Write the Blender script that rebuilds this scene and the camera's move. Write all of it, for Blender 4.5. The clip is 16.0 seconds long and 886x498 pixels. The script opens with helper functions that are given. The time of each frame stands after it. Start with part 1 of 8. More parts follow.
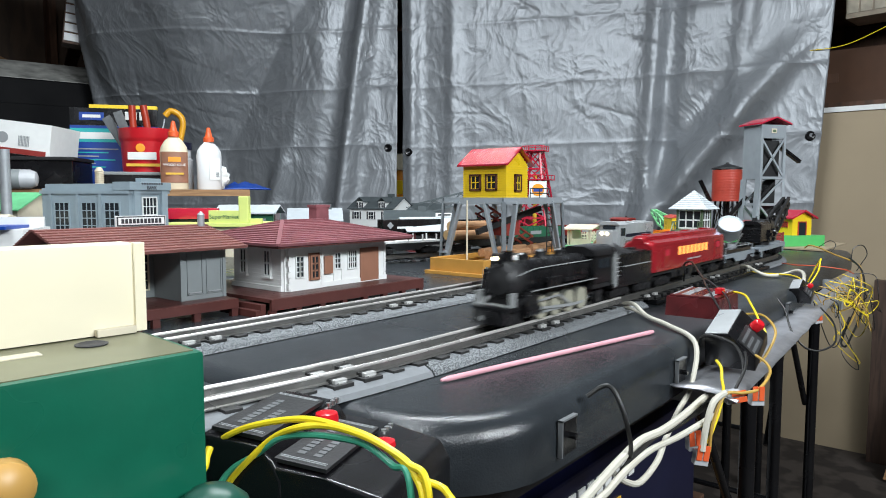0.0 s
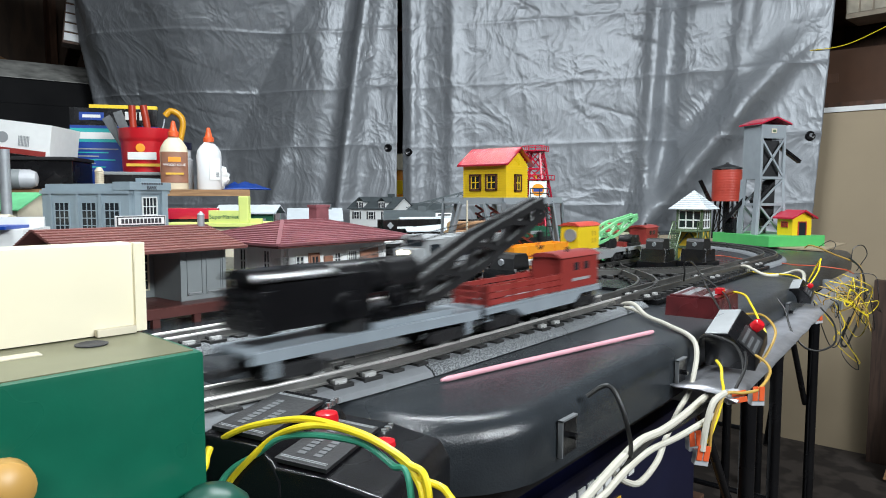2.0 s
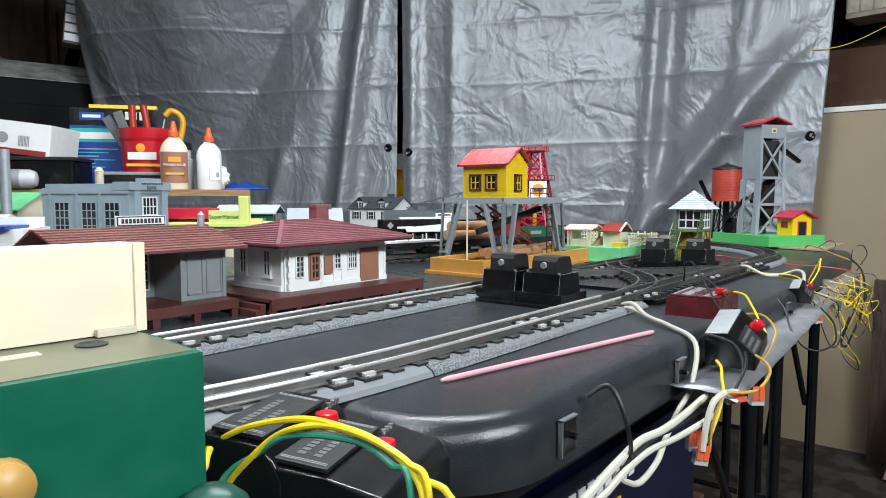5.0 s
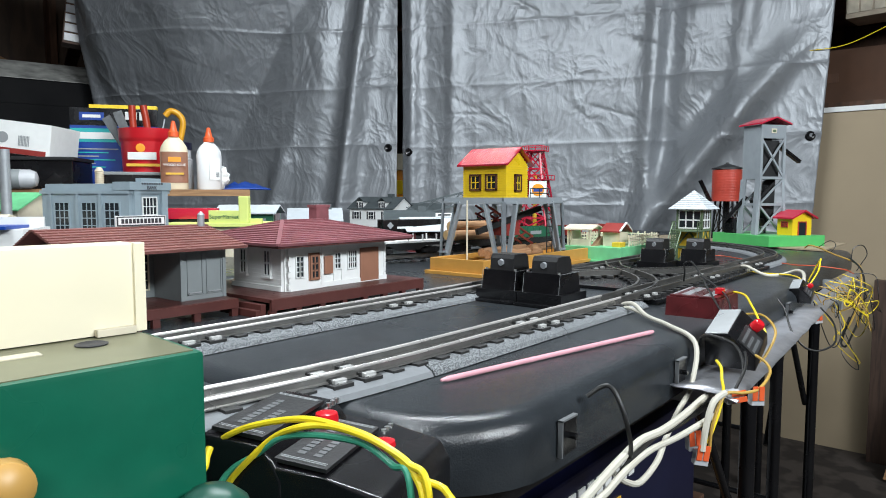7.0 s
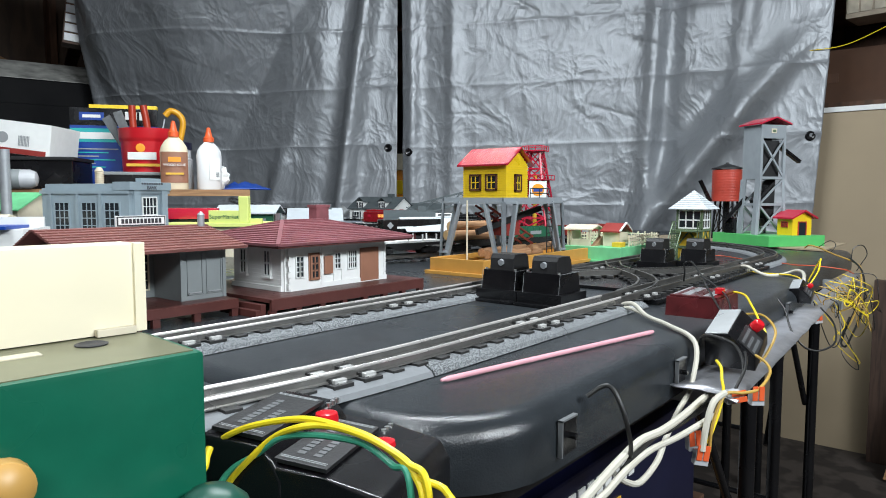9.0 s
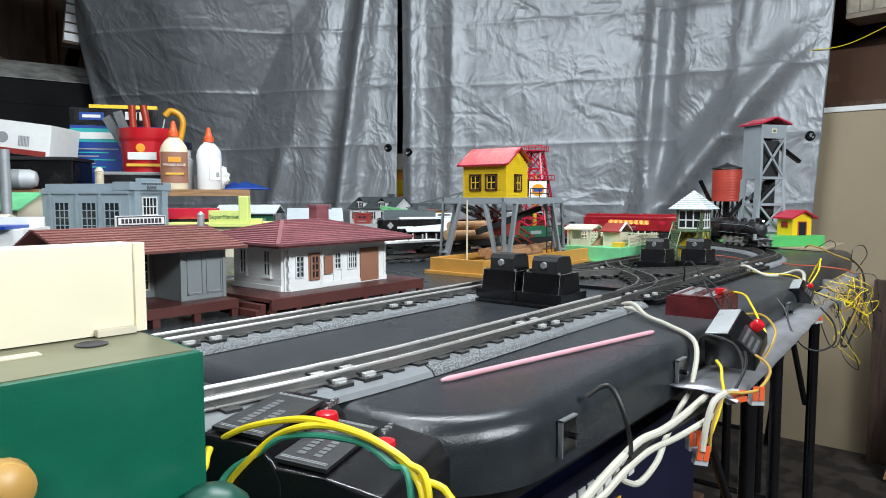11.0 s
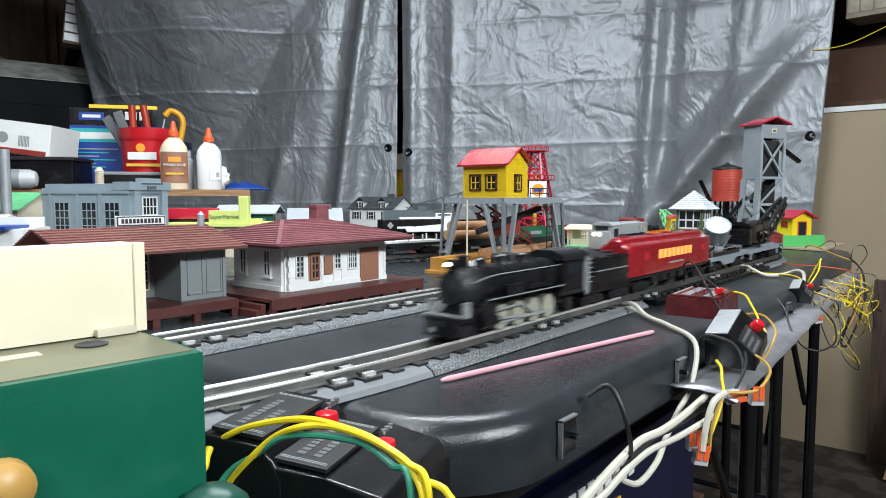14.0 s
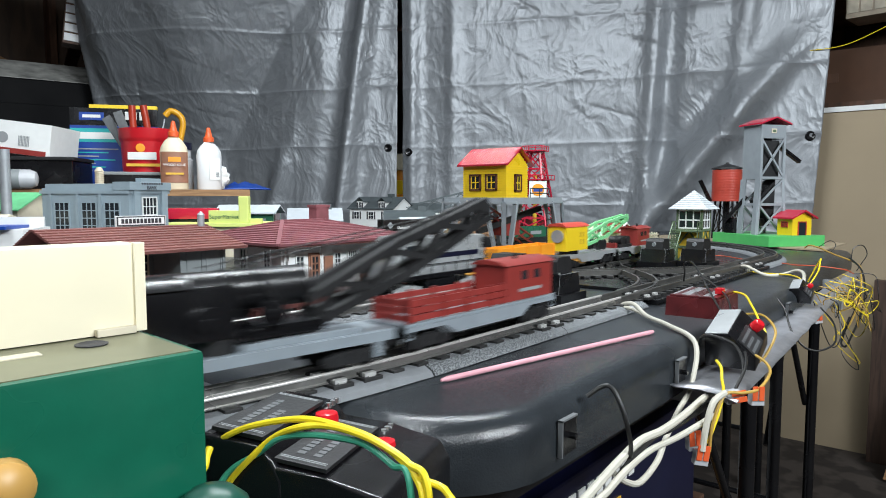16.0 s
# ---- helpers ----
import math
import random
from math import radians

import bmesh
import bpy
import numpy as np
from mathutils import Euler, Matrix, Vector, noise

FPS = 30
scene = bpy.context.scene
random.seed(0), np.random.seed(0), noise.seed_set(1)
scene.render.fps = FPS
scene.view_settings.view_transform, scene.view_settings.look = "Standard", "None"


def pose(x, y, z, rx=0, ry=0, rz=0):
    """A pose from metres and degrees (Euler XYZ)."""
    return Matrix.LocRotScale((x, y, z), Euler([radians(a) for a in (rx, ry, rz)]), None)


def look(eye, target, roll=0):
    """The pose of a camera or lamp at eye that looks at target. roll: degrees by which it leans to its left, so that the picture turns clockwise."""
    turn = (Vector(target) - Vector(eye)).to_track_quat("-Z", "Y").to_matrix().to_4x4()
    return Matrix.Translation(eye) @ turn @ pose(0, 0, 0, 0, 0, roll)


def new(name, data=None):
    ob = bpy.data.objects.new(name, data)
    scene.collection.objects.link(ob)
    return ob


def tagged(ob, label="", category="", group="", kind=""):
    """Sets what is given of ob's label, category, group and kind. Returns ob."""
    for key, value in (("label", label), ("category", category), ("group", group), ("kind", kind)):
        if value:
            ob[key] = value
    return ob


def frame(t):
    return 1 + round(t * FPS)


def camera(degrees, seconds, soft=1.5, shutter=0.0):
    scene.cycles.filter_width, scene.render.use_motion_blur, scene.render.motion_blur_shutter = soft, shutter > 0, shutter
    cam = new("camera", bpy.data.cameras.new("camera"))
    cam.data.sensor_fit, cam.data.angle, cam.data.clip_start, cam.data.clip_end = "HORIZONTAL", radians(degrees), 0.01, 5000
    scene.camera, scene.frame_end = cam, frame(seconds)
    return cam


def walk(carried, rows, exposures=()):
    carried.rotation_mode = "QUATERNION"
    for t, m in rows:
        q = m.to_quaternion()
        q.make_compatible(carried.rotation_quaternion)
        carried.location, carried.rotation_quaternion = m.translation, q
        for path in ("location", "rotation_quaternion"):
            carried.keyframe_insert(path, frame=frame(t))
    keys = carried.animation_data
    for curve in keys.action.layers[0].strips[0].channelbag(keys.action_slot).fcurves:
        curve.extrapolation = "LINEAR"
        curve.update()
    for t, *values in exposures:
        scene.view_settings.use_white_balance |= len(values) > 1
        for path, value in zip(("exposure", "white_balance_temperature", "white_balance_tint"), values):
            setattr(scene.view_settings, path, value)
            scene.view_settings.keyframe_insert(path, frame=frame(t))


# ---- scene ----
T = 0.90          # top of the layout tables
RAIL = T + 0.017  # top of the rails
EYE = (0.0, 0.0, 1.035)

cam = camera(66.32, 16.0, soft=0.95, shutter=0.6)
AIM = (EYE[0] + 0.7747, EYE[1] + 0.6274, EYE[2] - 0.0773)
walk(cam, [(0.0, look(EYE, AIM)), (16.0, look(EYE, AIM))], exposures=[(0.0, 0.40), (16.0, 0.40)])

# ---- light: overhead shop lights in a closed garage ----
world = bpy.data.worlds.new("garage_air")
scene.world = world
world.use_nodes = True
world.node_tree.nodes["Background"].inputs[0].default_value = (0.6, 0.68, 0.8, 1)
world.node_tree.nodes["Background"].inputs[1].default_value = 0.006


def area(name, eye, target, sx, sy, watts, color):
    lamp = bpy.data.lights.new(name, "AREA")
    lamp.shape, lamp.size, lamp.size_y, lamp.energy, lamp.color = "RECTANGLE", sx, sy, watts, color
    ob = new(name, lamp)
    ob.matrix_world = look(eye, target)
    return ob


TUBE = (0.885, 0.955, 1.0)
area("shop_tube_light", (1.00, 0.95, 2.44), (1.05, 1.00, 0.9), 1.2, 0.16, 30, TUBE)
area("shop_tube_light", (-0.50, 0.60, 2.44), (-0.2, 0.65, 0.9), 0.16, 1.2, 23, TUBE)
area("shop_tube_light", (-1.20, -1.60, 2.36), (0.75, 0.45, 0.9), 1.2, 0.25, 23, TUBE)
area("shop_tube_light", (0.60, -1.90, 2.36), (1.30, 0.60, 0.95), 1.2, 0.25, 66, TUBE)


# ---- materials ----
def mat(name, color, rough=0.5, metal=0.0, scale=60.0, vary=0.12, bump=0.0, bscale=None, emit=0.0, coat=0.0, fine=0.0, random=0.0):
    m = bpy.data.materials.new(name)
    m.use_nodes = True
    nt = m.node_tree
    b = nt.nodes["Principled BSDF"]
    b.inputs["Base Color"].default_value = (*color, 1)
    b.inputs["Roughness"].default_value = rough
    b.inputs["Metallic"].default_value = metal
    b.inputs["Coat Weight"].default_value = coat
    if emit:
        b.inputs["Emission Color"].default_value = (*color, 1)
        b.inputs["Emission Strength"].default_value = emit
        return m
    tc = nt.nodes.new("ShaderNodeTexCoord")
    n1 = nt.nodes.new("ShaderNodeTexNoise")
    n1.inputs["Scale"].default_value, n1.inputs["Detail"].default_value = scale, 6
    nt.links.new(tc.outputs["Object"], n1.inputs["Vector"])
    n2 = nt.nodes.new("ShaderNodeTexNoise")
    n2.inputs["Scale"].default_value, n2.inputs["Detail"].default_value = scale * 0.17, 3
    nt.links.new(tc.outputs["Object"], n2.inputs["Vector"])
    add = nt.nodes.new("ShaderNodeMath")
    add.operation = "MULTIPLY_ADD"
    add.inputs[1].default_value = 0.5
    nt.links.new(n1.outputs["Fac"], add.inputs[0])
    half = nt.nodes.new("ShaderNodeMath")
    half.operation = "MULTIPLY"
    half.inputs[1].default_value = 0.5
    nt.links.new(n2.outputs["Fac"], half.inputs[0])
    nt.links.new(half.outputs[0], add.inputs[2])
    ramp = nt.nodes.new("ShaderNodeMapRange")
    ramp.inputs["From Min"].default_value, ramp.inputs["From Max"].default_value = 0.3, 0.7
    ramp.inputs["To Min"].default_value, ramp.inputs["To Max"].default_value = 1 - vary, 1 + vary
    nt.links.new(add.outputs[0], ramp.inputs["Value"])
    last = ramp.outputs[0]
    if random:
        info = nt.nodes.new("ShaderNodeObjectInfo")
        r2 = nt.nodes.new("ShaderNodeMapRange")
        r2.inputs["To Min"].default_value, r2.inputs["To Max"].default_value = 1 - random, 1 + random
        nt.links.new(info.outputs["Random"], r2.inputs["Value"])
        mul = nt.nodes.new("ShaderNodeMath")
        mul.operation = "MULTIPLY"
        nt.links.new(last, mul.inputs[0])
        nt.links.new(r2.outputs[0], mul.inputs[1])
        last = mul.outputs[0]
    mix = nt.nodes.new("ShaderNodeVectorMath")
    mix.operation = "SCALE"
    mix.inputs[0].default_value = color
    nt.links.new(last, mix.inputs["Scale"])
    nt.links.new(mix.outputs[0], b.inputs["Base Color"])
    rr = nt.nodes.new("ShaderNodeMapRange")
    rr.inputs["From Min"].default_value, rr.inputs["From Max"].default_value = 0.3, 0.7
    rr.inputs["To Min"].default_value, rr.inputs["To Max"].default_value = max(0.03, rough - 0.08), min(1, rough + 0.08)
    nt.links.new(n2.outputs["Fac"], rr.inputs["Value"])
    nt.links.new(rr.outputs[0], b.inputs["Roughness"])
    if bump:
        n3 = nt.nodes.new("ShaderNodeTexNoise")
        n3.inputs["Scale"].default_value, n3.inputs["Detail"].default_value = bscale or scale * 3, 4
        nt.links.new(tc.outputs["Object"], n3.inputs["Vector"])
        bp = nt.nodes.new("ShaderNodeBump")
        bp.inputs["Strength"].default_value, bp.inputs["Distance"].default_value = bump, 0.002
        nt.links.new(n3.outputs["Fac"], bp.inputs["Height"])
        nt.links.new(bp.outputs[0], b.inputs["Normal"])
    return m


def speckle(name, dark, light, scale, rough=0.9):
    """Two-tone speckled rubber or stone."""
    m = mat(name, dark, rough, bump=0.6, bscale=scale)
    nt = m.node_tree
    b = nt.nodes["Principled BSDF"]
    tc = nt.nodes.new("ShaderNodeTexCoord")
    v = nt.nodes.new("ShaderNodeTexNoise")
    v.inputs["Scale"].default_value, v.inputs["Detail"].default_value = scale, 2
    nt.links.new(tc.outputs["Object"], v.inputs["Vector"])
    cr = nt.nodes.new("ShaderNodeValToRGB")
    cr.color_ramp.elements[0].position, cr.color_ramp.elements[1].position = 0.46, 0.56
    cr.color_ramp.elements[0].color, cr.color_ramp.elements[1].color = (*dark, 1), (*light, 1)
    nt.links.new(v.outputs["Fac"], cr.inputs[0])
    nt.links.new(cr.outputs[0], b.inputs["Base Color"])
    return m


def tarp_material():
    m = mat("silver_tarp", (0.265, 0.28, 0.30), 0.46, 0.35, scale=14, vary=0.10, bump=0.0)
    nt = m.node_tree
    b = nt.nodes["Principled BSDF"]
    tc = nt.nodes.new("ShaderNodeTexCoord")
    weave = nt.nodes.new("ShaderNodeTexNoise")
    weave.inputs["Scale"].default_value, weave.inputs["Detail"].default_value, weave.inputs["Roughness"].default_value = 34, 8, 0.60
    fold_n = nt.nodes.new("ShaderNodeTexNoise")
    fold_n.inputs["Scale"].default_value, fold_n.inputs["Detail"].default_value, fold_n.inputs["Distortion"].default_value = 5.0, 3, 0.4
    squeeze = nt.nodes.new("ShaderNodeMapping")
    squeeze.inputs["Scale"].default_value = (1, 1, 0.35)
    nt.links.new(tc.outputs["Object"], squeeze.inputs["Vector"])
    nt.links.new(squeeze.outputs[0], weave.inputs["Vector"])
    nt.links.new(tc.outputs["Object"], fold_n.inputs["Vector"])
    off = nt.nodes.new("ShaderNodeMath")
    off.operation = "SUBTRACT"
    off.inputs[1].default_value = 0.5
    nt.links.new(fold_n.outputs["Fac"], off.inputs[0])
    absn = nt.nodes.new("ShaderNodeMath")
    absn.operation = "ABSOLUTE"
    nt.links.new(off.outputs[0], absn.inputs[0])
    mr = nt.nodes.new("ShaderNodeMapRange")
    mr.inputs["From Max"].default_value = 0.10
    mr.interpolation_type = "SMOOTHSTEP"
    nt.links.new(absn.outputs[0], mr.inputs["Value"])
    b1 = nt.nodes.new("ShaderNodeBump")
    b1.inputs["Strength"].default_value, b1.inputs["Distance"].default_value = 0.22, 0.004
    nt.links.new(mr.outputs[0], b1.inputs["Height"])
    b2 = nt.nodes.new("ShaderNodeBump")
    b2.inputs["Strength"].default_value, b2.inputs["Distance"].default_value = 0.52, 0.004
    nt.links.new(weave.outputs["Fac"], b2.inputs["Height"])
    nt.links.new(b1.outputs[0], b2.inputs["Normal"])
    last = b2
    # crumpled facets at two sizes, bent by a slow noise
    bend = nt.nodes.new("ShaderNodeTexNoise")
    bend.inputs["Scale"].default_value, bend.inputs["Detail"].default_value = 3.0, 2
    nt.links.new(tc.outputs["Object"], bend.inputs["Vector"])
    shift = nt.nodes.new("ShaderNodeVectorMath")
    shift.operation = "MULTIPLY_ADD"
    shift.inputs[1].default_value = (0.35, 0.35, 0.35)
    nt.links.new(bend.outputs["Color"], shift.inputs[0])
    nt.links.new(squeeze.outputs[0], shift.inputs[2])
    squeeze.inputs["Scale"].default_value = (1, 1, 0.62)
    for size, depth, force in ((7.5, 0.030, 0.22), (19.0, 0.012, 0.34), (44.0, 0.005, 0.40)):
        vor = nt.nodes.new("ShaderNodeTexVoronoi")
        vor.inputs["Scale"].default_value = size
        nt.links.new(shift.outputs[0], vor.inputs["Vector"])
        bv = nt.nodes.new("ShaderNodeBump")
        bv.inputs["Strength"].default_value, bv.inputs["Distance"].default_value = force, depth
        nt.links.new(vor.outputs["Distance"], bv.inputs["Height"])
        nt.links.new(last.outputs[0], bv.inputs["Normal"])
        last = bv
    nt.links.new(last.outputs[0], b.inputs["Normal"])
    return m


def wood_mat(name, c1, c2, scale=8.0, rough=0.6, axis=(1, 12, 12)):
    m = mat(name, c1, rough, bump=0.15, bscale=200)
    nt = m.node_tree
    b = nt.nodes["Principled BSDF"]
    tc = nt.nodes.new("ShaderNodeTexCoord")
    mp = nt.nodes.new("ShaderNodeMapping")
    mp.inputs["Scale"].default_value = axis
    n = nt.nodes.new("ShaderNodeTexNoise")
    n.inputs["Scale"].default_value, n.inputs["Detail"].default_value, n.inputs["Distortion"].default_value = scale, 8, 0.6
    nt.links.new(tc.outputs["Object"], mp.inputs["Vector"])
    nt.links.new(mp.outputs[0], n.inputs["Vector"])
    cr = nt.nodes.new("ShaderNodeValToRGB")
    cr.color_ramp.elements[0].position, cr.color_ramp.elements[1].position = 0.35, 0.68
    cr.color_ramp.elements[0].color, cr.color_ramp.elements[1].color = (*c1, 1), (*c2, 1)
    nt.links.new(n.outputs["Fac"], cr.inputs[0])
    nt.links.new(cr.outputs[0], b.inputs["Base Color"])
    return m


M = {}
M["black_table"] = mat("black_table_plastic", (0.024, 0.028, 0.032), 0.30, scale=30, vary=0.30, bump=0.20, bscale=650)
M["black"] = mat("black_plastic", (0.006, 0.006, 0.007), 0.25, scale=90, vary=0.2, bump=0.05)
M["black_dull"] = mat("black_dull_metal", (0.012, 0.012, 0.013), 0.5, scale=120, vary=0.35, bump=0.15)
M["loco"] = mat("locomotive_black", (0.009, 0.009, 0.010), 0.3, 0.0, scale=150, vary=0.3, bump=0.12)
# rail tones carry the reflections: pale gleaming heads, darker metal for the rest
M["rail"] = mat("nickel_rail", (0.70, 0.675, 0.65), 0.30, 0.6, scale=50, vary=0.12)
M["rail_dark"] = mat("darker_rail", (0.20, 0.195, 0.185), 0.34, 0.8, scale=60, vary=0.25)
M["chrome"] = mat("bright_metal", (0.80, 0.80, 0.79), 0.30, 1.0, scale=80, vary=0.05)
M["steel"] = mat("grey_steel", (0.34, 0.36, 0.38), 0.42, 0.4, scale=70, vary=0.15, bump=0.05)
M["roadbed"] = speckle("speckled_rubber_roadbed", (0.075, 0.08, 0.085), (0.235, 0.25, 0.26), 800)
M["roadbed_light"] = mat("grey_rubber_roadbed", (0.165, 0.175, 0.185), 0.8, scale=120, vary=0.12, bump=0.2)
M["tie"] = mat("black_metal_tie", (0.018, 0.018, 0.018), 0.5, scale=200, vary=0.3, random=0.2)
M["red"] = mat("red_paint", (0.26, 0.012, 0.018), 0.25, scale=60, vary=0.1, coat=0.3)
M["red_dull"] = mat("dull_red_plastic", (0.25, 0.03, 0.025), 0.45, scale=60, vary=0.2)
M["maroon"] = mat("maroon_plastic", (0.085, 0.012, 0.014), 0.3, scale=45, vary=0.6, bump=0.1)
M["red_bright"] = mat("bright_red_plastic", (0.46, 0.018, 0.045), 0.25, scale=50, vary=0.1)
M["red_gloss"] = mat("glossy_crimson_plastic", (0.42, 0.02, 0.04), 0.14, scale=50, vary=0.1, coat=0.6)
M["orange_red"] = mat("tank_red_plastic", (0.45, 0.055, 0.035), 0.45, scale=50, vary=0.15)
M["button"] = mat("red_button_plastic", (0.6, 0.012, 0.02), 0.2, scale=50, vary=0.05, coat=0.4)
M["grey_car"] = mat("grey_car_plastic", (0.235, 0.27, 0.30), 0.4, scale=60, vary=0.12)
M["wheel_bright"] = mat("pale_worn_wheel", (0.34, 0.33, 0.26), 0.45, 0.1, scale=150, vary=0.25)
M["pin"] = mat("tinned_track_clip", (0.60, 0.60, 0.59), 0.34, 0.45, scale=80, vary=0.2)
M["wheel_dark"] = mat("grey_spoked_wheel", (0.10, 0.10, 0.085), 0.5, 0.1, scale=300, vary=0.5)
# cream box mirrored in the green enamel, put into the colour
M["olive_top"] = mat("olive_reflection_top", (0.13, 0.13, 0.075), 0.35, scale=40, vary=0.25)
M["rail_web"] = mat("shaded_rail_foot", (0.24, 0.235, 0.225), 0.30, 0.7, scale=60, vary=0.3)
M["ink_dim"] = mat("worn_ink", (0.11, 0.115, 0.12), 0.5)
M["joint"] = mat("pale_shingle_joint", (0.34, 0.18, 0.15), 0.6)
M["silver"] = mat("silver_plastic", (0.50, 0.52, 0.53), 0.33, 0.45, scale=70, vary=0.12)
M["grey_tower"] = mat("grey_tower_plastic", (0.27, 0.30, 0.325), 0.4, scale=50, vary=0.12)
M["blue_grey"] = mat("blue_grey_plastic", (0.27, 0.335, 0.375), 0.45, scale=50, vary=0.1)
M["wall_grey"] = mat("grey_wall_plastic", (0.20, 0.22, 0.225), 0.5, scale=50, vary=0.12)
M["yellow"] = mat("yellow_plastic", (0.80, 0.56, 0.02), 0.35, scale=50, vary=0.08)
M["yellow_dk"] = mat("mustard_yellow_plastic", (0.62, 0.42, 0.03), 0.45, scale=50, vary=0.12)
M["orange"] = mat("orange_plastic", (0.80, 0.30, 0.02), 0.38, scale=50, vary=0.1)
M["tan"] = mat("tan_tray_plastic", (0.52, 0.265, 0.055), 0.45, scale=40, vary=0.15)
M["tan_dull"] = mat("dull_tan_plastic", (0.36, 0.22, 0.13), 0.5, scale=60, vary=0.15)
M["green"] = mat("bright_green_plastic", (0.09, 0.46, 0.13), 0.4, scale=40, vary=0.12)
M["green_boom"] = mat("pale_green_plastic", (0.22, 0.62, 0.28), 0.4, scale=60, vary=0.1)
M["mint"] = mat("mint_green_paint", (0.15, 0.50, 0.24), 0.42, scale=60, vary=0.18)
M["green_dk"] = mat("dark_green_plastic", (0.02, 0.11, 0.06), 0.4, scale=60, vary=0.15)
M["green_frame"] = mat("olive_green_plastic", (0.10, 0.15, 0.08), 0.5, scale=60, vary=0.15)
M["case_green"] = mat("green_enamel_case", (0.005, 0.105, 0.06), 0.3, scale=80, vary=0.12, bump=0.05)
M["white"] = mat("white_plastic", (0.78, 0.79, 0.78), 0.42, scale=50, vary=0.06)
M["cream"] = mat("cream_plastic", (0.84, 0.77, 0.58), 0.42, scale=30, vary=0.06)
M["bone"] = mat("ivory_plastic", (0.62, 0.56, 0.43), 0.45, scale=60, vary=0.12)
M["roof"] = mat("dark_red_shingle", (0.22, 0.08, 0.09), 0.38, scale=90, vary=0.28, random=0.12)
M["roof_br"] = mat("brown_red_shingle", (0.20, 0.075, 0.065), 0.5, scale=90, vary=0.28, random=0.12)
M["roof_white"] = mat("white_roof", (0.50, 0.54, 0.57), 0.42, scale=60, vary=0.1, random=0.06)
M["roof_dark"] = mat("dark_roof", (0.07, 0.085, 0.09), 0.55, scale=60, vary=0.2)
M["brown"] = mat("brown_plastic", (0.085, 0.026, 0.022), 0.42, scale=60, vary=0.2, random=0.12)
M["door_br"] = mat("tan_brown_door", (0.29, 0.135, 0.085), 0.45, scale=60, vary=0.12)
M["darkwin"] = mat("dark_window", (0.02, 0.025, 0.03), 0.15, scale=20, vary=0.1)
M["log"] = wood_mat("log_wood", (0.30, 0.15, 0.07), (0.48, 0.28, 0.15), 30)
M["log_end"] = mat("cut_log_end", (0.55, 0.36, 0.17), 0.7, scale=120, vary=0.2)
M["ply"] = wood_mat("shelf_board", (0.22, 0.115, 0.05), (0.36, 0.20, 0.09), 10)
M["stud"] = wood_mat("old_stud_wood", (0.055, 0.026, 0.014), (0.12, 0.055, 0.03), 6, axis=(6, 6, 1))
M["plank"] = wood_mat("dark_plank", (0.035, 0.02, 0.014), (0.075, 0.043, 0.03), 8, axis=(10, 10, 1))
M["panel"] = mat("tan_hardboard", (0.34, 0.27, 0.18), 0.6, scale=6, vary=0.08, bump=0.05)
M["concrete"] = speckle("stained_concrete", (0.026, 0.020, 0.017), (0.060, 0.048, 0.041), 9)
M["wall_dark"] = wood_mat("dark_wall_boards", (0.05, 0.03, 0.02), (0.09, 0.055, 0.035), 4, axis=(4, 4, 1))
M["cardboard"] = mat("brown_cardboard", (0.085, 0.040, 0.022), 0.8, scale=20, vary=0.12)
M["tarp"] = tarp_material()
M["wire_white"] = mat("white_cable", (0.50, 0.48, 0.41), 0.45, scale=60, vary=0.06)
M["wire_yellow"] = mat("yellow_wire", (0.78, 0.60, 0.02), 0.35, scale=60, vary=0.05)
M["wire_green"] = mat("green_wire", (0.05, 0.30, 0.19), 0.35, scale=60, vary=0.05)
M["wire_black"] = mat("black_wire", (0.012, 0.012, 0.012), 0.4, scale=60, vary=0.1)
M["wire_brown"] = mat("amber_wire", (0.42, 0.26, 0.05), 0.4, scale=60, vary=0.1)
M["wire_red"] = mat("red_wire", (0.5, 0.08, 0.03), 0.4, scale=60, vary=0.1)
M["pink"] = mat("pink_stick", (0.66, 0.32, 0.37), 0.5, scale=60, vary=0.12)
M["ink"] = mat("dark_ink", (0.03, 0.03, 0.035), 0.6, scale=60, vary=0.05)
M["ink_white"] = mat("white_ink", (0.7, 0.7, 0.68), 0.5, scale=60, vary=0.05)
M["ink_grey"] = mat("grey_ink", (0.28, 0.29, 0.3), 0.5, scale=60, vary=0.05)
M["gold"] = mat("gold_ink", (0.65, 0.38, 0.04), 0.5, scale=60, vary=0.05)
M["blue"] = mat("blue_print", (0.004, 0.042, 0.26), 0.42, scale=40, vary=0.08)
M["teal"] = mat("teal_print", (0.02, 0.36, 0.36), 0.42, scale=40, vary=0.08)
M["pale_trim"] = mat("pale_painted_trim", (0.27, 0.28, 0.28), 0.4, scale=90, vary=0.2)
M["navy"] = mat("navy_box_print", (0.004, 0.005, 0.022), 0.4, scale=30, vary=0.15)
M["folgers"] = mat("red_tub_plastic", (0.50, 0.012, 0.02), 0.35, scale=30, vary=0.06)
M["glue"] = mat("glue_bottle_plastic", (0.70, 0.62, 0.46), 0.35, scale=30, vary=0.05)
M["glue_white"] = mat("white_bottle_plastic", (0.70, 0.71, 0.72), 0.35, scale=30, vary=0.05)
M["cap"] = mat("orange_cap", (0.72, 0.11, 0.03), 0.4, scale=30, vary=0.05)
M["lime"] = mat("chartreuse_plastic", (0.66, 0.74, 0.22), 0.42, scale=50, vary=0.06)
M["glow_window"] = mat("lit_window", (1.0, 0.40, 0.09), emit=0.75)
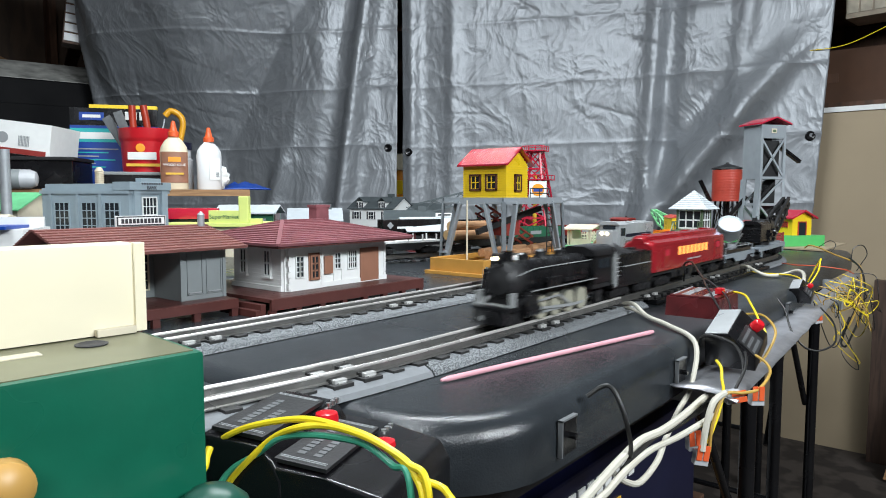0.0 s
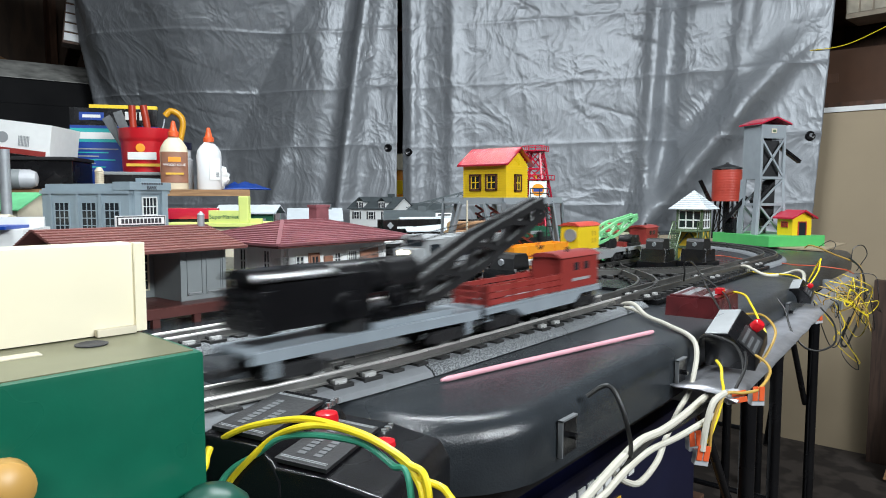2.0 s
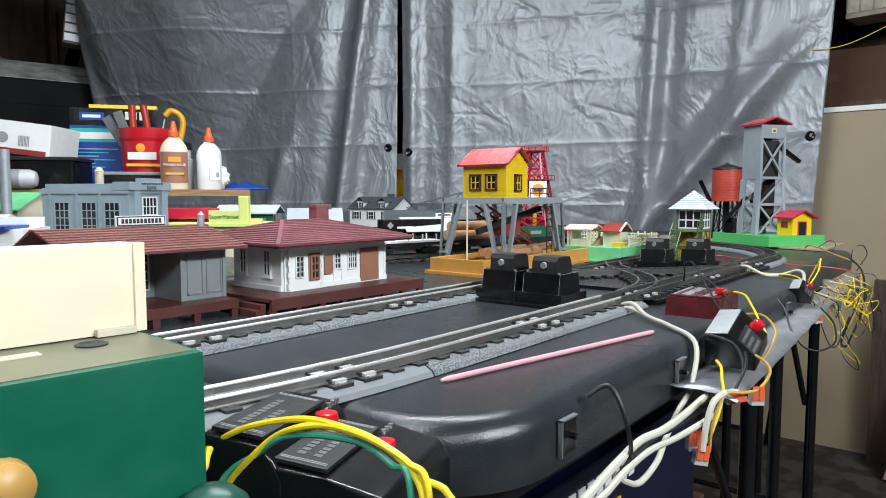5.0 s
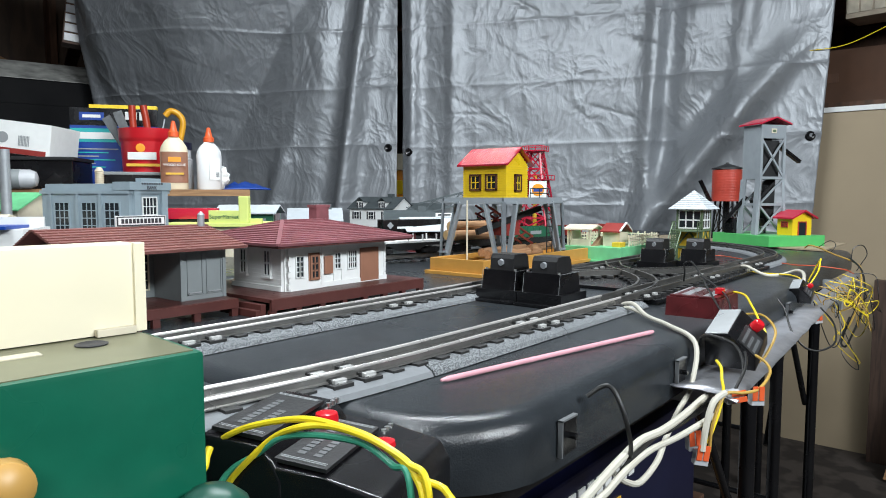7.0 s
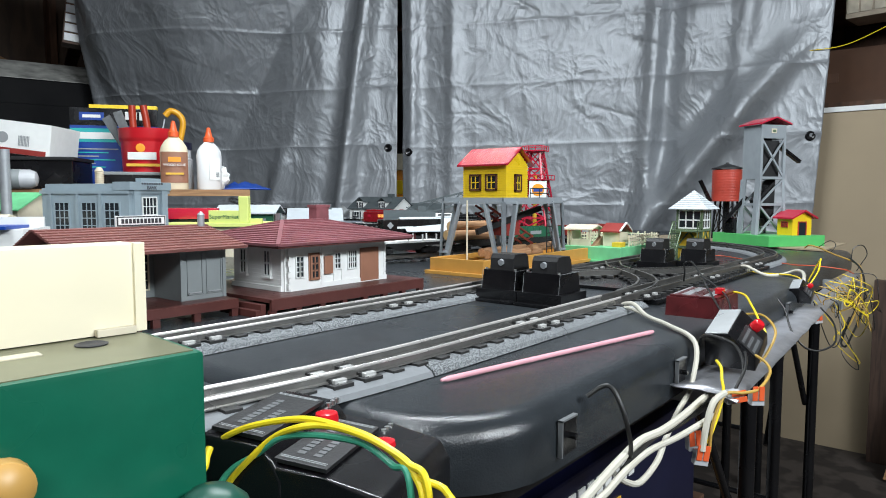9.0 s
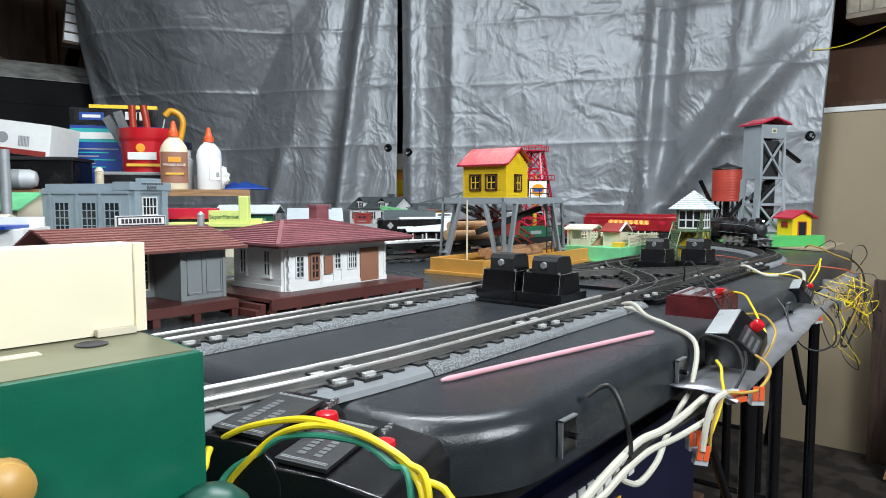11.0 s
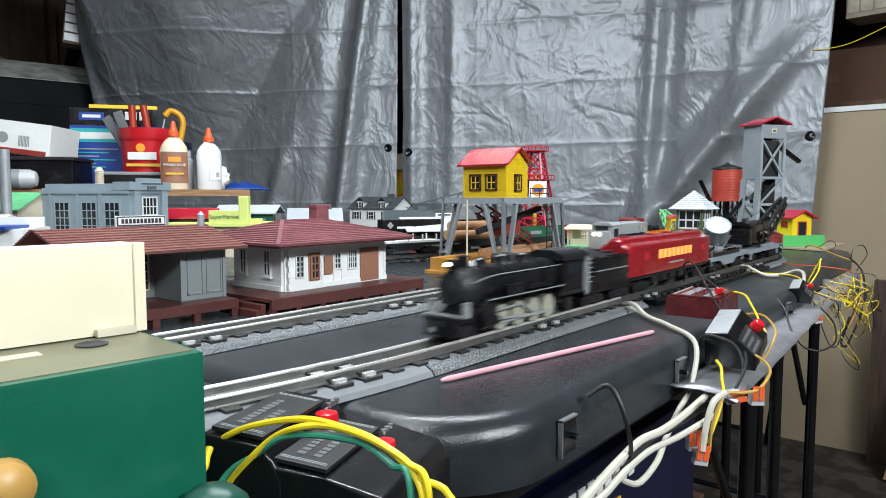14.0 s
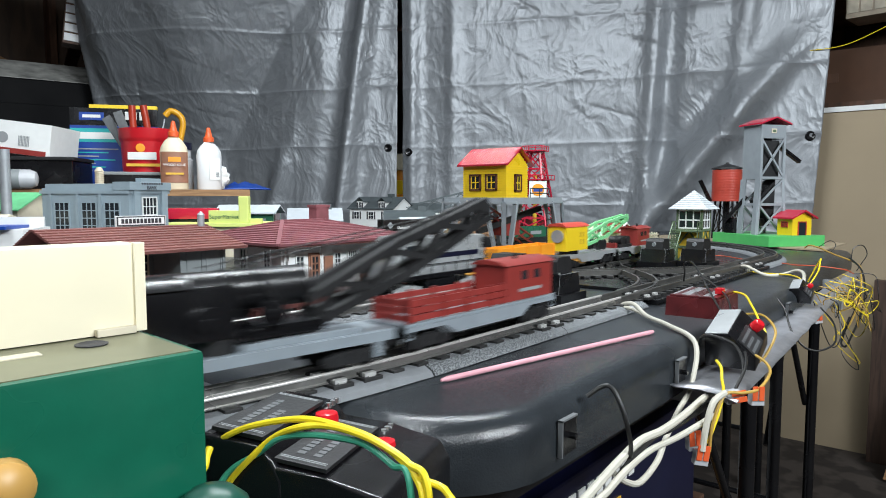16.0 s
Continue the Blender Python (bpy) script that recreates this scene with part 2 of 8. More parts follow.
M["glow_lamp"] = mat("lamp_bulb_glow", (1.0, 0.86, 0.60), emit=6)
M["glow_search"] = mat("searchlight_glow", (0.50, 0.72, 0.95), emit=0.42)
M["glow_bulb"] = mat("searchlight_bulb", (0.85, 0.95, 1.0), emit=4.0)
M["clear"] = mat("clear_grey_plastic", (0.45, 0.46, 0.48), 0.2, scale=60, vary=0.1)
M["silver_tape"] = mat("silver_foil_tape", (0.34, 0.345, 0.37), 0.36, 0.6, scale=45, vary=0.35, bump=0.6, bscale=60)


# ---- mesh helpers ----
def thing(name, m, label, category, group=""):
    ob = new(name)
    ob.empty_display_size = 0.02
    ob.matrix_world = m
    return tagged(ob, label, category, group)


def part(name, bm, material, parent, label="", smooth=False):
    me = bpy.data.meshes.new(name)
    bmesh.ops.recalc_face_normals(bm, faces=bm.faces)
    if smooth:
        for f in bm.faces:
            f.smooth = True
    bm.to_mesh(me)
    bm.free()
    me.materials.append(material)
    if smooth:
        me.set_sharp_from_angle(angle=radians(38))
    ob = new(name, me)
    if parent:
        ob.parent = parent
    if label:
        ob["label"] = label
    return ob


def share(name, me, parent, m):
    """One more object on the same mesh."""
    ob = new(name, me)
    ob.parent = parent
    ob.matrix_local = m
    return ob


def box(bm, x0, y0, z0, x1, y1, z1, bev=0.0, m=None):
    made = bmesh.ops.create_cube(bm, size=1.0)["verts"]
    for v in made:
        v.co = Vector((x0 + (v.co.x + 0.5) * (x1 - x0), y0 + (v.co.y + 0.5) * (y1 - y0), z0 + (v.co.z + 0.5) * (z1 - z0)))
    if bev:
        edges = list({e for v in made for e in v.link_edges})
        out = bmesh.ops.bevel(bm, geom=edges, offset=bev, segments=2, affect="EDGES", profile=0.7)
        made = list({v for f in out["faces"] for v in f.verts} | {v for v in made if v.is_valid})
    if m:
        for v in made:
            v.co = m @ v.co
    return bm


def B(*args, bev=0.0, m=None):
    return box(bmesh.new(), *args, bev=bev, m=m)


def cyl(bm, p0, p1, r, r2=None, seg=16):
    p0, p1 = Vector(p0), Vector(p1)
    d = p1 - p0
    turn = d.to_track_quat("Z", "Y").to_matrix().to_4x4()
    m = Matrix.Translation((p0 + p1) / 2) @ turn
    bmesh.ops.create_cone(bm, cap_ends=True, segments=seg, radius1=r, radius2=r if r2 is None else r2, depth=d.length, matrix=m)
    return bm


def C(*args, **kw):
    return cyl(bmesh.new(), *args, **kw)


def beam(bm, p0, p1, w, h=None):
    """A square bar from p0 to p1."""
    p0, p1 = Vector(p0), Vector(p1)
    d = p1 - p0
    m = Matrix.Translation((p0 + p1) / 2) @ d.to_track_quat("X", "Z").to_matrix().to_4x4()
    h = h or w
    return box(bm, -d.length / 2, -w / 2, -h / 2, d.length / 2, w / 2, h / 2, m=m)


def prism(bm, profile, a, b, axis="y"):
    """A closed profile, pushed along an axis from a to b."""
    def put(u, w, t):
        return (u, t, w) if axis == "y" else ((t, u, w) if axis == "x" else (u, w, t))
    lo = [bm.verts.new(put(u, w, a)) for u, w in profile]
    hi = [bm.verts.new(put(u, w, b)) for u, w in profile]
    bm.faces.new(lo)
    bm.faces.new(hi[::-1])
    n = len(profile)
    for i in range(n):
        bm.faces.new((lo[i], lo[(i + 1) % n], hi[(i + 1) % n], hi[i]))
    return bm


def lathe(bm, rows, seg=24, m=None):
    """A turned body: rows of (radius, height) about z."""
    rings = []
    for r, z in rows:
        ring = []
        for i in range(seg):
            a = 2 * math.pi * i / seg
            co = Vector((r * math.cos(a), r * math.sin(a), z))
            ring.append(bm.verts.new(m @ co if m else co))
        rings.append(ring)
    for lo, hi in zip(rings, rings[1:]):
        for i in range(seg):
            bm.faces.new((lo[i], lo[(i + 1) % seg], hi[(i + 1) % seg], hi[i]))
    bm.faces.new(rings[0][::-1])
    bm.faces.new(rings[-1])
    return bm


def spline(points, steps=8):
    pts = [Vector(p) for p in points]
    pts = [2 * pts[0] - pts[1]] + pts + [2 * pts[-1] - pts[-2]]
    out = []
    for i in range(1, len(pts) - 2):
        a, b, c, d = pts[i - 1:i + 3]
        for k in range(steps):
            t = k / steps
            out.append(0.5 * ((2 * b) + (c - a) * t + (2 * a - 5 * b + 4 * c - d) * t * t + (3 * b - a - 3 * c + d) * t ** 3))
    out.append(pts[-2])
    return out


def tube(bm, points, r, seg=8, steps=8, smooth=True):
    pts = spline(points, steps) if smooth else [Vector(p) for p in points]
    rings, side = [], None
    for i, p in enumerate(pts):
        d = (pts[min(i + 1, len(pts) - 1)] - pts[max(i - 1, 0)]).normalized()
        if side is None:
            side = d.orthogonal().normalized()
        side = (side - d * side.dot(d)).normalized()
        other = d.cross(side)
        rings.append([bm.verts.new(p + r * (math.cos(2 * math.pi * k / seg) * side + math.sin(2 * math.pi * k / seg) * other)) for k in range(seg)])
    for lo, hi in zip(rings, rings[1:]):
        for k in range(seg):
            bm.faces.new((lo[k], lo[(k + 1) % seg], hi[(k + 1) % seg], hi[k]))
    bm.faces.new(rings[0][::-1])
    bm.faces.new(rings[-1])
    return bm


def slab(bm, corners, z0, z1, bev=0.0):
    """A flat plate over a ring of corners."""
    return prism(bm, corners, z0, z1, axis="z")


def writing(words, size, material, parent, m, label="", depth=0.0004, name="lettering"):
    cu = bpy.data.curves.new(name, "FONT")
    cu.body, cu.size, cu.extrude, cu.align_x, cu.align_y = words, size, depth, "CENTER", "CENTER"
    tmp = bpy.data.objects.new(name, cu)
    me = bpy.data.meshes.new_from_object(tmp)
    bpy.data.objects.remove(tmp)
    me.materials.clear()
    me.materials.append(material)
    ob = new(name, me)
    ob.parent = parent
    ob.matrix_local = m
    if label:
        ob["label"] = label
    return ob


def facing(x, y, z, rz, tilt=90):
    """Pose of writing that stands upright; rz 0 faces -y, -90 faces -x."""
    return pose(x, y, z, tilt, 0, rz)


# ---- the garage ----
def structure(name, bm, material, label, smooth=False):
    return tagged(part(name, bm, material, None, smooth=smooth), label, kind="structure")


structure("floor", B(-3.2, -3.2, -0.1, 5.4, 5.2, 0.0), M["concrete"], "stained bare concrete garage floor")
structure("wall_north", B(-3.2, 5.2, 0, 5.4, 5.3, 2.6), M["wall_dark"], "dark brown boarded garage wall")
structure("wall_east", B(5.4, -3.2, 0, 5.5, 5.3, 2.6), M["wall_dark"], "dark brown boarded garage wall")
structure("wall_south", B(-3.2, -3.3, 0, 5.4, -3.2, 2.6), M["wall_dark"], "dark brown boarded garage wall")
structure("wall_west", B(-3.3, -3.3, 0, -3.2, 5.3, 2.6), M["wall_dark"], "dark brown boarded garage wall")
structure("ceiling", B(-3.2, -3.2, 2.6, 5.4, 5.2, 2.7), M["wall_dark"], "dark boarded garage ceiling")

# open studs and joists
for i in range(9):
    ob = part("wall_stud", B(0, 0, 0, 0.045, 0.09, 2.6), M["stud"], None)
    ob.location = (0.2 + i * 0.45, 5.1, 0)
    tagged(ob, "bare brown wooden wall stud", "wall stud", "wall studs")
for i in range(7):
    ob = part("ceiling_joist", B(0, 0, 0, 0.045, 8.4, 0.14), M["stud"], None)
    ob.location = (-0.4 + i * 0.8, -3.2, 2.455)
    tagged(ob, "bare brown wooden ceiling joist", "joist", "ceiling joists")


# ---- tables ----
def rounded(x0, y0, x1, y1, r, seg=6):
    out = []
    for cx, cy, a0 in ((x1 - r, y1 - r, 0), (x0 + r, y1 - r, 90), (x0 + r, y0 + r, 180), (x1 - r, y0 + r, 270)):
        for k in range(seg + 1):
            a = radians(a0 + 90 * k / seg)
            out.append((cx + r * math.cos(a), cy + r * math.sin(a)))
    return out


def table_top(bm, x0, y0, x1, y1, z, r=0.05, depth=0.045, soft=0.018):
    """A moulded plate with a rolled edge."""
    rings = []
    steps = [(0.0, -depth), (0.0, -depth + 0.004)] + [(soft * (1 - math.cos(radians(a))), -soft * (1 - math.sin(radians(a)))) for a in (0, 15, 30, 45, 60, 75, 90)] + [(soft + 0.006, 0.0)]
    for inset, dz in steps:
        rings.append([bm.verts.new((x, y, z + dz)) for x, y in rounded(x0 + inset, y0 + inset, x1 - inset, y1 - inset, max(0.004, r - inset), 8)])
    for lo, hi in zip(rings, rings[1:]):
        n = len(lo)
        for i in range(n):
            bm.faces.new((lo[i], lo[(i + 1) % n], hi[(i + 1) % n], hi[i]))
    bm.faces.new(rings[-1])
    bm.faces.new(rings[0][::-1])
    return bm


def folding_table(x0, y0, x1, y1, z=T, r=0.05, legs=(), latches=()):
    t = thing("folding_table", pose(0, 0, 0), "black moulded plastic folding table with rolled edges", "table", "tables under the layout")
    part("tabletop", table_top(bmesh.new(), x0, y0, x1, y1, z, r), M["black_table"], t, smooth=True)
    part("apron", B(x0 + 0.05, y0 + 0.045, z - 0.085, x1 - 0.05, y1 - 0.045, z - 0.046), M["black"], t)
    if legs:
        for x in legs:
            for y in (y0 + 0.075, y1 - 0.075):
                part("leg", C((x, y, 0), (x, y, z - 0.08), 0.0125), M["black"], t, smooth=True)
            part("stretcher", C((x, y0 + 0.075, 0.22), (x, y1 - 0.075, 0.22), 0.008), M["black"], t, smooth=True)
            part("brace", C((x, y0 + 0.09, 0.5), (x + (0.24 if x < (x0 + x1) / 2 else -0.24), y0 + 0.1, z - 0.08), 0.007), M["black"], t, smooth=True)
    for x in latches:
        lat = part("latch", B(x - 0.011, y0 - 0.003, z - 0.036, x + 0.011, y0, z - 0.012, bev=0.001), M["black"], t, "black latch with worn pale frame")
        fr = bmesh.new()
        for a in ((-0.0115, -0.036, -0.0103, -0.011), (-0.0115, -0.0120, 0.0095, -0.0108)):
            box(fr, x + a[0], y0 - 0.0045, z + a[1], x + a[2], y0 - 0.001, z + a[3])
        part("latch_frame", fr, M["ink_dim"], lat)
        part("pin", C((x + 0.002, y0 - 0.008, z - 0.024), (x + 0.002, y0 - 0.002, z - 0.024), 0.0022, seg=10), M["black"], lat)
    return t


folding_table(0.288, 0.215, 1.270, 0.985, r=0.085, latches=(0.395, 0.605, 1.02), legs=(0.43, 1.14))
folding_table(1.276, 0.265, 1.990, 0.985, r=0.06, legs=(1.545, 1.93))
folding_table(-1.35, 0.335, 0.282, 1.08, legs=(-1.21, 0.14))
folding_table(-1.35, 1.09, 0.282, 2.9, r=0.03, legs=(-1.21, 0.14))
folding_table(0.29, 0.992, 1.990, 2.9, r=0.03, legs=(0.43, 1.86))
folding_table(1.996, 0.520, 2.62, 2.9, r=0.03, legs=(2.10, 2.48))

# thin board that lifts the corner of the track at the far end
ob = tagged(part("hardboard_sheet", slab(bmesh.new(), [(1.86, 0.315), (2.18, 0.315), (2.45, 0.75), (2.1, 0.95)], T + 0.0015, T + 0.005), M["panel"], None), "thin tan hardboard sheet under the coal tower", "board")


# ---- hanging tarpaulins ----
TARP_A, TARP_B = Vector((1.72, 3.74, 0)), Vector((3.10, 0.54, 0))
TARP_N = (TARP_B - TARP_A).cross(Vector((0, 0, 1))).normalized()


def creases(seed):
    """Short sharp wrinkles: start, direction, length and height of each."""
    rng = random.Random(seed)
    out = []
    for k in range(46):
        ang = rng.choice((rng.gauss(0.0, 0.25), rng.gauss(-0.5, 0.2), rng.gauss(1.5, 0.3)))
        out.append((rng.uniform(0, 1.5), rng.uniform(0.1, 1.55), math.cos(ang), math.sin(ang), rng.uniform(0.10, 0.38), rng.choice((-1, 1)) * rng.uniform(0.003, 0.007)))
    return out


def sheet_depth(x, v, seed, drape, lines):
    """How far the sheet stands off its plane at the share x of its width and v of its height."""
    w = drape(x, v)
    px, pz = x * 1.75, v * 1.76
    q = Vector((px * 2.6 + seed, pz * 1.7, seed))
    w += 0.014 * noise.noise(q) + 0.0035 * noise.noise(q * 4.0)
    rise = 0.6 + 0.5 * noise.noise(Vector((px * 2.0, seed, v)))
    for c in (0.215, 0.37, 0.525, 0.68, 0.835):
        d = v - c - 0.012 * (x - 0.5)
        if abs(d) < 0.03:
            w += 0.0085 * rise * math.exp(-abs(d) / (0.0035 if d > 0 else 0.008))
    for c in (0.2, 0.45, 0.7):
        w += 0.004 * rise * math.exp(-abs(x - c) / 0.005)
    for (cx, cz, dx, dz, ln, h) in lines:
        s = (px - cx) * dx + (pz - cz) * dz
        if 0 < s < ln:
            d = (pz - cz) * dx - (px - cx) * dz
            if abs(d) < 0.06:
                w += h * 4 * (s / ln) * (1 - s / ln) * math.exp(-abs(d) / (0.006 if d > 0 else 0.02))
    return w


def tarpaulin(u0, u1, seed, label, drape, slant=0.0):
    a, b, n = TARP_A, TARP_B, TARP_N
    nu, nv = 250, 330
    lines = creases(seed)
    bm = bmesh.new()
    grid = []
    for j in range(nv + 1):
        z = 0.62 + (2.38 - 0.62) * j / nv
        row = []
        for i in range(nu + 1):
            p = a.lerp(b, u0 + (u1 - slant * (1.80 - z) - u0) * i / nu) + n * sheet_depth(i / nu, j / nv, seed, drape, lines)
            row.append(bm.verts.new((p.x, p.y, z)))
        grid.append(row)
    for lo, hi in zip(grid, grid[1:]):
        for i in range(nu):
            bm.faces.new((lo[i], lo[i + 1], hi[i + 1], hi[i]))
    t = thing("tarpaulin", pose(0, 0, 0), label, "tarpaulin", "hanging tarpaulins")
    me = part("sheet", bm, M["tarp"], t, smooth=True)
    mod = me.modifiers.new("thickness", "SOLIDIFY")
    mod.thickness = 0.001
    return t


def fold(x, c, w, h):
    return h * math.exp(-((x - c) / w) ** 2)


def ease(t):
    t = max(0.0, min(1.0, t))
    return t * t * (3 - 2 * t)


def drape_left(x, v):
    # the upper corner sags forward over a curved fold; a long gather runs down near the other edge
    edge = 0.30 + 0.50 * ease((x - 0.38) / 0.44)
    over = max(0.0, v - edge)
    sag = 0.98 * (over * over / (over + 0.05)) if over > 0 else 0.0
    gather = 0.93 - 0.11 * (1 - v / 0.8)
    sag *= ease((x + 0.02) / 0.22)
    return (sag + 0.025 * math.sin(x * 9.0 + v * 2.0) + fold(x, gather, 0.028, 0.07) - fold(x, gather - 0.07, 0.035, 0.03)
            + fold(x, 0.05 + 0.14 * (0.8 - v), 0.03, 0.06) + fold(x, 0.72 - 0.35 * (0.5 - v), 0.03, 0.035) * ease((0.5 - v) / 0.2))


def drape_right(x, v):
    slant = 0.69 + 0.217 * (v - 0.25) / 0.30
    low = ease((0.66 - v) / 0.25)
    return (0.02 * math.sin(x * 7.0 + 1.0) + fold(x, 0.03, 0.02, 0.04) + low * fold(x, slant, 0.042, 0.115) - low * fold(x, slant - 0.10, 0.05, 0.03)
            + fold(x, 0.625 + 0.02 * v, 0.022, 0.035) - fold(x, 0.665, 0.03, 0.045) + fold(x, 0.80 + 0.04 * v, 0.025, 0.03) + fold(x, 0.14, 0.02, 0.02) + 0.06 * x * x)


tl = tarpaulin(-0.02, 0.478, 3.0, "creased silver-grey tarpaulin hung as a backdrop, in shade", drape_left)
tr = tarpaulin(0.489, 1.0, 11.0, "creased silver-grey tarpaulin hung as a backdrop", drape_right, 0.0168)
for owner, u0, u1, seed, drape, u, z in ((tl, -0.02, 0.478, 3.0, drape_left, 0.468, 1.99), (tl, -0.02, 0.478, 3.0, drape_left, 0.466, 1.265), (tr, 0.489, 1.0, 11.0, drape_right, 0.499, 1.99), (tr, 0.489, 1.0, 11.0, drape_right, 0.501, 1.24), (tr, 0.489, 1.0, 11.0, drape_right, 0.980, 1.272)):
    p = TARP_A.lerp(TARP_B, u)
    w = sheet_depth((u - u0) / (u1 - u0), (z - 0.62) / 1.76, seed, drape, creases(seed))
    side = 1 if TARP_N.dot(Vector(EYE) - p) > 0 else -1
    m = Matrix.Translation((p.x, p.y, z)) @ Matrix.Translation(TARP_N * w) @ (TARP_N * side).to_track_quat("Z", "Y").to_matrix().to_4x4()
    g = lathe(bmesh.new(), [(0.004, 0.003), (0.009, 0.006), (0.015, 0.008), (0.019, 0.004), (0.019, -0.004), (0.004, -0.004)], 16, m)
    part("grommet", g, M["black"], owner, "round eyelet", smooth=True)
# ---- railway loops ----
def loop_path(xl, xr, yb, yt, r):
    """A rounded rectangle, run from the near right corner towards -x. Gives its length and a function from distance to place and heading."""
    w, h, q = xr - xl - 2 * r, yt - yb - 2 * r, math.pi * r / 2
    legs = [(w, (xr - r, yb), 180), (h, (xl, yb + r), 90), (w, (xl + r, yt), 0), (h, (xr, yt - r), -90)]
    total = 2 * w + 2 * h + 4 * q

    def at(s):
        s = s % total
        for n, (p, a) in ((leg[0], leg[1:]) for leg in legs):
            d = Vector((math.cos(radians(a)), math.sin(radians(a))))
            if s < n:
                return p[0] + d.x * s, p[1] + d.y * s, a
            s -= n
            if s < q:
                t = math.degrees(s / r)
                c = Vector(p) + d * n + Vector((d.y, -d.x)) * r
                e = Vector((-d.y, d.x)) * r
                e.rotate(Matrix.Rotation(radians(-t), 2))
                return c.x + e.x, c.y + e.y, a - t
            s -= q
        return at(0)
    return total, at


LEN1, straight1 = loop_path(-0.25, 1.87, 0.35, 2.25, 0.42)


def at1(s):
    """The outer loop; its near side drifts inwards towards the joint with the next table."""
    x, y, a = straight1(s)
    if y < 0.7 and x < 0.42:
        k = min(0.42 - x, 0.25)
        y += 0.4 * k * k
        a -= math.degrees(math.atan(0.8 * k)) if k < 0.25 else 0
    return x, y, a



LEN2, at2 = loop_path(-0.15, 1.75, 0.545, 1.80, 0.30)


def sweep(at, s0, s1, profile, step=0.02):
    """A profile of (across, up) pushed along a loop."""
    bm = bmesh.new()
    rings = []
    n = max(2, int((s1 - s0) / step))
    for i in range(n + 1):
        x, y, a = at(s0 + (s1 - s0) * i / n)
        sx, sy = -math.sin(radians(a)), math.cos(radians(a))
        rings.append([bm.verts.new((x + sx * c, y + sy * c, T + up)) for c, up in profile])
    k = len(profile)
    for lo, hi in zip(rings, rings[1:]):
        for i in range(k):
            bm.faces.new((lo[i], lo[(i + 1) % k], hi[(i + 1) % k], hi[i]))
    bm.faces.new(rings[0][::-1])
    bm.faces.new(rings[-1])
    return bm


def rail_profile(c):
    return [(c + 0.0016 * math.cos(radians(a)), 0.0154 + 0.0016 * math.sin(radians(a))) for a in range(-20, 201, 22)]


def web_profile(c):
    return [(c - 0.0029, 0.0096), (c + 0.0029, 0.0096), (c + 0.0029, 0.0104), (c + 0.0006, 0.0108), (c + 0.0006, 0.0147), (c - 0.0006, 0.0147), (c - 0.0006, 0.0108), (c - 0.0029, 0.0104)]


def bed_profile(low=0.0):
    return [(-0.032, 0.0008), (0.032, 0.0008), (0.0295, 0.0045), (0.0225, 0.0078 - low), (-0.0225, 0.0078 - low), (-0.0295, 0.0045)]


tie_bm = B(-0.0056, -0.0225, 0.0062, 0.0056, 0.0225, 0.0097, bev=0.0006)
tie_mesh = bpy.data.meshes.new("tie")
tie_bm.to_mesh(tie_mesh)
tie_mesh.materials.append(M["tie"])
clip_bm = bmesh.new()
box(clip_bm, -0.0085, -0.0240, 0.0064, 0.0085, 0.0240, 0.0097, bev=0.0006)
for c in (-0.0124, 0.0124):
    box(clip_bm, -0.0065, c - 0.0046, 0.0096, 0.0065, c + 0.0046, 0.0125, bev=0.0008)
clip_mesh = bpy.data.meshes.new("joint_tie")
clip_bm.to_mesh(clip_mesh)
clip_mesh.materials.append(M["tie"])
pin_bm = bmesh.new()
box(pin_bm, -0.0052, -0.0026, 0.0096, 0.0052, 0.0026, 0.0124, bev=0.0007)
box(pin_bm, -0.0030, -0.0040, 0.0096, 0.0030, 0.0040, 0.0108, bev=0.0004)
pin_mesh = bpy.data.meshes.new("joint_pin")
pin_bm.to_mesh(pin_mesh)
pin_mesh.materials.append(M["pin"])


def railway(at, total, beds, near, bright, label):
    t = thing("railway_track", pose(0, 0, 0), label, "model railway track", "railway loops")
    # gleam painted by material: pale heads on the near stretch, darker beyond and below
    for c in (-0.0124, 0.0124):
        part("rail", sweep(at, bright, near[1], rail_profile(c), 0.04), M["rail"], t, "nickel rail with its gleam put into the colour", smooth=True)
        part("rail", sweep(at, near[1], bright + total, rail_profile(c), 0.03), M["rail_dark"], t, "metal rail in a darker tone without the gleam")
        part("rail_web", sweep(at, bright, near[1], web_profile(c), 0.03), M["rail_web"], t, "metal rail foot and web coloured darker for shade")
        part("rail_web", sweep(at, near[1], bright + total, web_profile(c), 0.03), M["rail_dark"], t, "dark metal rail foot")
    for s0, s1, key, low in beds:
        n = max(1, round((s1 - s0) / 0.254))
        for i in range(n):
            a, b = s0 + (s1 - s0) * i / n, s0 + (s1 - s0) * (i + 1) / n
            part("roadbed", sweep(at, a + 0.0006, b - 0.0006, bed_profile(low), 0.04), M[key], t, "grey rubber roadbed section")
    rest = bmesh.new()
    n = int(total / 0.0254)
    for i in range(n):
        s = i * total / n
        x, y, a = at(s)
        m = pose(x, y, T, 0, 0, a)
        if near[0] - 0.05 <= s <= near[1] + 0.15:
            if i % 10 in (4, 5):
                ob = share("joint_tie", clip_mesh, t, m)
                for c in (-0.0182, 0.0066, -0.0066, 0.0182):
                    share("joint_pin", pin_mesh, ob, Matrix.Translation((0, c, 0)))
            else:
                share("tie", tie_mesh, t, m)
        else:
            box(rest, -0.0056, -0.0225, 0.0062, 0.0056, 0.0225, 0.0097, m=m)
    tagged(part("ties", rest, M["tie"], t), kind="stuff")
    return t


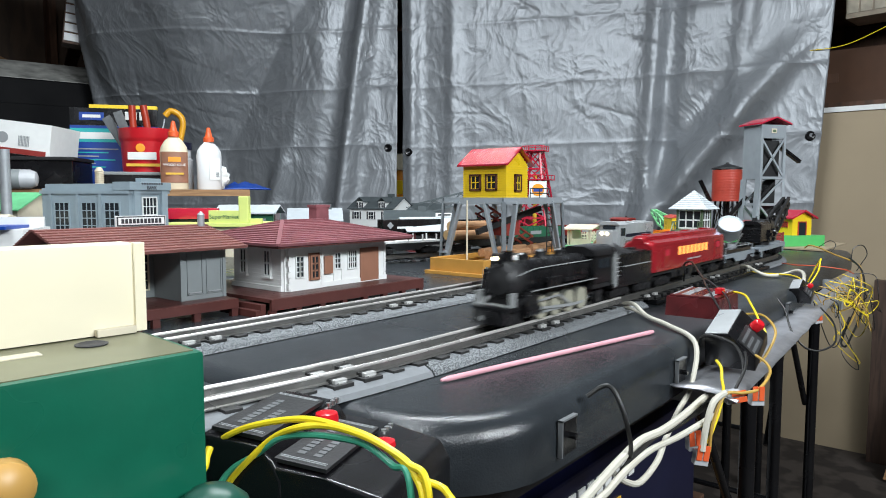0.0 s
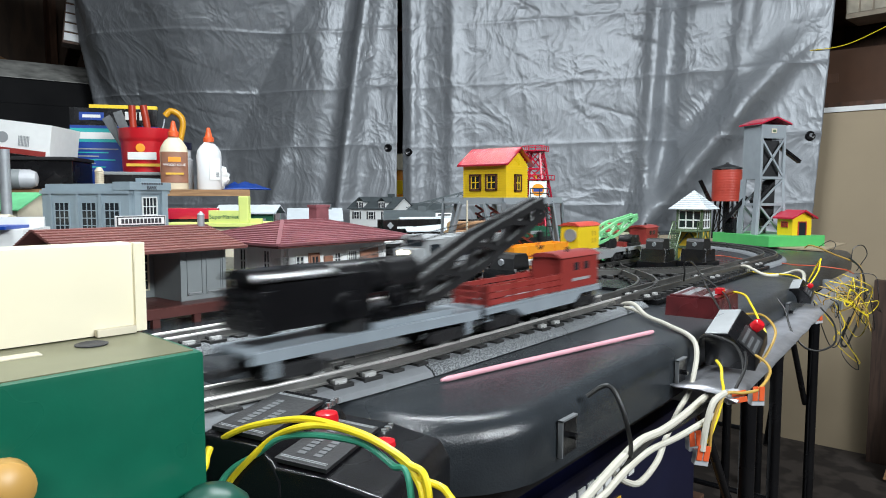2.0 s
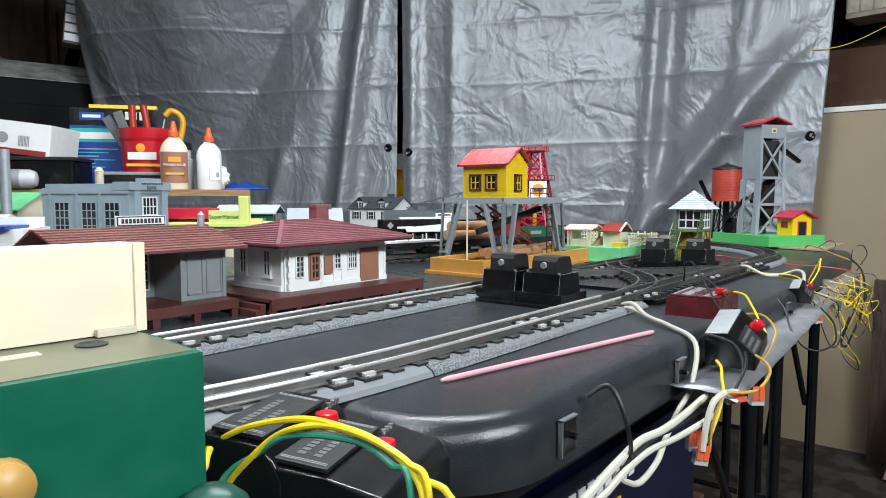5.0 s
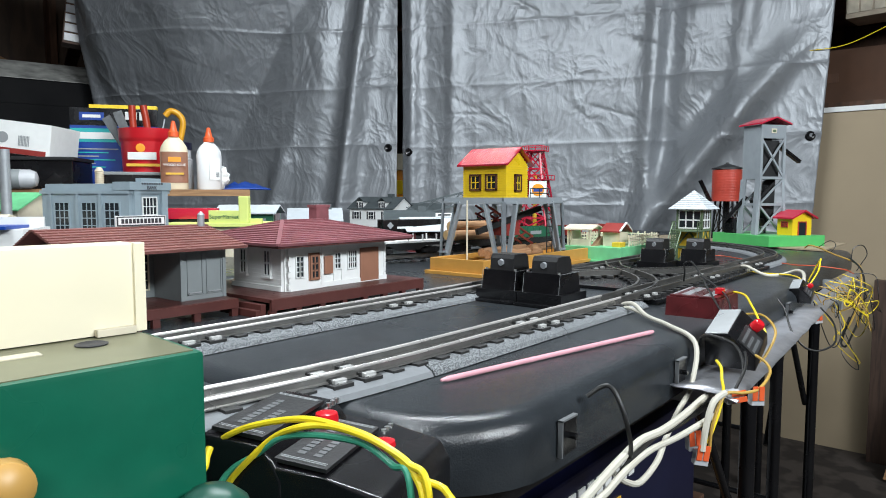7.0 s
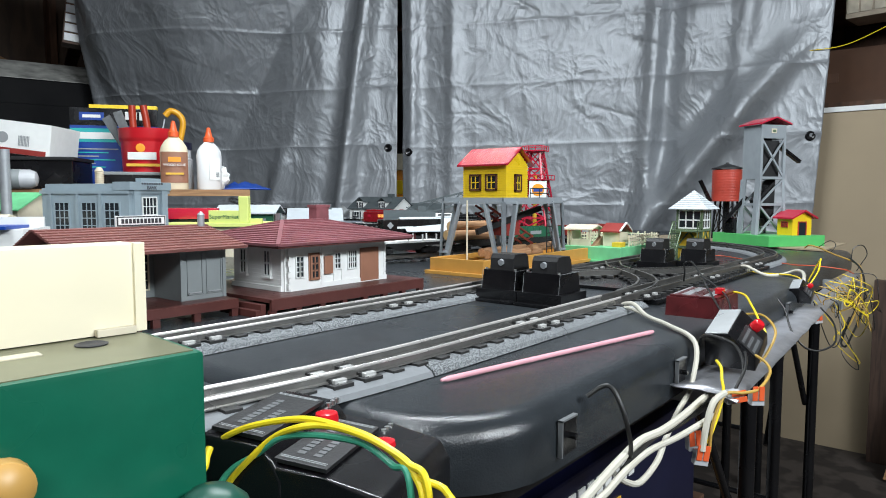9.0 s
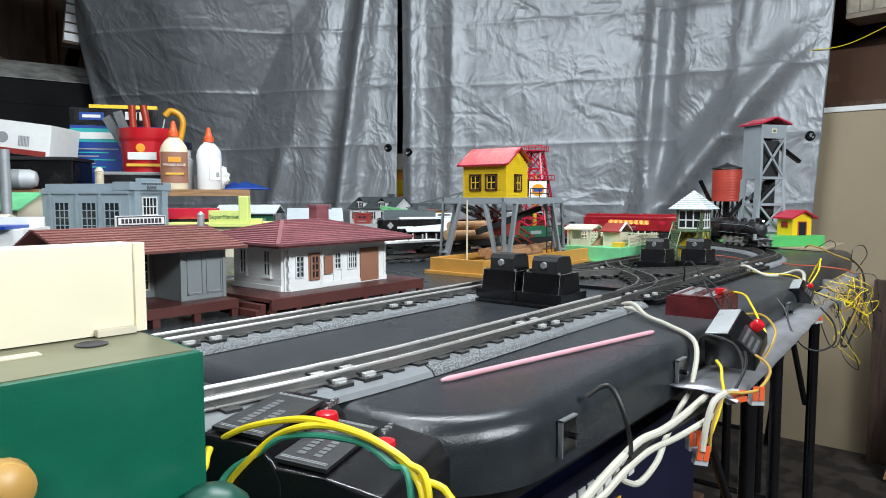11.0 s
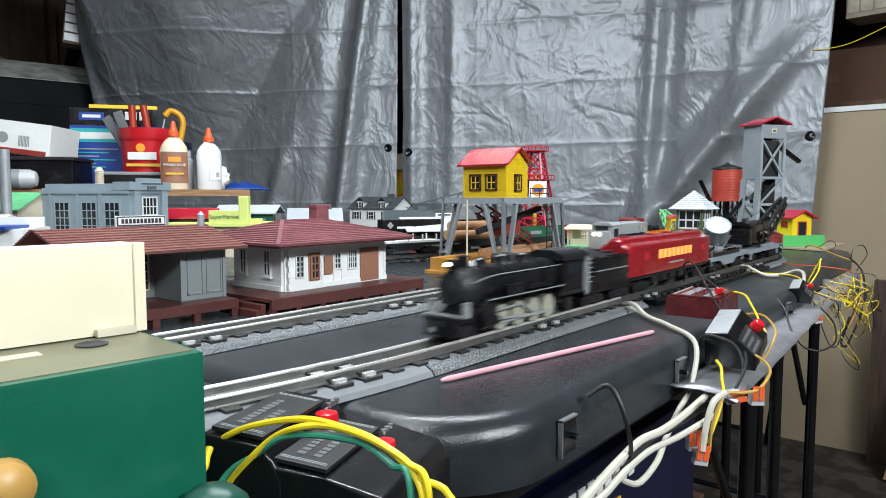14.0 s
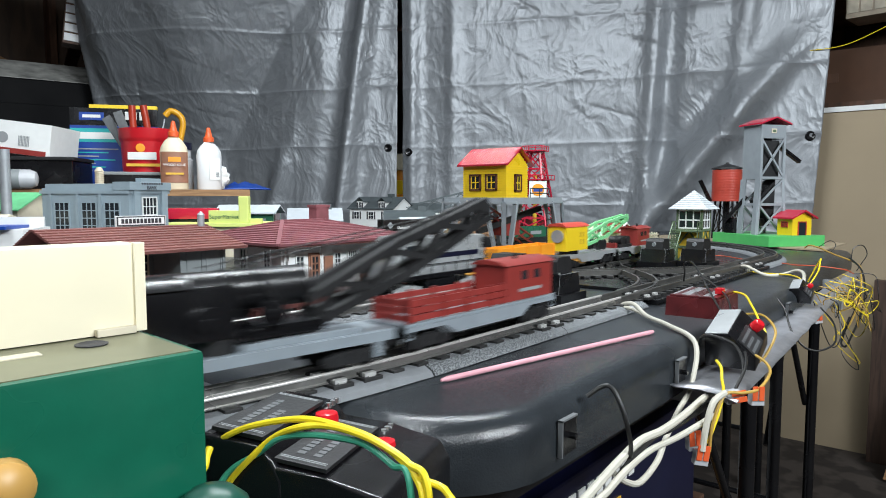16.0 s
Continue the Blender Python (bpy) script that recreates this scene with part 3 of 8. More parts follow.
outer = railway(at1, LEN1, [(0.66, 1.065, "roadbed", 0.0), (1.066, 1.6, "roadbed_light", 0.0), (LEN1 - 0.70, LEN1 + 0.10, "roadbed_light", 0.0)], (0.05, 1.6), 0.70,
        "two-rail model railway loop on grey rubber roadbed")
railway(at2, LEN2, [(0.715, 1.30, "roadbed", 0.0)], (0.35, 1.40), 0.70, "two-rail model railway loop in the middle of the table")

# black base strip under the turnouts, where the roadbed stops
ob = part("track_base", B(0.815, 0.318, T + 0.0004, 1.36, 0.382, T + 0.0065, bev=0.001), M["black"], outer, "black plastic base strip")
# ---- rolling stock: each car has its middle at its origin, on the rails, and runs towards +x ----
CARS1, CARS2 = [], []


def wheel(parent, x, r, mat_key="black_dull", flange=True, width=0.004, label=""):
    for s in (-1, 1):
        bm = C((x, s * 0.0095, r), (x, s * (0.0095 + width), r), r, seg=20)
        cyl(bm, (x, s * 0.0085, r), (x, s * 0.0097, r), r + 0.0012, seg=20)
        cyl(bm, (x, s * (0.0095 + width), r), (x, s * (0.0105 + width), r), r * 0.35, seg=10)
        part("wheel", bm, M[mat_key], parent, label, smooth=True)


def truck(parent, x, key="black_dull"):
    """A two-axle bogie with side frames."""
    bm = bmesh.new()
    for s in (-1, 1):
        prism(bm, [(x - 0.024, 0.004), (x - 0.010, 0.0035), (x + 0.010, 0.0035), (x + 0.024, 0.004), (x + 0.024, 0.010), (x + 0.012, 0.0125), (x - 0.012, 0.0125), (x - 0.024, 0.010)], s * 0.0145, s * 0.0175)
        for k in (-0.014, 0.014):
            cyl(bm, (x + k, s * 0.017, 0.0068), (x + k, s * 0.0192, 0.0068), 0.0042, seg=10)
        cyl(bm, (x, s * 0.017, 0.009), (x, s * 0.0185, 0.009), 0.003, seg=8)
    box(bm, x - 0.006, -0.0150, 0.009, x + 0.006, 0.0150, 0.0135)
    tr = part("truck", bm, M[key], parent, smooth=True)
    for k in (-0.014, 0.014):
        wheel(tr, x + k, 0.0066)
    return tr


def coupler(parent, x, s):
    bm = B(min(x, x + s * 0.013), -0.002, 0.008, max(x, x + s * 0.013), 0.002, 0.0115)
    box(bm, x + s * 0.011 - 0.003, -0.004, 0.0075, x + s * 0.011 + 0.003, 0.004, 0.0125, bev=0.0008)
    part("coupler", bm, M["black_dull"], parent)


def car(name, offset, length, label, category, cars):
    t = thing(name, pose(0, 0, RAIL), label, category, "moving train")
    cars.append((t, offset + length / 2, length))
    return t


def ladder_bars(bm, x, y, z0, z1, w=0.006, n=4, r=0.0005):
    for s in (-1, 1):
        cyl(bm, (x + s * w / 2, y, z0), (x + s * w / 2, y, z1), r, seg=5)
    for i in range(n):
        z = z0 + (z1 - z0) * (i + 0.5) / n
        cyl(bm, (x - w / 2, y, z), (x + w / 2, y, z), r, seg=5)
    return bm


def locomotive(offset):
    t = car("steam_locomotive", offset, 0.222, "black die-cast toy steam locomotive with lit headlight", "locomotive", CARS1)
    x1 = 0.100
    boil = bmesh.new()
    m = Matrix.Translation((0, 0, 0.0405)) @ Matrix.Rotation(radians(90), 4, "Y")
    lathe(boil, [(0.0165, -0.055), (0.0175, -0.02), (0.0172, 0.03), (0.0168, 0.070), (0.0168, 0.073)], 28, m)
    for x in (-0.03, -0.002, 0.026, 0.052):
        lathe(boil, [(0.0181, x - 0.0012), (0.0184, x), (0.0181, x + 0.0012)], 28, m)
    part("boiler", boil, M["loco"], t, smooth=True)
    sm = bmesh.new()
    lathe(sm, [(0.0178, 0.072), (0.0180, 0.076), (0.0176, 0.088), (0.0150, 0.0925), (0.0135, 0.0935), (0.0130, 0.0950), (0.0070, 0.0962), (0.0030, 0.0980)], 28, m)
    for k in range(10):
        a = 2 * math.pi * k / 10
        cyl(sm, (0.0925, 0.0150 * math.cos(a), 0.0405 + 0.0150 * math.sin(a)), (0.0945, 0.0150 * math.cos(a), 0.0405 + 0.0150 * math.sin(a)), 0.0008, seg=6)
    part("smokebox", sm, M["black_dull"], t, smooth=True)
    st = lathe(bmesh.new(), [(0.0062, 0.055), (0.0052, 0.060), (0.0055, 0.0655), (0.0064, 0.0675), (0.0040, 0.0675), (0.0036, 0.060)], 16, pose(0.078, 0, 0))
    part("smokestack", st, M["loco"], t, smooth=True)
    for x, r, h in ((0.052, 0.0060, 0.0640), (0.018, 0.0075, 0.0655), (-0.018, 0.0060, 0.0640)):
        part("dome", lathe(bmesh.new(), [(r * 1.15, 0.055), (r, 0.058), (r * 0.95, h - 0.002), (r * 0.6, h), (0.0005, h + 0.0004)], 16, pose(x, 0, 0)), M["loco"], t, smooth=True)
    bell = bmesh.new()
    lathe(bell, [(0.0026, 0.058), (0.0018, 0.061), (0.001, 0.0625)], 10, pose(0.065, 0, 0))
    part("bell", bell, M["chrome"], t, "small metal bell")
    hl = C((0.088, 0, 0.0615), (0.0985, 0, 0.0615), 0.0038)
    box(hl, 0.088, -0.003, 0.056, 0.095, 0.003, 0.060)
    h = part("headlight", hl, M["loco"], t, smooth=True)
    part("lens", C((0.0982, 0, 0.0615), (0.0998, 0, 0.0615), 0.0019), M["glow_lamp"], h, "glowing headlight lens", smooth=True)
    cab = bmesh.new()
    box(cab, -0.104, -0.0208, 0.024, -0.060, 0.0208, 0.054, bev=0.001)
    prism(cab, [(-0.0235, 0.054), (-0.020, 0.060), (-0.010, 0.064), (0.010, 0.064), (0.020, 0.060), (0.0235, 0.054), (0.0205, 0.0538), (-0.0205, 0.0538)], -0.111, -0.057, axis="x")
    c = part("cab", cab, M["loco"], t, smooth=True)
    for s in (-1, 1):
        for x in (-0.093, -0.079):
            part("cab_window", B(x, s * 0.0205, 0.040, x + 0.010, s * 0.0213, 0.050), M["darkwin"], c)
        grab = bmesh.new()
        cyl(grab, (-0.1055, s * 0.0225, 0.016), (-0.1055, s * 0.0225, 0.056), 0.0016, seg=6)
        cyl(grab, (-0.1015, s * 0.0222, 0.020), (-0.1015, s * 0.0222, 0.050), 0.0010, seg=6)
        part("grab_rail", grab, M["pale_trim"], c, "bright metal grab rail")
        hr = tube(bmesh.new(), [(0.088, s * 0.0185, 0.046), (0.06, s * 0.0186, 0.050), (0.02, s * 0.0186, 0.0505), (-0.055, s * 0.0186, 0.0505)], 0.0005, 5, 4)
        part("handrail", hr, M["pale_trim"], t, "bright metal handrail")
        run = bmesh.new()
        box(run, -0.060, s * 0.0140, 0.0295, 0.070, s * 0.0220, 0.0310)
        prism(run, [(0.070, 0.0295), (0.0975, 0.0165), (0.0975, 0.0150), (0.068, 0.0285)], s * 0.0145, s * 0.0215)
        box(run, 0.015, s * 0.0175, 0.031, 0.040, s * 0.0225, 0.040, bev=0.001)
        box(run, -0.04, s * 0.0175, 0.0325, 0.005, s * 0.0205, 0.0365, bev=0.001)
        part("running_board", run, M["loco"], t)
        part("running_board_edge", B(-0.060, s * 0.0220, 0.0298, 0.070, s * 0.0224, 0.0308), M["pale_trim"], t, "pale running board edge")
        cy = C((0.058, s * 0.0195, 0.0125), (0.080, s * 0.0195, 0.0125), 0.0058)
        box(cy, 0.058, s * 0.0145, 0.014, 0.080, s * 0.0225, 0.027, bev=0.001)
        part("cylinder", cy, M["loco"], t, smooth=True)
        flag = B(0.0945, s * 0.0165, 0.018, 0.1005, s * 0.0205, 0.031, bev=0.0006)
        part("front_step", flag, M["pale_trim"], t, "pale step bracket")
    for i, x in enumerate((-0.040, -0.013, 0.014, 0.041)):
        for s in (-1, 1):
            w = C((x, s * 0.0100, 0.0112), (x, s * 0.0150, 0.0112), 0.0118, seg=24)
            cyl(w, (x, s * 0.0092, 0.0112), (x, s * 0.0101, 0.0112), 0.0128, seg=24)
            dw = part("driving_wheel", w, M["wheel_dark"], t, smooth=True)
            ring = lathe(bmesh.new(), [(0.0085, -0.0004), (0.0112, -0.0004), (0.0112, 0.0006), (0.0085, 0.0006)], 24, Matrix.Translation((x, s * 0.0152, 0.0112)) @ Matrix.Rotation(radians(90), 4, "X"))
            part("tyre", ring, M["wheel_bright"], dw, "bright wheel tyre")
    for s in (-1, 1):
        rod = bmesh.new()
        box(rod, -0.042, s * 0.0160, 0.0060, 0.043, s * 0.0175, 0.0085)
        beam(rod, (-0.012, s * 0.0185, 0.0075), (0.060, s * 0.0185, 0.0125), 0.0014, 0.0026)
        beam(rod, (-0.013, s * 0.0185, 0.0075), (0.012, s * 0.0185, 0.0200), 0.0012, 0.0022)
        beam(rod, (0.012, s * 0.0185, 0.0205), (0.055, s * 0.0185, 0.0190), 0.0012, 0.0020)
        part("side_rod", rod, M["pale_trim"], t, "bright metal valve gear")
    wheel(t, 0.078, 0.0066)
    wheel(t, 0.092, 0.0066)
    wheel(t, -0.085, 0.0072)
    fr = B(-0.105, -0.009, 0.010, 0.09, 0.009, 0.026)
    box(fr, -0.108, -0.018, 0.018, -0.060, 0.018, 0.025)
    part("frame", fr, M["black_dull"], t)
    pil = bmesh.new()
    box(pil, 0.086, -0.0200, 0.0145, 0.1065, 0.0200, 0.0180, bev=0.0008)
    prism(pil, [(0.1065, 0.0145), (0.1105, 0.0030), (0.1060, 0.0030), (0.098, 0.0145)], -0.017, 0.017)
    for k in range(-4, 5):
        beam(pil, (0.1072, k * 0.0042, 0.0145), (0.112, k * 0.0034, 0.0030), 0.0012)
    cyl(pil, (0.106, 0, 0.0115), (0.1125, 0, 0.0115), 0.003)
    part("pilot", pil, M["loco"], t)
    part("pilot_rail", tube(bmesh.new(), [(0.1055, -0.0195, 0.0195), (0.109, -0.010, 0.021), (0.109, 0.010, 0.021), (0.1055, 0.0195, 0.0195)], 0.0008, 6, 5), M["pale_trim"], t, "grey pilot handrail")
    part("marker_light", C((0.1105, -0.006, 0.0080), (0.1125, -0.006, 0.0080), 0.0022), M["pale_trim"], t, "small pale pilot lamp", smooth=True)
    return t


def tender(offset):
    t = car("tender", offset, 0.118, "black coal tender with pale striping", "tender", CARS1)
    bd = B(-0.056, -0.0195, 0.0165, 0.054, 0.0195, 0.0480, bev=0.001)
    for s in (-1, 1):
        box(bd, -0.0555, s * 0.0185, 0.047, 0.035, s * 0.0195, 0.0510)
    box(bd, -0.058, -0.0200, 0.0135, 0.057, 0.0200, 0.0168)
    part("tank", bd, M["loco"], t, smooth=True)
    coal = bmesh.new()
    n = 12
    g = [[coal.verts.new((-0.016 + 0.066 * i / n, -0.0175 + 0.035 * j / 6, 0.048 + 0.013 * math.sin(math.pi * (i + 0.5) / (n + 1)) * math.sin(math.pi * (j + 0.5) / 7) + random.uniform(-0.0012, 0.0016))) for j in range(7)] for i in range(n + 1)]
    for i in range(n):
        for j in range(6):
            coal.faces.new((g[i][j], g[i + 1][j], g[i + 1][j + 1], g[i][j + 1]))
    part("coal_load", coal, M["black_dull"], t, "heaped black coal")
    rear = B(-0.053, -0.015, 0.048, -0.020, 0.015, 0.052, bev=0.002)
    cyl(rear, (-0.036, 0, 0.052), (-0.036, 0, 0.0545), 0.006)
    part("water_hatch", rear, M["loco"], t, smooth=True)
    for s in (-1, 1):
        part("stripe", B(-0.052, s * 0.0195, 0.0362, 0.030, s * 0.0199, 0.0374), M["pale_trim"], t, "thin pale stripe")
        gr = bmesh.new()
        cyl(gr, (0.0525, s * 0.0215, 0.017), (0.0525, s * 0.0215, 0.0500), 0.0016, seg=6)
        part("grab_rail", gr, M["pale_trim"], t, "bright metal grab rail")
        for k in range(5):
            part("ladder_rung", B(0.040, s * 0.0195, 0.027 + k * 0.005, 0.049, s * 0.0205, 0.0278 + k * 0.005), M["pale_trim"], t)
    truck(t, -0.034)
    truck(t, 0.033)
    coupler(t, -0.057, -1)
    coupler(t, 0.056, 1)
    return t


def baggage_car(offset):
    L = 0.288
    t = car("baggage_car", offset, L, "glossy red toy passenger car with glowing orange windows", "passenger car", CARS1)
    h = L / 2 - 0.006
    prof = [(-0.0205, 0.0150), (0.0205, 0.0150), (0.0210, 0.0480), (0.0195, 0.0545), (0.0130, 0.0575), (0.0095, 0.0580), (0.0090, 0.0625), (0.0060, 0.0645), (-0.0060, 0.0645), (-0.0090, 0.0625), (-0.0095, 0.0580), (-0.0130, 0.0575), (-0.0195, 0.0545), (-0.0210, 0.0480)]
    bm = bmesh.new()
    rings = []
    for x, k, dz in ((-h - 0.003, 0.90, 0.004), (-h + 0.002, 0.99, 0.001), (-h + 0.008, 1, 0), (h - 0.008, 1, 0), (h - 0.002, 0.99, 0.001), (h + 0.003, 0.90, 0.004)):
        rings.append([bm.verts.new((x, y * k, z - (dz if z > 0.05 else 0))) for y, z in prof])
    n = len(prof)
    for lo, hi in zip(rings, rings[1:]):
        for i in range(n):
            bm.faces.new((lo[i], lo[(i + 1) % n], hi[(i + 1) % n], hi[i]))
    bm.faces.new(rings[0][::-1])
    bm.faces.new(rings[-1])
    part("body", bm, M["red"], t, smooth=True)
    for s in (-1, 1):
        part("belt_rail", B(-h + 0.006, s * 0.0205, 0.0500, h - 0.006, s * 0.0213, 0.0512), M["red"], t)
        part("sill_rail", B(-h + 0.006, s * 0.0202, 0.0150, h - 0.006, s * 0.0212, 0.0185), M["red"], t)
        for i in range(8):
            x = -0.058 + i * 0.0150
            w = part("window", B(x, s * 0.0200, 0.0335, x + 0.0088, s * 0.0212, 0.0455), M["glow_window"], t, "lit orange window")
        for x in (0.083, -0.118):
            d = bmesh.new()
            box(d, x, s * 0.0203, 0.0190, x + 0.026, s * 0.0214, 0.0480, bev=0.0005)
            part("baggage_door", d, M["red"], t, "red sliding door")
            part("door_window", B(x + 0.006, s * 0.0205, 0.0350, x + 0.020, s * 0.0217, 0.0440), M["red_bright"], t)
        part("nameplate", B(-0.030, s * 0.0205, 0.0240, 0.022, s * 0.02135, 0.0262), M["ink_grey"], t, "pale lettering bar")
    for x in (-h + 0.03, -0.03, 0.03, h - 0.03):
        part("roof_vent", B(x, -0.004, 0.0640, x + 0.014, 0.004, 0.0662, bev=0.0006), M["red"], t)
    for ob in t.children:
        ob.location.z, ob.scale = 0.0074, (1.035, 1, 0.94)
    un = B(-0.060, -0.012, 0.009, 0.060, 0.012, 0.0205)
    box(un, -h, -0.017, 0.0165, h, 0.017, 0.0212)
    for x in (-0.045, -0.015, 0.02, 0.048):
        box(un, x, -0.0165, 0.008, x + 0.020, 0.0165, 0.0165, bev=0.0006)
    part("underframe", un, M["black_dull"], t)
    truck(t, -0.104)
    truck(t, 0.104)
    coupler(t, -h, -1)
    coupler(t, h, 1)
    return t


def flat_frame(t, L, key, z=0.0175, deck=0.0195):
    """The common fish-bellied underframe with trucks and couplers."""
    h = L / 2 - 0.006
    bm = bmesh.new()
    for s in (-1, 1):
        prism(bm, [(-h, z + 0.0035), (-h, z), (-h + 0.045, z), (-h + 0.060, z - 0.008), (h - 0.060, z - 0.008), (h - 0.045, z), (h, z), (h, z + 0.0035)], s * 0.0185, s * 0.0205)
    box(bm, -h, -0.0200, z + 0.0035, h, 0.0200, z + 0.0060, bev=0.0006)
    part("underframe", bm, M[key], t)
    truck(t, -h + 0.030)
    truck(t, h - 0.030)
    coupler(t, -h, -1)
    coupler(t, h, 1)
    st = bmesh.new()
    for s in (-1, 1):
        for x in (-h + 0.004, h - 0.004):
            box(st, x - 0.003, s * 0.0190, z - 0.006, x + 0.003, s * 0.0202, z - 0.005)
            cyl(st, (x - 0.003, s * 0.0196, z - 0.006), (x - 0.003, s * 0.0196, z + 0.002), 0.0005, seg=5)
            cyl(st, (x + 0.003, s * 0.0196, z - 0.006), (x + 0.003, s * 0.0196, z + 0.002), 0.0005, seg=5)
    part("step", st, M[key], t)
    return z + 0.0060


def searchlight_car(offset):
    L = 0.186
    t = car("searchlight_car", offset, L, "grey flat car carrying a glowing silver searchlight", "searchlight car", CARS1)
    d = flat_frame(t, L, "grey_car")
    part("deck_load", B(-0.076, -0.0165, d, 0.076, 0.0165, d + 0.0065, bev=0.001), M["black"], t, "black raised deck")
    gen = B(-0.070, -0.010, d + 0.0065, -0.030, 0.010, d + 0.012, bev=0.001)
    for k in range(5):
        cyl(gen, (-0.066 + k * 0.008, -0.0125, d + 0.0095), (-0.066 + k * 0.008, 0.0125, d + 0.0095), 0.0028, seg=10)
    part("generator", gen, M["black_dull"], t, smooth=True)
    part("cable_drum", C((0.045, -0.010, d + 0.012), (0.045, 0.010, d + 0.012), 0.006), M["black_dull"], t, smooth=True)
    rail_bm = bmesh.new()
    for s in (-1, 1):
        tube(rail_bm, [(-0.078, s * 0.018, d + 0.011), (-0.03, s * 0.018, d + 0.011), (0.03, s * 0.018, d + 0.011), (0.078, s * 0.018, d + 0.011)], 0.0008, 5, 3)
        for x in (-0.078, 0.078):
            cyl(rail_bm, (x, s * 0.018, d), (x, s * 0.018, d + 0.011), 0.0007, seg=5)
    part("guard_rail", rail_bm, M["steel"], t)
    yoke = bmesh.new()
    cyl(yoke, (-0.004, 0, d + 0.0065), (-0.004, 0, d + 0.013), 0.011)
    for s in (-1, 1):
        beam(yoke, (-0.004, s * 0.010, d + 0.011), (-0.004, s * 0.0205, d + 0.032), 0.004, 0.002)
    part("yoke", yoke, M["steel"], t, smooth=True)
    # the lamp looks up, forwards and outwards over the near side
    ax = Vector((0.58, 0.30, 0.76)).normalized()
    m = Matrix.Translation((-0.002, 0, d + 0.038)) @ Matrix.Scale(0.92, 4) @ ax.to_track_quat("Z", "Y").to_matrix().to_4x4()
    drum = lathe(bmesh.new(), [(0.0020, -0.0190), (0.0110, -0.0185), (0.0170, -0.0160), (0.0200, -0.0100), (0.0212, 0.0110), (0.0222, 0.0125), (0.0222, 0.0150), (0.0200, 0.0150), (0.0185, 0.0080), (0.0100, 0.0010), (0.0020, -0.0010)], 32, m)
    part("lamp_drum", drum, M["silver"], t, "silver searchlight drum", smooth=True)
    part("reflector", lathe(bmesh.new(), [(0.0030, -0.0002), (0.0110, 0.0030), (0.0180, 0.0095), (0.0195, 0.0125), (0.0190, 0.0130), (0.0030, 0.0060)], 28, m), M["glow_search"], t, "glowing searchlight reflector", smooth=True)
    part("bulb", lathe(bmesh.new(), [(0.0005, 0.0062), (0.0045, 0.0066), (0.0056, 0.0085), (0.0042, 0.0110), (0.0005, 0.0120)], 18, m), M["glow_bulb"], t, "bright white bulb", smooth=True)
    return t


def boom(parent, p0, p1, material, w=0.016, name="boom", hang=True, depth=0.010, tip=0.4, thick=1.0):
    """A lattice boom in the x-z plane between two pivots."""
    p0, p1 = Vector(p0), Vector(p1)
    d = (p1 - p0).normalized()
    up = Vector((-d.z, 0, d.x))
    if up.z < 0:
        up = -up
    bm = bmesh.new()
    n = 7
    for s in (-1, 1):
        for k in (-1, 1):
            a = p0 + up * k * depth * 0.35 + Vector((0, s * w / 2, 0))
            mid = p0.lerp(p1, 0.45) + up * k * depth * 0.5 + Vector((0, s * w * 0.42, 0))
            b = p1 + up * k * depth * 0.5 * tip + Vector((0, s * w * 0.25, 0))
            beam(bm, a, mid, 0.0018 * thick, 0.0022 * thick)
            beam(bm, mid, b, 0.0018 * thick, 0.0022 * thick)
        for i in range(n):
            t0, t1 = i / n, (i + 1) / n
            kk = 1 if i % 2 else -1
            ws = w * (0.5 - 0.25 * t0)
            h0 = depth * 0.45 * (1 - (1 - tip) * max(0, t0 - 0.45) / 0.55)
            beam(bm, p0.lerp(p1, t0) + up * kk * h0 * 0.8 + Vector((0, s * ws, 0)), p0.lerp(p1, t1) - up * kk * h0 * 0.8 + Vector((0, s * (w * (0.5 - 0.25 * t1)), 0)), 0.0014 * thick)
    for i in range(6):
        q = p0.lerp(p1, (i + 0.5) / 6)
        ws = w * (0.5 - 0.25 * (i + 0.5) / 6)
        beam(bm, q + Vector((0, -ws, 0)) + up * depth * 0.3, q + Vector((0, ws, 0)) + up * depth * 0.3, 0.0016)
    cyl(bm, p1 + Vector((0, -w * 0.28, 0)), p1 + Vector((0, w * 0.28, 0)), 0.0045, seg=14)
    b = part(name, bm, material, parent)
    if hang:
        hb = bmesh.new()
        q = p1 + Vector((-0.003, 0, -0.004))
        for s in (-1, 1):
            cyl(hb, q + Vector((0, s * 0.002, 0)), q + Vector((0, s * 0.002, -0.020)), 0.0004, seg=5)
        box(hb, q.x - 0.0035, -0.003, q.z - 0.029, q.x + 0.0035, 0.003, q.z - 0.020, bev=0.001)
        tube(hb, [(q.x, 0, q.z - 0.029), (q.x + 0.004, 0, q.z - 0.033), (q.x, 0, q.z - 0.037), (q.x - 0.004, 0, q.z - 0.034)], 0.001, 6, 4)
        part("hook_block", hb, M["black_dull"], b, "hanging hook block")
    return b


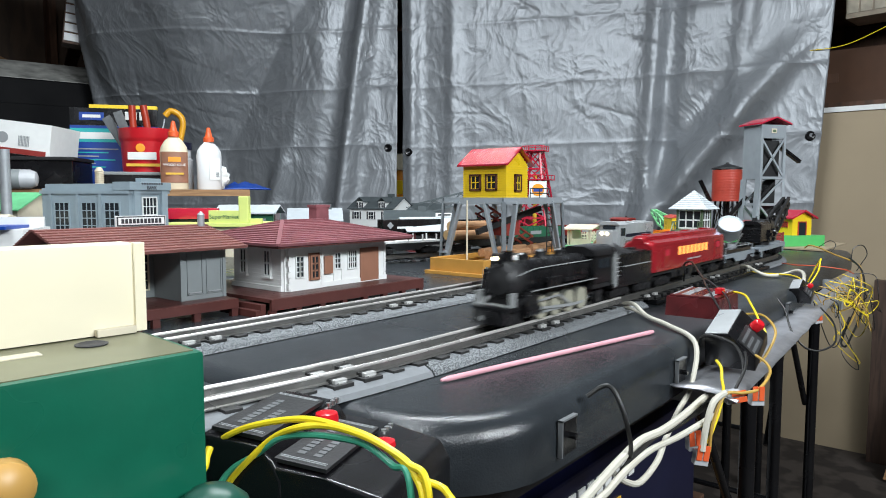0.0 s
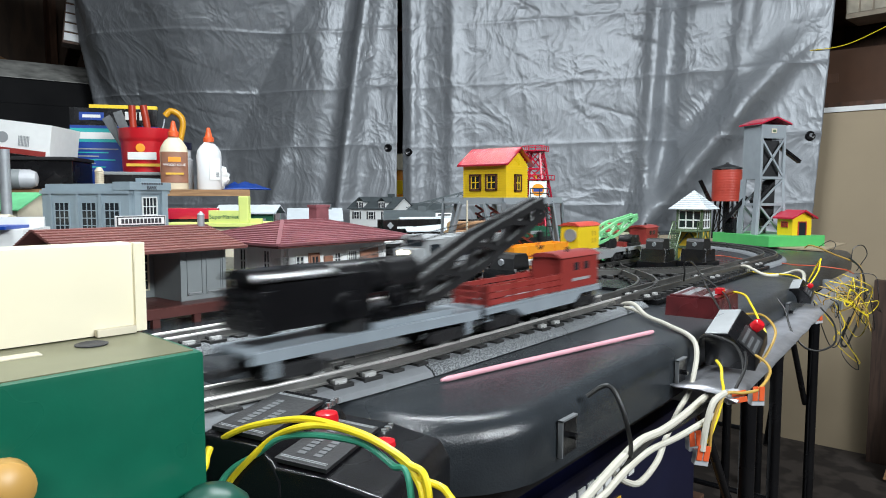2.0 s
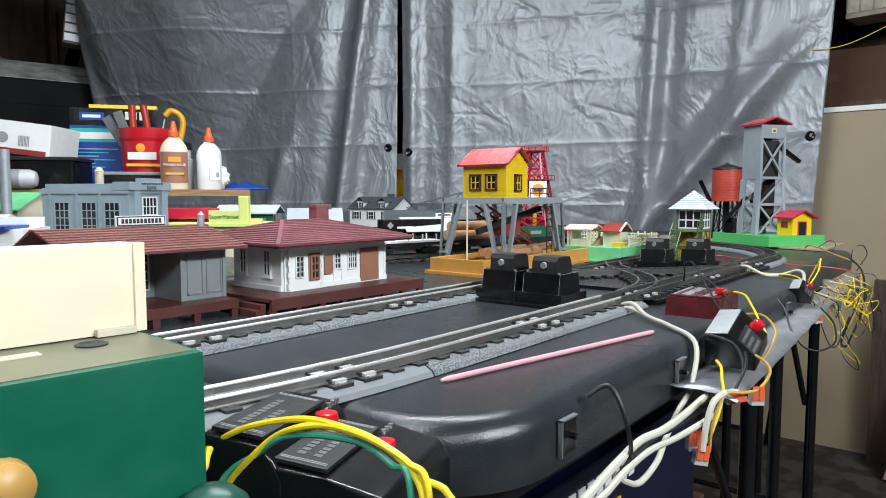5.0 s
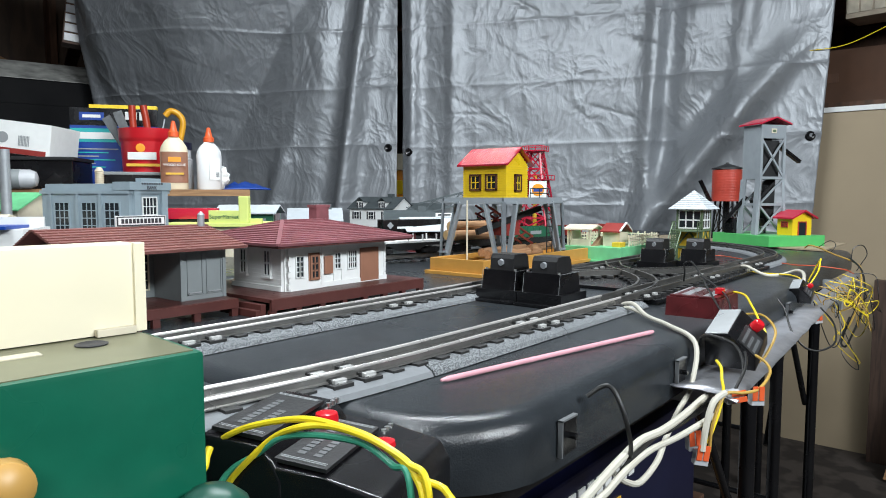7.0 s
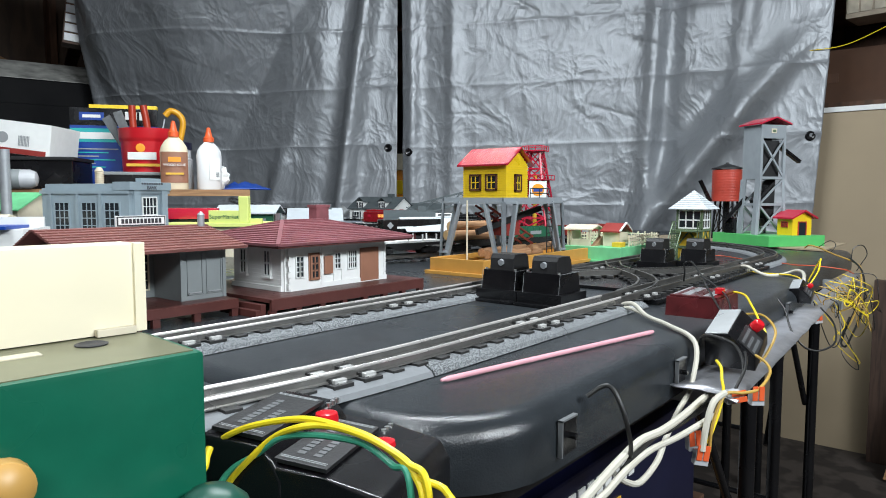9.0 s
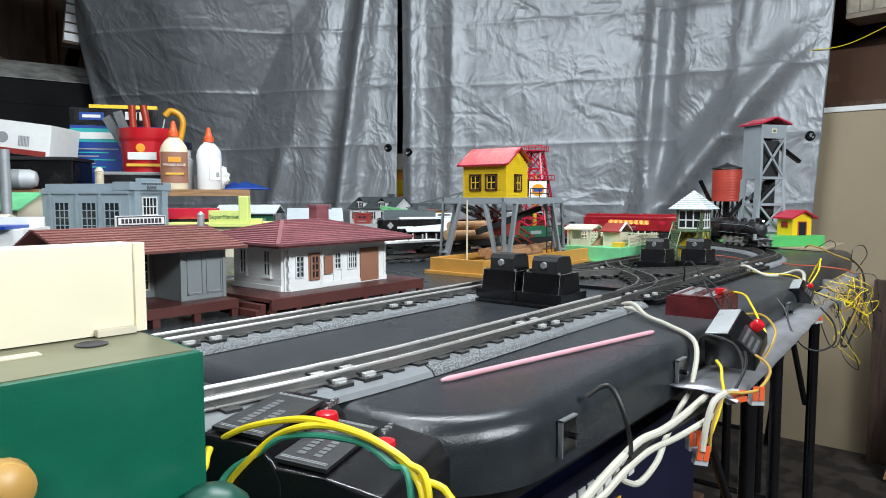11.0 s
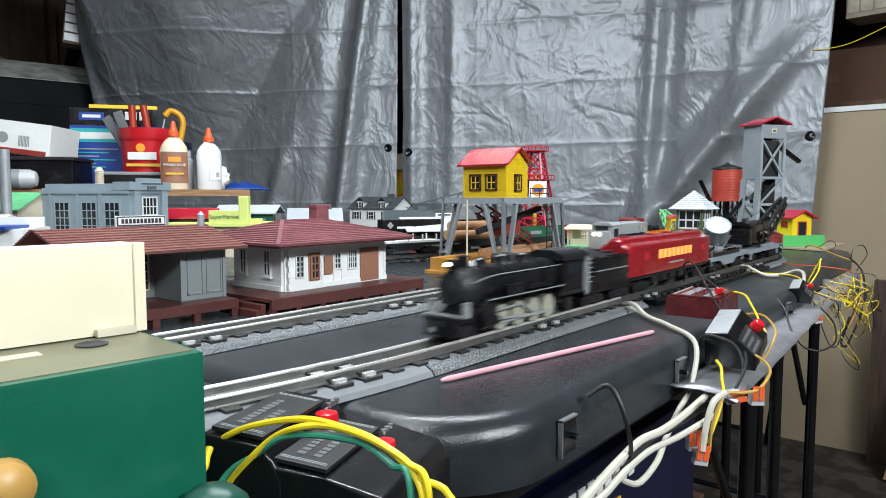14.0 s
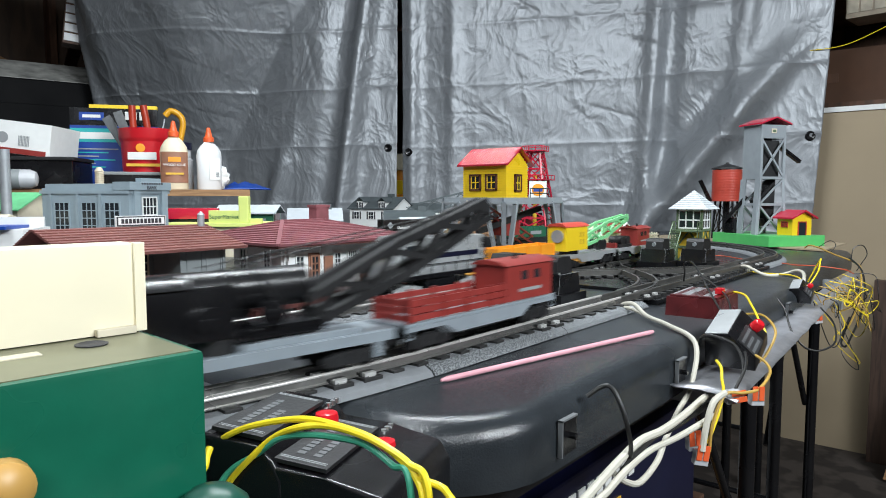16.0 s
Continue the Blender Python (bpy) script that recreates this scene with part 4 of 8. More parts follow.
def wreck_crane(offset):
    L = 0.228
    t = car("crane_car", offset, L, "black railway crane on a grey flat car with raised lattice boom", "crane car", CARS1)
    h = L / 2 - 0.006
    fr = bmesh.new()
    for s in (-1, 1):
        prism(fr, [(-h, 0.0235), (-h, 0.0165), (-h + 0.012, 0.0165), (-h + 0.012, 0.006), (-h + 0.018, 0.006), (-h + 0.018, 0.0165), (h - 0.018, 0.0165), (h - 0.018, 0.006), (h - 0.012, 0.006), (h - 0.012, 0.0165), (h, 0.0165), (h, 0.0235)], s * 0.0185, s * 0.0212)
    box(fr, -h, -0.0200, 0.0205, h, 0.0200, 0.0240, bev=0.0006)
    box(fr, -h + 0.03, -0.018, 0.0235, h - 0.10, 0.018, 0.0285, bev=0.001)
    part("underframe", fr, M["grey_car"], t)
    truck(t, -h + 0.034)
    truck(t, h - 0.034)
    coupler(t, -h, -1)
    coupler(t, h, 1)
    cab = bmesh.new()
    box(cab, 0.010, -0.0185, 0.034, 0.098, 0.0185, 0.066, bev=0.0015)
    prism(cab, [(-0.0205, 0.0655), (-0.016, 0.0700), (-0.006, 0.0725), (0.006, 0.0725), (0.016, 0.0700), (0.0205, 0.0655)], 0.040, 0.103, axis="x")
    box(cab, 0.088, -0.0200, 0.033, 0.104, 0.0200, 0.060, bev=0.002)
    box(cab, -0.052, -0.0160, 0.030, 0.012, 0.0160, 0.0375, bev=0.001)
    for k in range(5):
        box(cab, 0.100, -0.0205, 0.036 + 0.005 * k, 0.1052, 0.0205, 0.0385 + 0.005 * k)
    c = part("crane_cab", cab, M["black"], t, smooth=True)
    part("boiler", C((-0.045, 0, 0.060), (0.045, 0, 0.060), 0.0130, seg=24), M["loco"], t, "shiny black boiler", smooth=True)
    for x, r, z in ((0.030, 0.0100, 0.044), (-0.012, 0.0080, 0.046), (0.0, 0.005, 0.036)):
        for s in (-1, 1):
            gears = bmesh.new()
            cyl(gears, (x, s * 0.017, z), (x, s * 0.0225, z), r, seg=22)
            cyl(gears, (x, s * 0.0225, z), (x, s * 0.0245, z), r * 0.4, seg=10)
            part("gear", gears, M["black"], t, "glossy black gear wheel", smooth=True)
    part("stack", C((0.068, 0, 0.072), (0.068, 0, 0.078), 0.004), M["black_dull"], t, smooth=True)
    part("turntable", C((0.02, 0, 0.0240), (0.02, 0, 0.0335), 0.017, seg=24), M["black_dull"], t, smooth=True)
    b = boom(t, (-0.045, 0, 0.042), (-0.222, 0, 0.108), M["black_dull"], w=0.020, depth=0.024, tip=0.55, thick=3.0)
    stay = bmesh.new()
    for s in (-1, 1):
        cyl(stay, (0.02, s * 0.012, 0.074), (-0.222, s * 0.005, 0.110), 0.0005, seg=5)
        beam(stay, (-0.03, s * 0.014, 0.040), (0.0, s * 0.012, 0.078), 0.002)
    part("boom_stay", stay, M["black_dull"], b)
    return t


def work_caboose(offset, L, cars, label, frame_key, body, roof, stakes=True, cl=0.080):
    t = car("work_caboose", offset, L, label, "work caboose", cars)
    d = flat_frame(t, L, frame_key)
    h = L / 2 - 0.008
    if not stakes:
        for x in (0.018, 0.040):
            part("winch_drum", C((x, -0.013, d + 0.011), (x, 0.013, d + 0.011), 0.0095, seg=16), M["black_dull"], t, smooth=True)
        part("winch_frame", B(0.006, -0.015, d, 0.056, 0.015, d + 0.006, bev=0.001), M["black_dull"], t)
    for s in (-1, 1) if stakes else ():
        for k in range(3):
            part("side_board", B(-h + 0.082, s * 0.0170, d + 0.001 + k * 0.0058, h - 0.004, s * 0.0188, d + 0.0055 + k * 0.0058), body, t)
        for x in (-h + 0.086, -0.004, 0.03, 0.06, h - 0.006):
            if x < h:
                part("stake", B(x, s * 0.0160, d, x + 0.003, s * 0.0195, d + 0.0185), body, t)
    for k in range(3 if stakes else 0):
        part("end_board", B(h - 0.006, -0.0175, d + 0.001 + k * 0.0058, h - 0.004, 0.0175, d + 0.0055 + k * 0.0058), body, t)
    cab = B(-h, -0.0175, d, -h + cl, 0.0175, d + 0.033, bev=0.0008)
    c = part("cabin", cab, body, t)
    prof = [(-0.0195, d + 0.0325), (-0.012, d + 0.0365), (0, d + 0.0378), (0.012, d + 0.0365), (0.0195, d + 0.0325), (0, d + 0.0335)]
    part("roof", prism(bmesh.new(), prof, -h - 0.003, -h + cl + 0.003, axis="x"), roof, c, smooth=True)
    for s in (-1, 1):
        for x in (-h + cl * 0.28, -h + cl * 0.55):
            part("window", B(x, s * 0.0172, d + 0.0185, x + 0.010, s * 0.0179, d + 0.0265), M["darkwin"], c)
        part("nameplate", B(-h + cl * 0.25, s * 0.0172, d + 0.0075, -h + cl * 0.72, s * 0.01785, d + 0.0105), M["ink_grey"], c, "pale lettering bar")
    part("window", B(-h - 0.0006, -0.005, d + 0.012, -h + 0.0006, 0.005, d + 0.026), M["darkwin"], c)
    part("smoke_pipe", C((-h + cl * 0.6, 0.006, d + 0.036), (-h + cl * 0.6, 0.006, d + 0.042), 0.002), M["black_dull"], c, smooth=True)
    part("tool_box", B(0.062, -0.011, d, 0.072, 0.011, d + 0.009, bev=0.001), body, t)
    return t


def diesel(offset):
    L = 0.205
    t = car("diesel_locomotive", offset, L, "silver-grey toy diesel locomotive with blue stripe", "locomotive", CARS2)
    h = L / 2 - 0.006
    bm = B(-h + 0.004, -0.0165, 0.024, h - 0.048, 0.0165, 0.068, bev=0.003)
    box(bm, h - 0.024, -0.0165, 0.024, h - 0.002, 0.0165, 0.056, bev=0.003)
    part("hood", bm, M["silver"], t, smooth=True)
    cab = B(h - 0.050, -0.0200, 0.024, h - 0.022, 0.0200, 0.0665, bev=0.001)
    prism(cab, [(-0.0215, 0.0660), (-0.014, 0.0715), (0.014, 0.0715), (0.0215, 0.0660)], h - 0.054, h - 0.018, axis="x")
    c = part("cab", cab, M["silver"], t)
    for s in (-1, 1):
        part("cab_window", B(h - 0.046, s * 0.0198, 0.046, h - 0.028, s * 0.0206, 0.060), M["darkwin"], c)
        part("stripe", B(-h + 0.020, s * 0.0160, 0.0425, h - 0.052, s * 0.0172, 0.0485), M["navy"], t, "blue painted stripe")
        for k in range(16):
            part("louvre", B(-h + 0.016 + k * 0.0078, s * 0.0160, 0.0275, -h + 0.020 + k * 0.0078, s * 0.0174, 0.038), M["silver"], t)
        hr = bmesh.new()
        cyl(hr, (-h, s * 0.0202, 0.036), (h - 0.05, s * 0.0202, 0.036), 0.0006, seg=5)
        for k in range(7):
            x = -h + k * (2 * h - 0.05) / 6
            cyl(hr, (x, s * 0.0202, 0.023), (x, s * 0.0202, 0.036), 0.0006, seg=5)
        part("handrail", hr, M["black_dull"], t)
    part("number_glass", B(h - 0.023, -0.012, 0.058, h - 0.0195, 0.012, 0.065), M["darkwin"], c)
    for y in (-0.005, 0.005):
        part("headlight", C((h - 0.0025, y, 0.051), (h, y, 0.051), 0.003), M["glow_lamp"], t, "glowing headlight", smooth=True)
    fr = B(-h, -0.0205, 0.0190, h, 0.0205, 0.0245, bev=0.001)
    box(fr, -0.030, -0.0165, 0.006, 0.030, 0.0165, 0.0190, bev=0.004)
    part("frame", fr, M["black"], t)
    fan = bmesh.new()
    for x in (-0.07, -0.045, -0.02, 0.01):
        cyl(fan, (x, 0, 0.067), (x, 0, 0.0705), 0.0085, seg=18)
    part("roof_fan", fan, M["silver"], t, smooth=True)
    for x in (-h + 0.034, h - 0.034):
        for_side = truck(t, x, "silver")
    coupler(t, -h, -1)
    coupler(t, h, 1)
    return t


def orange_car(offset):
    L = 0.190
    t = car("gondola_car", offset, L, "flat car with bright orange load rack on silver-grey deck", "flat car", CARS2)
    d = flat_frame(t, L, "silver")
    part("deck", B(-0.086, -0.0205, d - 0.0005, 0.086, 0.0205, d + 0.0022, bev=0.0006), M["white"], t, "pale grey deck")
    rack = bmesh.new()
    for s in (-1, 1):
        box(rack, -0.080, s * 0.0130, d + 0.002, 0.080, s * 0.0155, d + 0.0215, bev=0.0006)
        for k in range(5):
            box(rack, -0.078 + k * 0.0385, s * 0.0150, d + 0.002, -0.0745 + k * 0.0385, s * 0.0170, d + 0.022)
    for x in (-0.080, 0.077):
        box(rack, x, -0.0130, d + 0.002, x + 0.003, 0.0130, d + 0.0215)
    box(rack, -0.078, -0.013, d + 0.002, 0.078, 0.013, d + 0.006)
    part("rack", rack, M["orange"], t, "bright orange plastic rack")
    return t


def yellow_crane(offset):
    L = 0.200
    t = car("crane_car", offset, L, "yellow crane cab with red roof and pale green boom", "crane car", CARS2)
    d = flat_frame(t, L, "silver")
    h = L / 2
    part("turntable", C((0.045, 0, d), (0.045, 0, d + 0.006), 0.016, seg=22), M["black"], t, smooth=True)
    cab = part("crane_cab", B(0.010, -0.0170, d + 0.006, 0.084, 0.0170, d + 0.046, bev=0.001), M["yellow"], t)
    rf = [(-0.0190, d + 0.0450), (-0.012, d + 0.0500), (0, d + 0.0518), (0.012, d + 0.0500), (0.0190, d + 0.0450), (0, d + 0.0465)]
    part("roof", prism(bmesh.new(), rf, 0.006, 0.087, axis="x"), M["orange_red"], cab, "red curved roof", smooth=True)
    part("winch_wheel", C((0.084, 0.002, d + 0.030), (0.0875, 0.002, d + 0.030), 0.0105, seg=22), M["steel"], cab, "grey round winch wheel", smooth=True)
    for s in (-1, 1):
        for x in (0.022, 0.032):
            for z in (0.016, 0.028):
                part("window", B(x, s * 0.0165, d + z, x + 0.006, s * 0.0174, d + z + 0.008), M["yellow_dk"], cab)
    boom(t, (0.005, 0, d + 0.020), (-0.175, 0, d + 0.055), M["green_boom"], w=0.022, depth=0.024, tip=0.35, hang=False, thick=2.0)
    gear = bmesh.new()
    for x in (-0.06, -0.045):
        for s in (-1, 1):
            cyl(gear, (x, s * 0.006, d + 0.010), (x, s * 0.014, d + 0.010), 0.009, seg=16)
    part("winch_drum", gear, M["black_dull"], t, smooth=True)
    return t


locomotive(0.010)
tender(0.226)
baggage_car(0.344)
searchlight_car(0.634)
wreck_crane(0.838)
work_caboose(1.064, 0.228, CARS1, "red work caboose with slatted sides on a grey flat car", "grey_car", M["red_dull"], M["red_dull"])
diesel(0.0)
orange_car(0.210)
yellow_crane(0.402)
work_caboose(0.604, 0.160, CARS2, "dark red work caboose on a silver flat car", "silver", M["red_dull"], M["red_dull"], stakes=False, cl=0.060)
# ---- buildings and accessories on the layout ----
def grid_window(parent, m, w, h, nx, ny, frame, bar=0.0011, depth=0.0016, glass="darkwin"):
    """A small window in the x-z plane of m: dark glass behind a frame with glazing bars."""
    win = part("window", B(-w / 2, -0.0002, 0, w / 2, 0.0012, h), M[glass], parent)
    win.matrix_local = m
    fr = bmesh.new()
    e = bar * 1.5
    box(fr, -w / 2 - e, -depth, -e, -w / 2, 0.0005, h + e)
    box(fr, w / 2, -depth, -e, w / 2 + e, 0.0005, h + e)
    box(fr, -w / 2, -depth, -e, w / 2, 0.0005, 0)
    box(fr, -w / 2, -depth, h, w / 2, 0.0005, h + e)
    for i in range(1, nx):
        x = -w / 2 + w * i / nx
        box(fr, x - bar / 2, -depth * 0.7, 0, x + bar / 2, 0.0002, h)
    for j in range(1, ny):
        z = h * j / ny
        box(fr, -w / 2, -depth * 0.7, z - bar / 2, w / 2, 0.0002, z + bar / 2)
    part("window_frame", fr, M[frame], win)
    return win


def shingle_roof(parent, corners, material, rows=10, lap=0.0012, name="roof"):
    """A roof plane from its eave (a, b) to its ridge (c, d), in lapped courses."""
    a, b, c, d = (Vector(p) for p in corners)
    n = (b - a).cross(d - a).normalized()
    if n.z < 0:
        n = -n
    for i in range(rows):
        bm = bmesh.new()
        t0, t1 = i / rows, (i + 1.15) / rows
        t1 = min(t1, 1.0)
        p, q = a.lerp(d, t0), b.lerp(c, t0)
        r, s = b.lerp(c, t1), a.lerp(d, t1)
        top = [bm.verts.new(p + n * lap * 1.6), bm.verts.new(q + n * lap * 1.6), bm.verts.new(r + n * lap * 0.4), bm.verts.new(s + n * lap * 0.4)]
        low = [bm.verts.new(p - n * lap), bm.verts.new(q - n * lap), bm.verts.new(r - n * lap), bm.verts.new(s - n * lap)]
        bm.faces.new(top)
        bm.faces.new(low[::-1])
        for k in range(4):
            bm.faces.new((low[k], low[(k + 1) % 4], top[(k + 1) % 4], top[k]))
        part("shingle_course", bm, material, parent)


def platform(parent, x0, y0, x1, y1, h, skirt=0.006, gap=0.035):
    """A plank platform on posts."""
    n = max(3, round((x1 - x0) / 0.011))
    plank = B(0, y0, h - 0.004, (x1 - x0) / n - 0.0003, y1, h)
    first = part("plank", plank, M["brown"], parent)
    first.location = (x0, 0, 0)
    for i in range(1, n):
        share("plank", first.data, parent, Matrix.Translation((x0 + (x1 - x0) * i / n, 0, 0)))
    for y in (y0 - 0.001, y1 - 0.004):
        part("skirt", B(x0, y, h - 0.0041 - skirt, x1, y + 0.004, h - 0.0006 if y < y0 else h - 0.0041), M["brown"], parent)
    k = max(2, round((x1 - x0) / gap))
    for i in range(k + 1):
        x = x0 + (x1 - x0 - 0.008) * i / k
        for y in (y0 + 0.0005, y1 - 0.0065):
            part("post", B(x, y, 0, x + 0.008, y + 0.006, h - 0.0043 - skirt), M["brown"], parent)


def passenger_station():
    t = thing("toy_station", pose(0, 0, T), "white plastic toy railway station with dark red hipped roof", "model station")
    platform(t, 0.462, 0.621, 0.722, 0.815, 0.020, skirt=0.009)
    for k in range(2):
        part("step", B(0.448 + k * 0.007, 0.630, 0, 0.4545 + k * 0.007, 0.70, 0.008 + k * 0.006, bev=0.0005), M["brown"], t)
    f = 0.0202
    x0, x1, y0, y1, h = 0.510, 0.683, 0.658, 0.762, 0.080
    xb, yb = 0.566, y0 - 0.004
    w = B(x0, y0, f, x1, y1, h)
    prism(w, [(x0 - 0.002, y0 + 0.004), (x0 + 0.006, yb), (xb, yb), (xb + 0.002, y0 + 0.001)], f, h, axis="z")
    box(w, x0 - 0.003, y0 + 0.004, f, x1 + 0.002, y1 + 0.002, f + 0.006)
    box(w, xb + 0.002, y0 - 0.0015, f, x1 + 0.002, y0 + 0.004, f + 0.006)
    wall = part("wall", w, M["white"], t)
    # low clapboard ribs
    rib = part("clapboard", B(x0 - 0.0006, y0 + 0.005, f + 0.009, x0, y1, f + 0.0094), M["white"], wall)
    for i in range(1, 10):
        share("clapboard", rib.data, wall, Matrix.Translation((0, 0, 0.005 * i)))
    for x, y in ((x0 + 0.005, yb), (xb, yb), (x1, y0)):
        for i in range(8):
            k = 0.0022 if i % 2 else 0.0034
            part("corner_stone", B(x - k, y - 0.0010, f + 0.003 + i * 0.0070, x + 0.0008, y + k, f + 0.0092 + i * 0.0070), M["white"], t)
    grid_window(wall, pose(0.5262, yb - 0.0006, 0.0370), 0.0042, 0.0245, 1, 4, "white", bar=0.0009)
    grid_window(wall, pose(0.5322, yb - 0.0006, 0.0370), 0.0042, 0.0245, 1, 4, "white", bar=0.0009)
    part("door", B(0.5432, yb - 0.0018, 0.0310, 0.5602, yb + 0.001, 0.0650, bev=0.0005), M["door_br"], wall, "brown panelled door")
    grid_window(wall, pose(0.5517, yb - 0.0020, 0.0345), 0.0095, 0.0260, 2, 3, "door_br", bar=0.0018)
    part("notice_board", B(0.5712, y0 - 0.0030, 0.0365, 0.5845, y0 + 0.001, 0.0595, bev=0.0006), M["door_br"], wall, "brown notice board")
    dp = bmesh.new()
    for a in ((0.5868, 0.5876), (0.6006, 0.6014)):
        box(dp, a[0], y0 - 0.0012, f + 0.006, a[1], y0 + 0.0005, 0.0655)
    box(dp, 0.5868, y0 - 0.0012, 0.0648, 0.6014, y0 + 0.0005, 0.0656)
    part("door_frame", dp, M["white"], wall, "white moulded door frame")
    grid_window(wall, pose(0.5940, y0 - 0.0006, 0.0425), 0.0090, 0.0190, 2, 3, "white", bar=0.0012)
    grid_window(wall, pose(0.6200, y0 - 0.0006, 0.0410), 0.0140, 0.0220, 4, 3, "white", bar=0.0012)
    part("baggage_door", B(0.6345, y0 - 0.0018, f + 0.001, 0.6690, y0 + 0.001, 0.0660, bev=0.0005), M["door_br"], wall, "tan brown freight door")
    for y in (0.691, 0.740):
        grid_window(wall, pose(x0 - 0.0006, y, 0.0390, 0, 0, -90), 0.0105, 0.0290, 2, 2, "white", bar=0.0018)
        part("sill", B(x0 - 0.004, y - 0.010, 0.0345, x0, y + 0.010, 0.0368), M["white"], wall)
    # hipped roof
    ex0, ex1, ey0, ey1, ez = 0.476, 0.706, 0.625, 0.815, h - 0.001
    r0, r1, ry, rz = 0.556, 0.626, 0.720, 0.102
    shingle_roof(t, [(ex0, ey0, ez), (ex1, ey0, ez), (r1, ry, rz), (r0, ry, rz)], M["roof"], 13, name="roof_slope")
    shingle_roof(t, [(ex1, ey1, ez), (ex0, ey1, ez), (r0, ry, rz), (r1, ry, rz)], M["roof"], 13, name="roof_slope")
    shingle_roof(t, [(ex0, ey1, ez), (ex0, ey0, ez), (r0, ry, rz), (r0, ry, rz)], M["roof"], 13, name="roof_slope")
    shingle_roof(t, [(ex1, ey0, ez), (ex1, ey1, ez), (r1, ry, rz), (r1, ry, rz)], M["roof"], 13, name="roof_slope")
    hips = bmesh.new()
    for a, b in (((ex0, ey0, ez), (r0, ry, rz)), ((ex0, ey1, ez), (r0, ry, rz)), ((ex1, ey0, ez), (r1, ry, rz)), ((ex1, ey1, ez), (r1, ry, rz)), ((r0, ry, rz), (r1, ry, rz))):
        beam(hips, Vector(a) + Vector((0, 0, 0.0015)), Vector(b) + Vector((0, 0, 0.0015)), 0.005, 0.0025)
    part("hip_tile", hips, M["roof"], t)
    part("soffit", B(ex0 + 0.002, ey0 + 0.002, ez - 0.0035, ex1 - 0.002, ey1 - 0.002, ez - 0.0016), M["brown"], t)
    ch = B(0.618, 0.725, 0.094, 0.640, 0.741, 0.121)
    box(ch, 0.6165, 0.7235, 0.1195, 0.6415, 0.7425, 0.1235)
    part("chimney", ch, M["roof"], t)
    return t


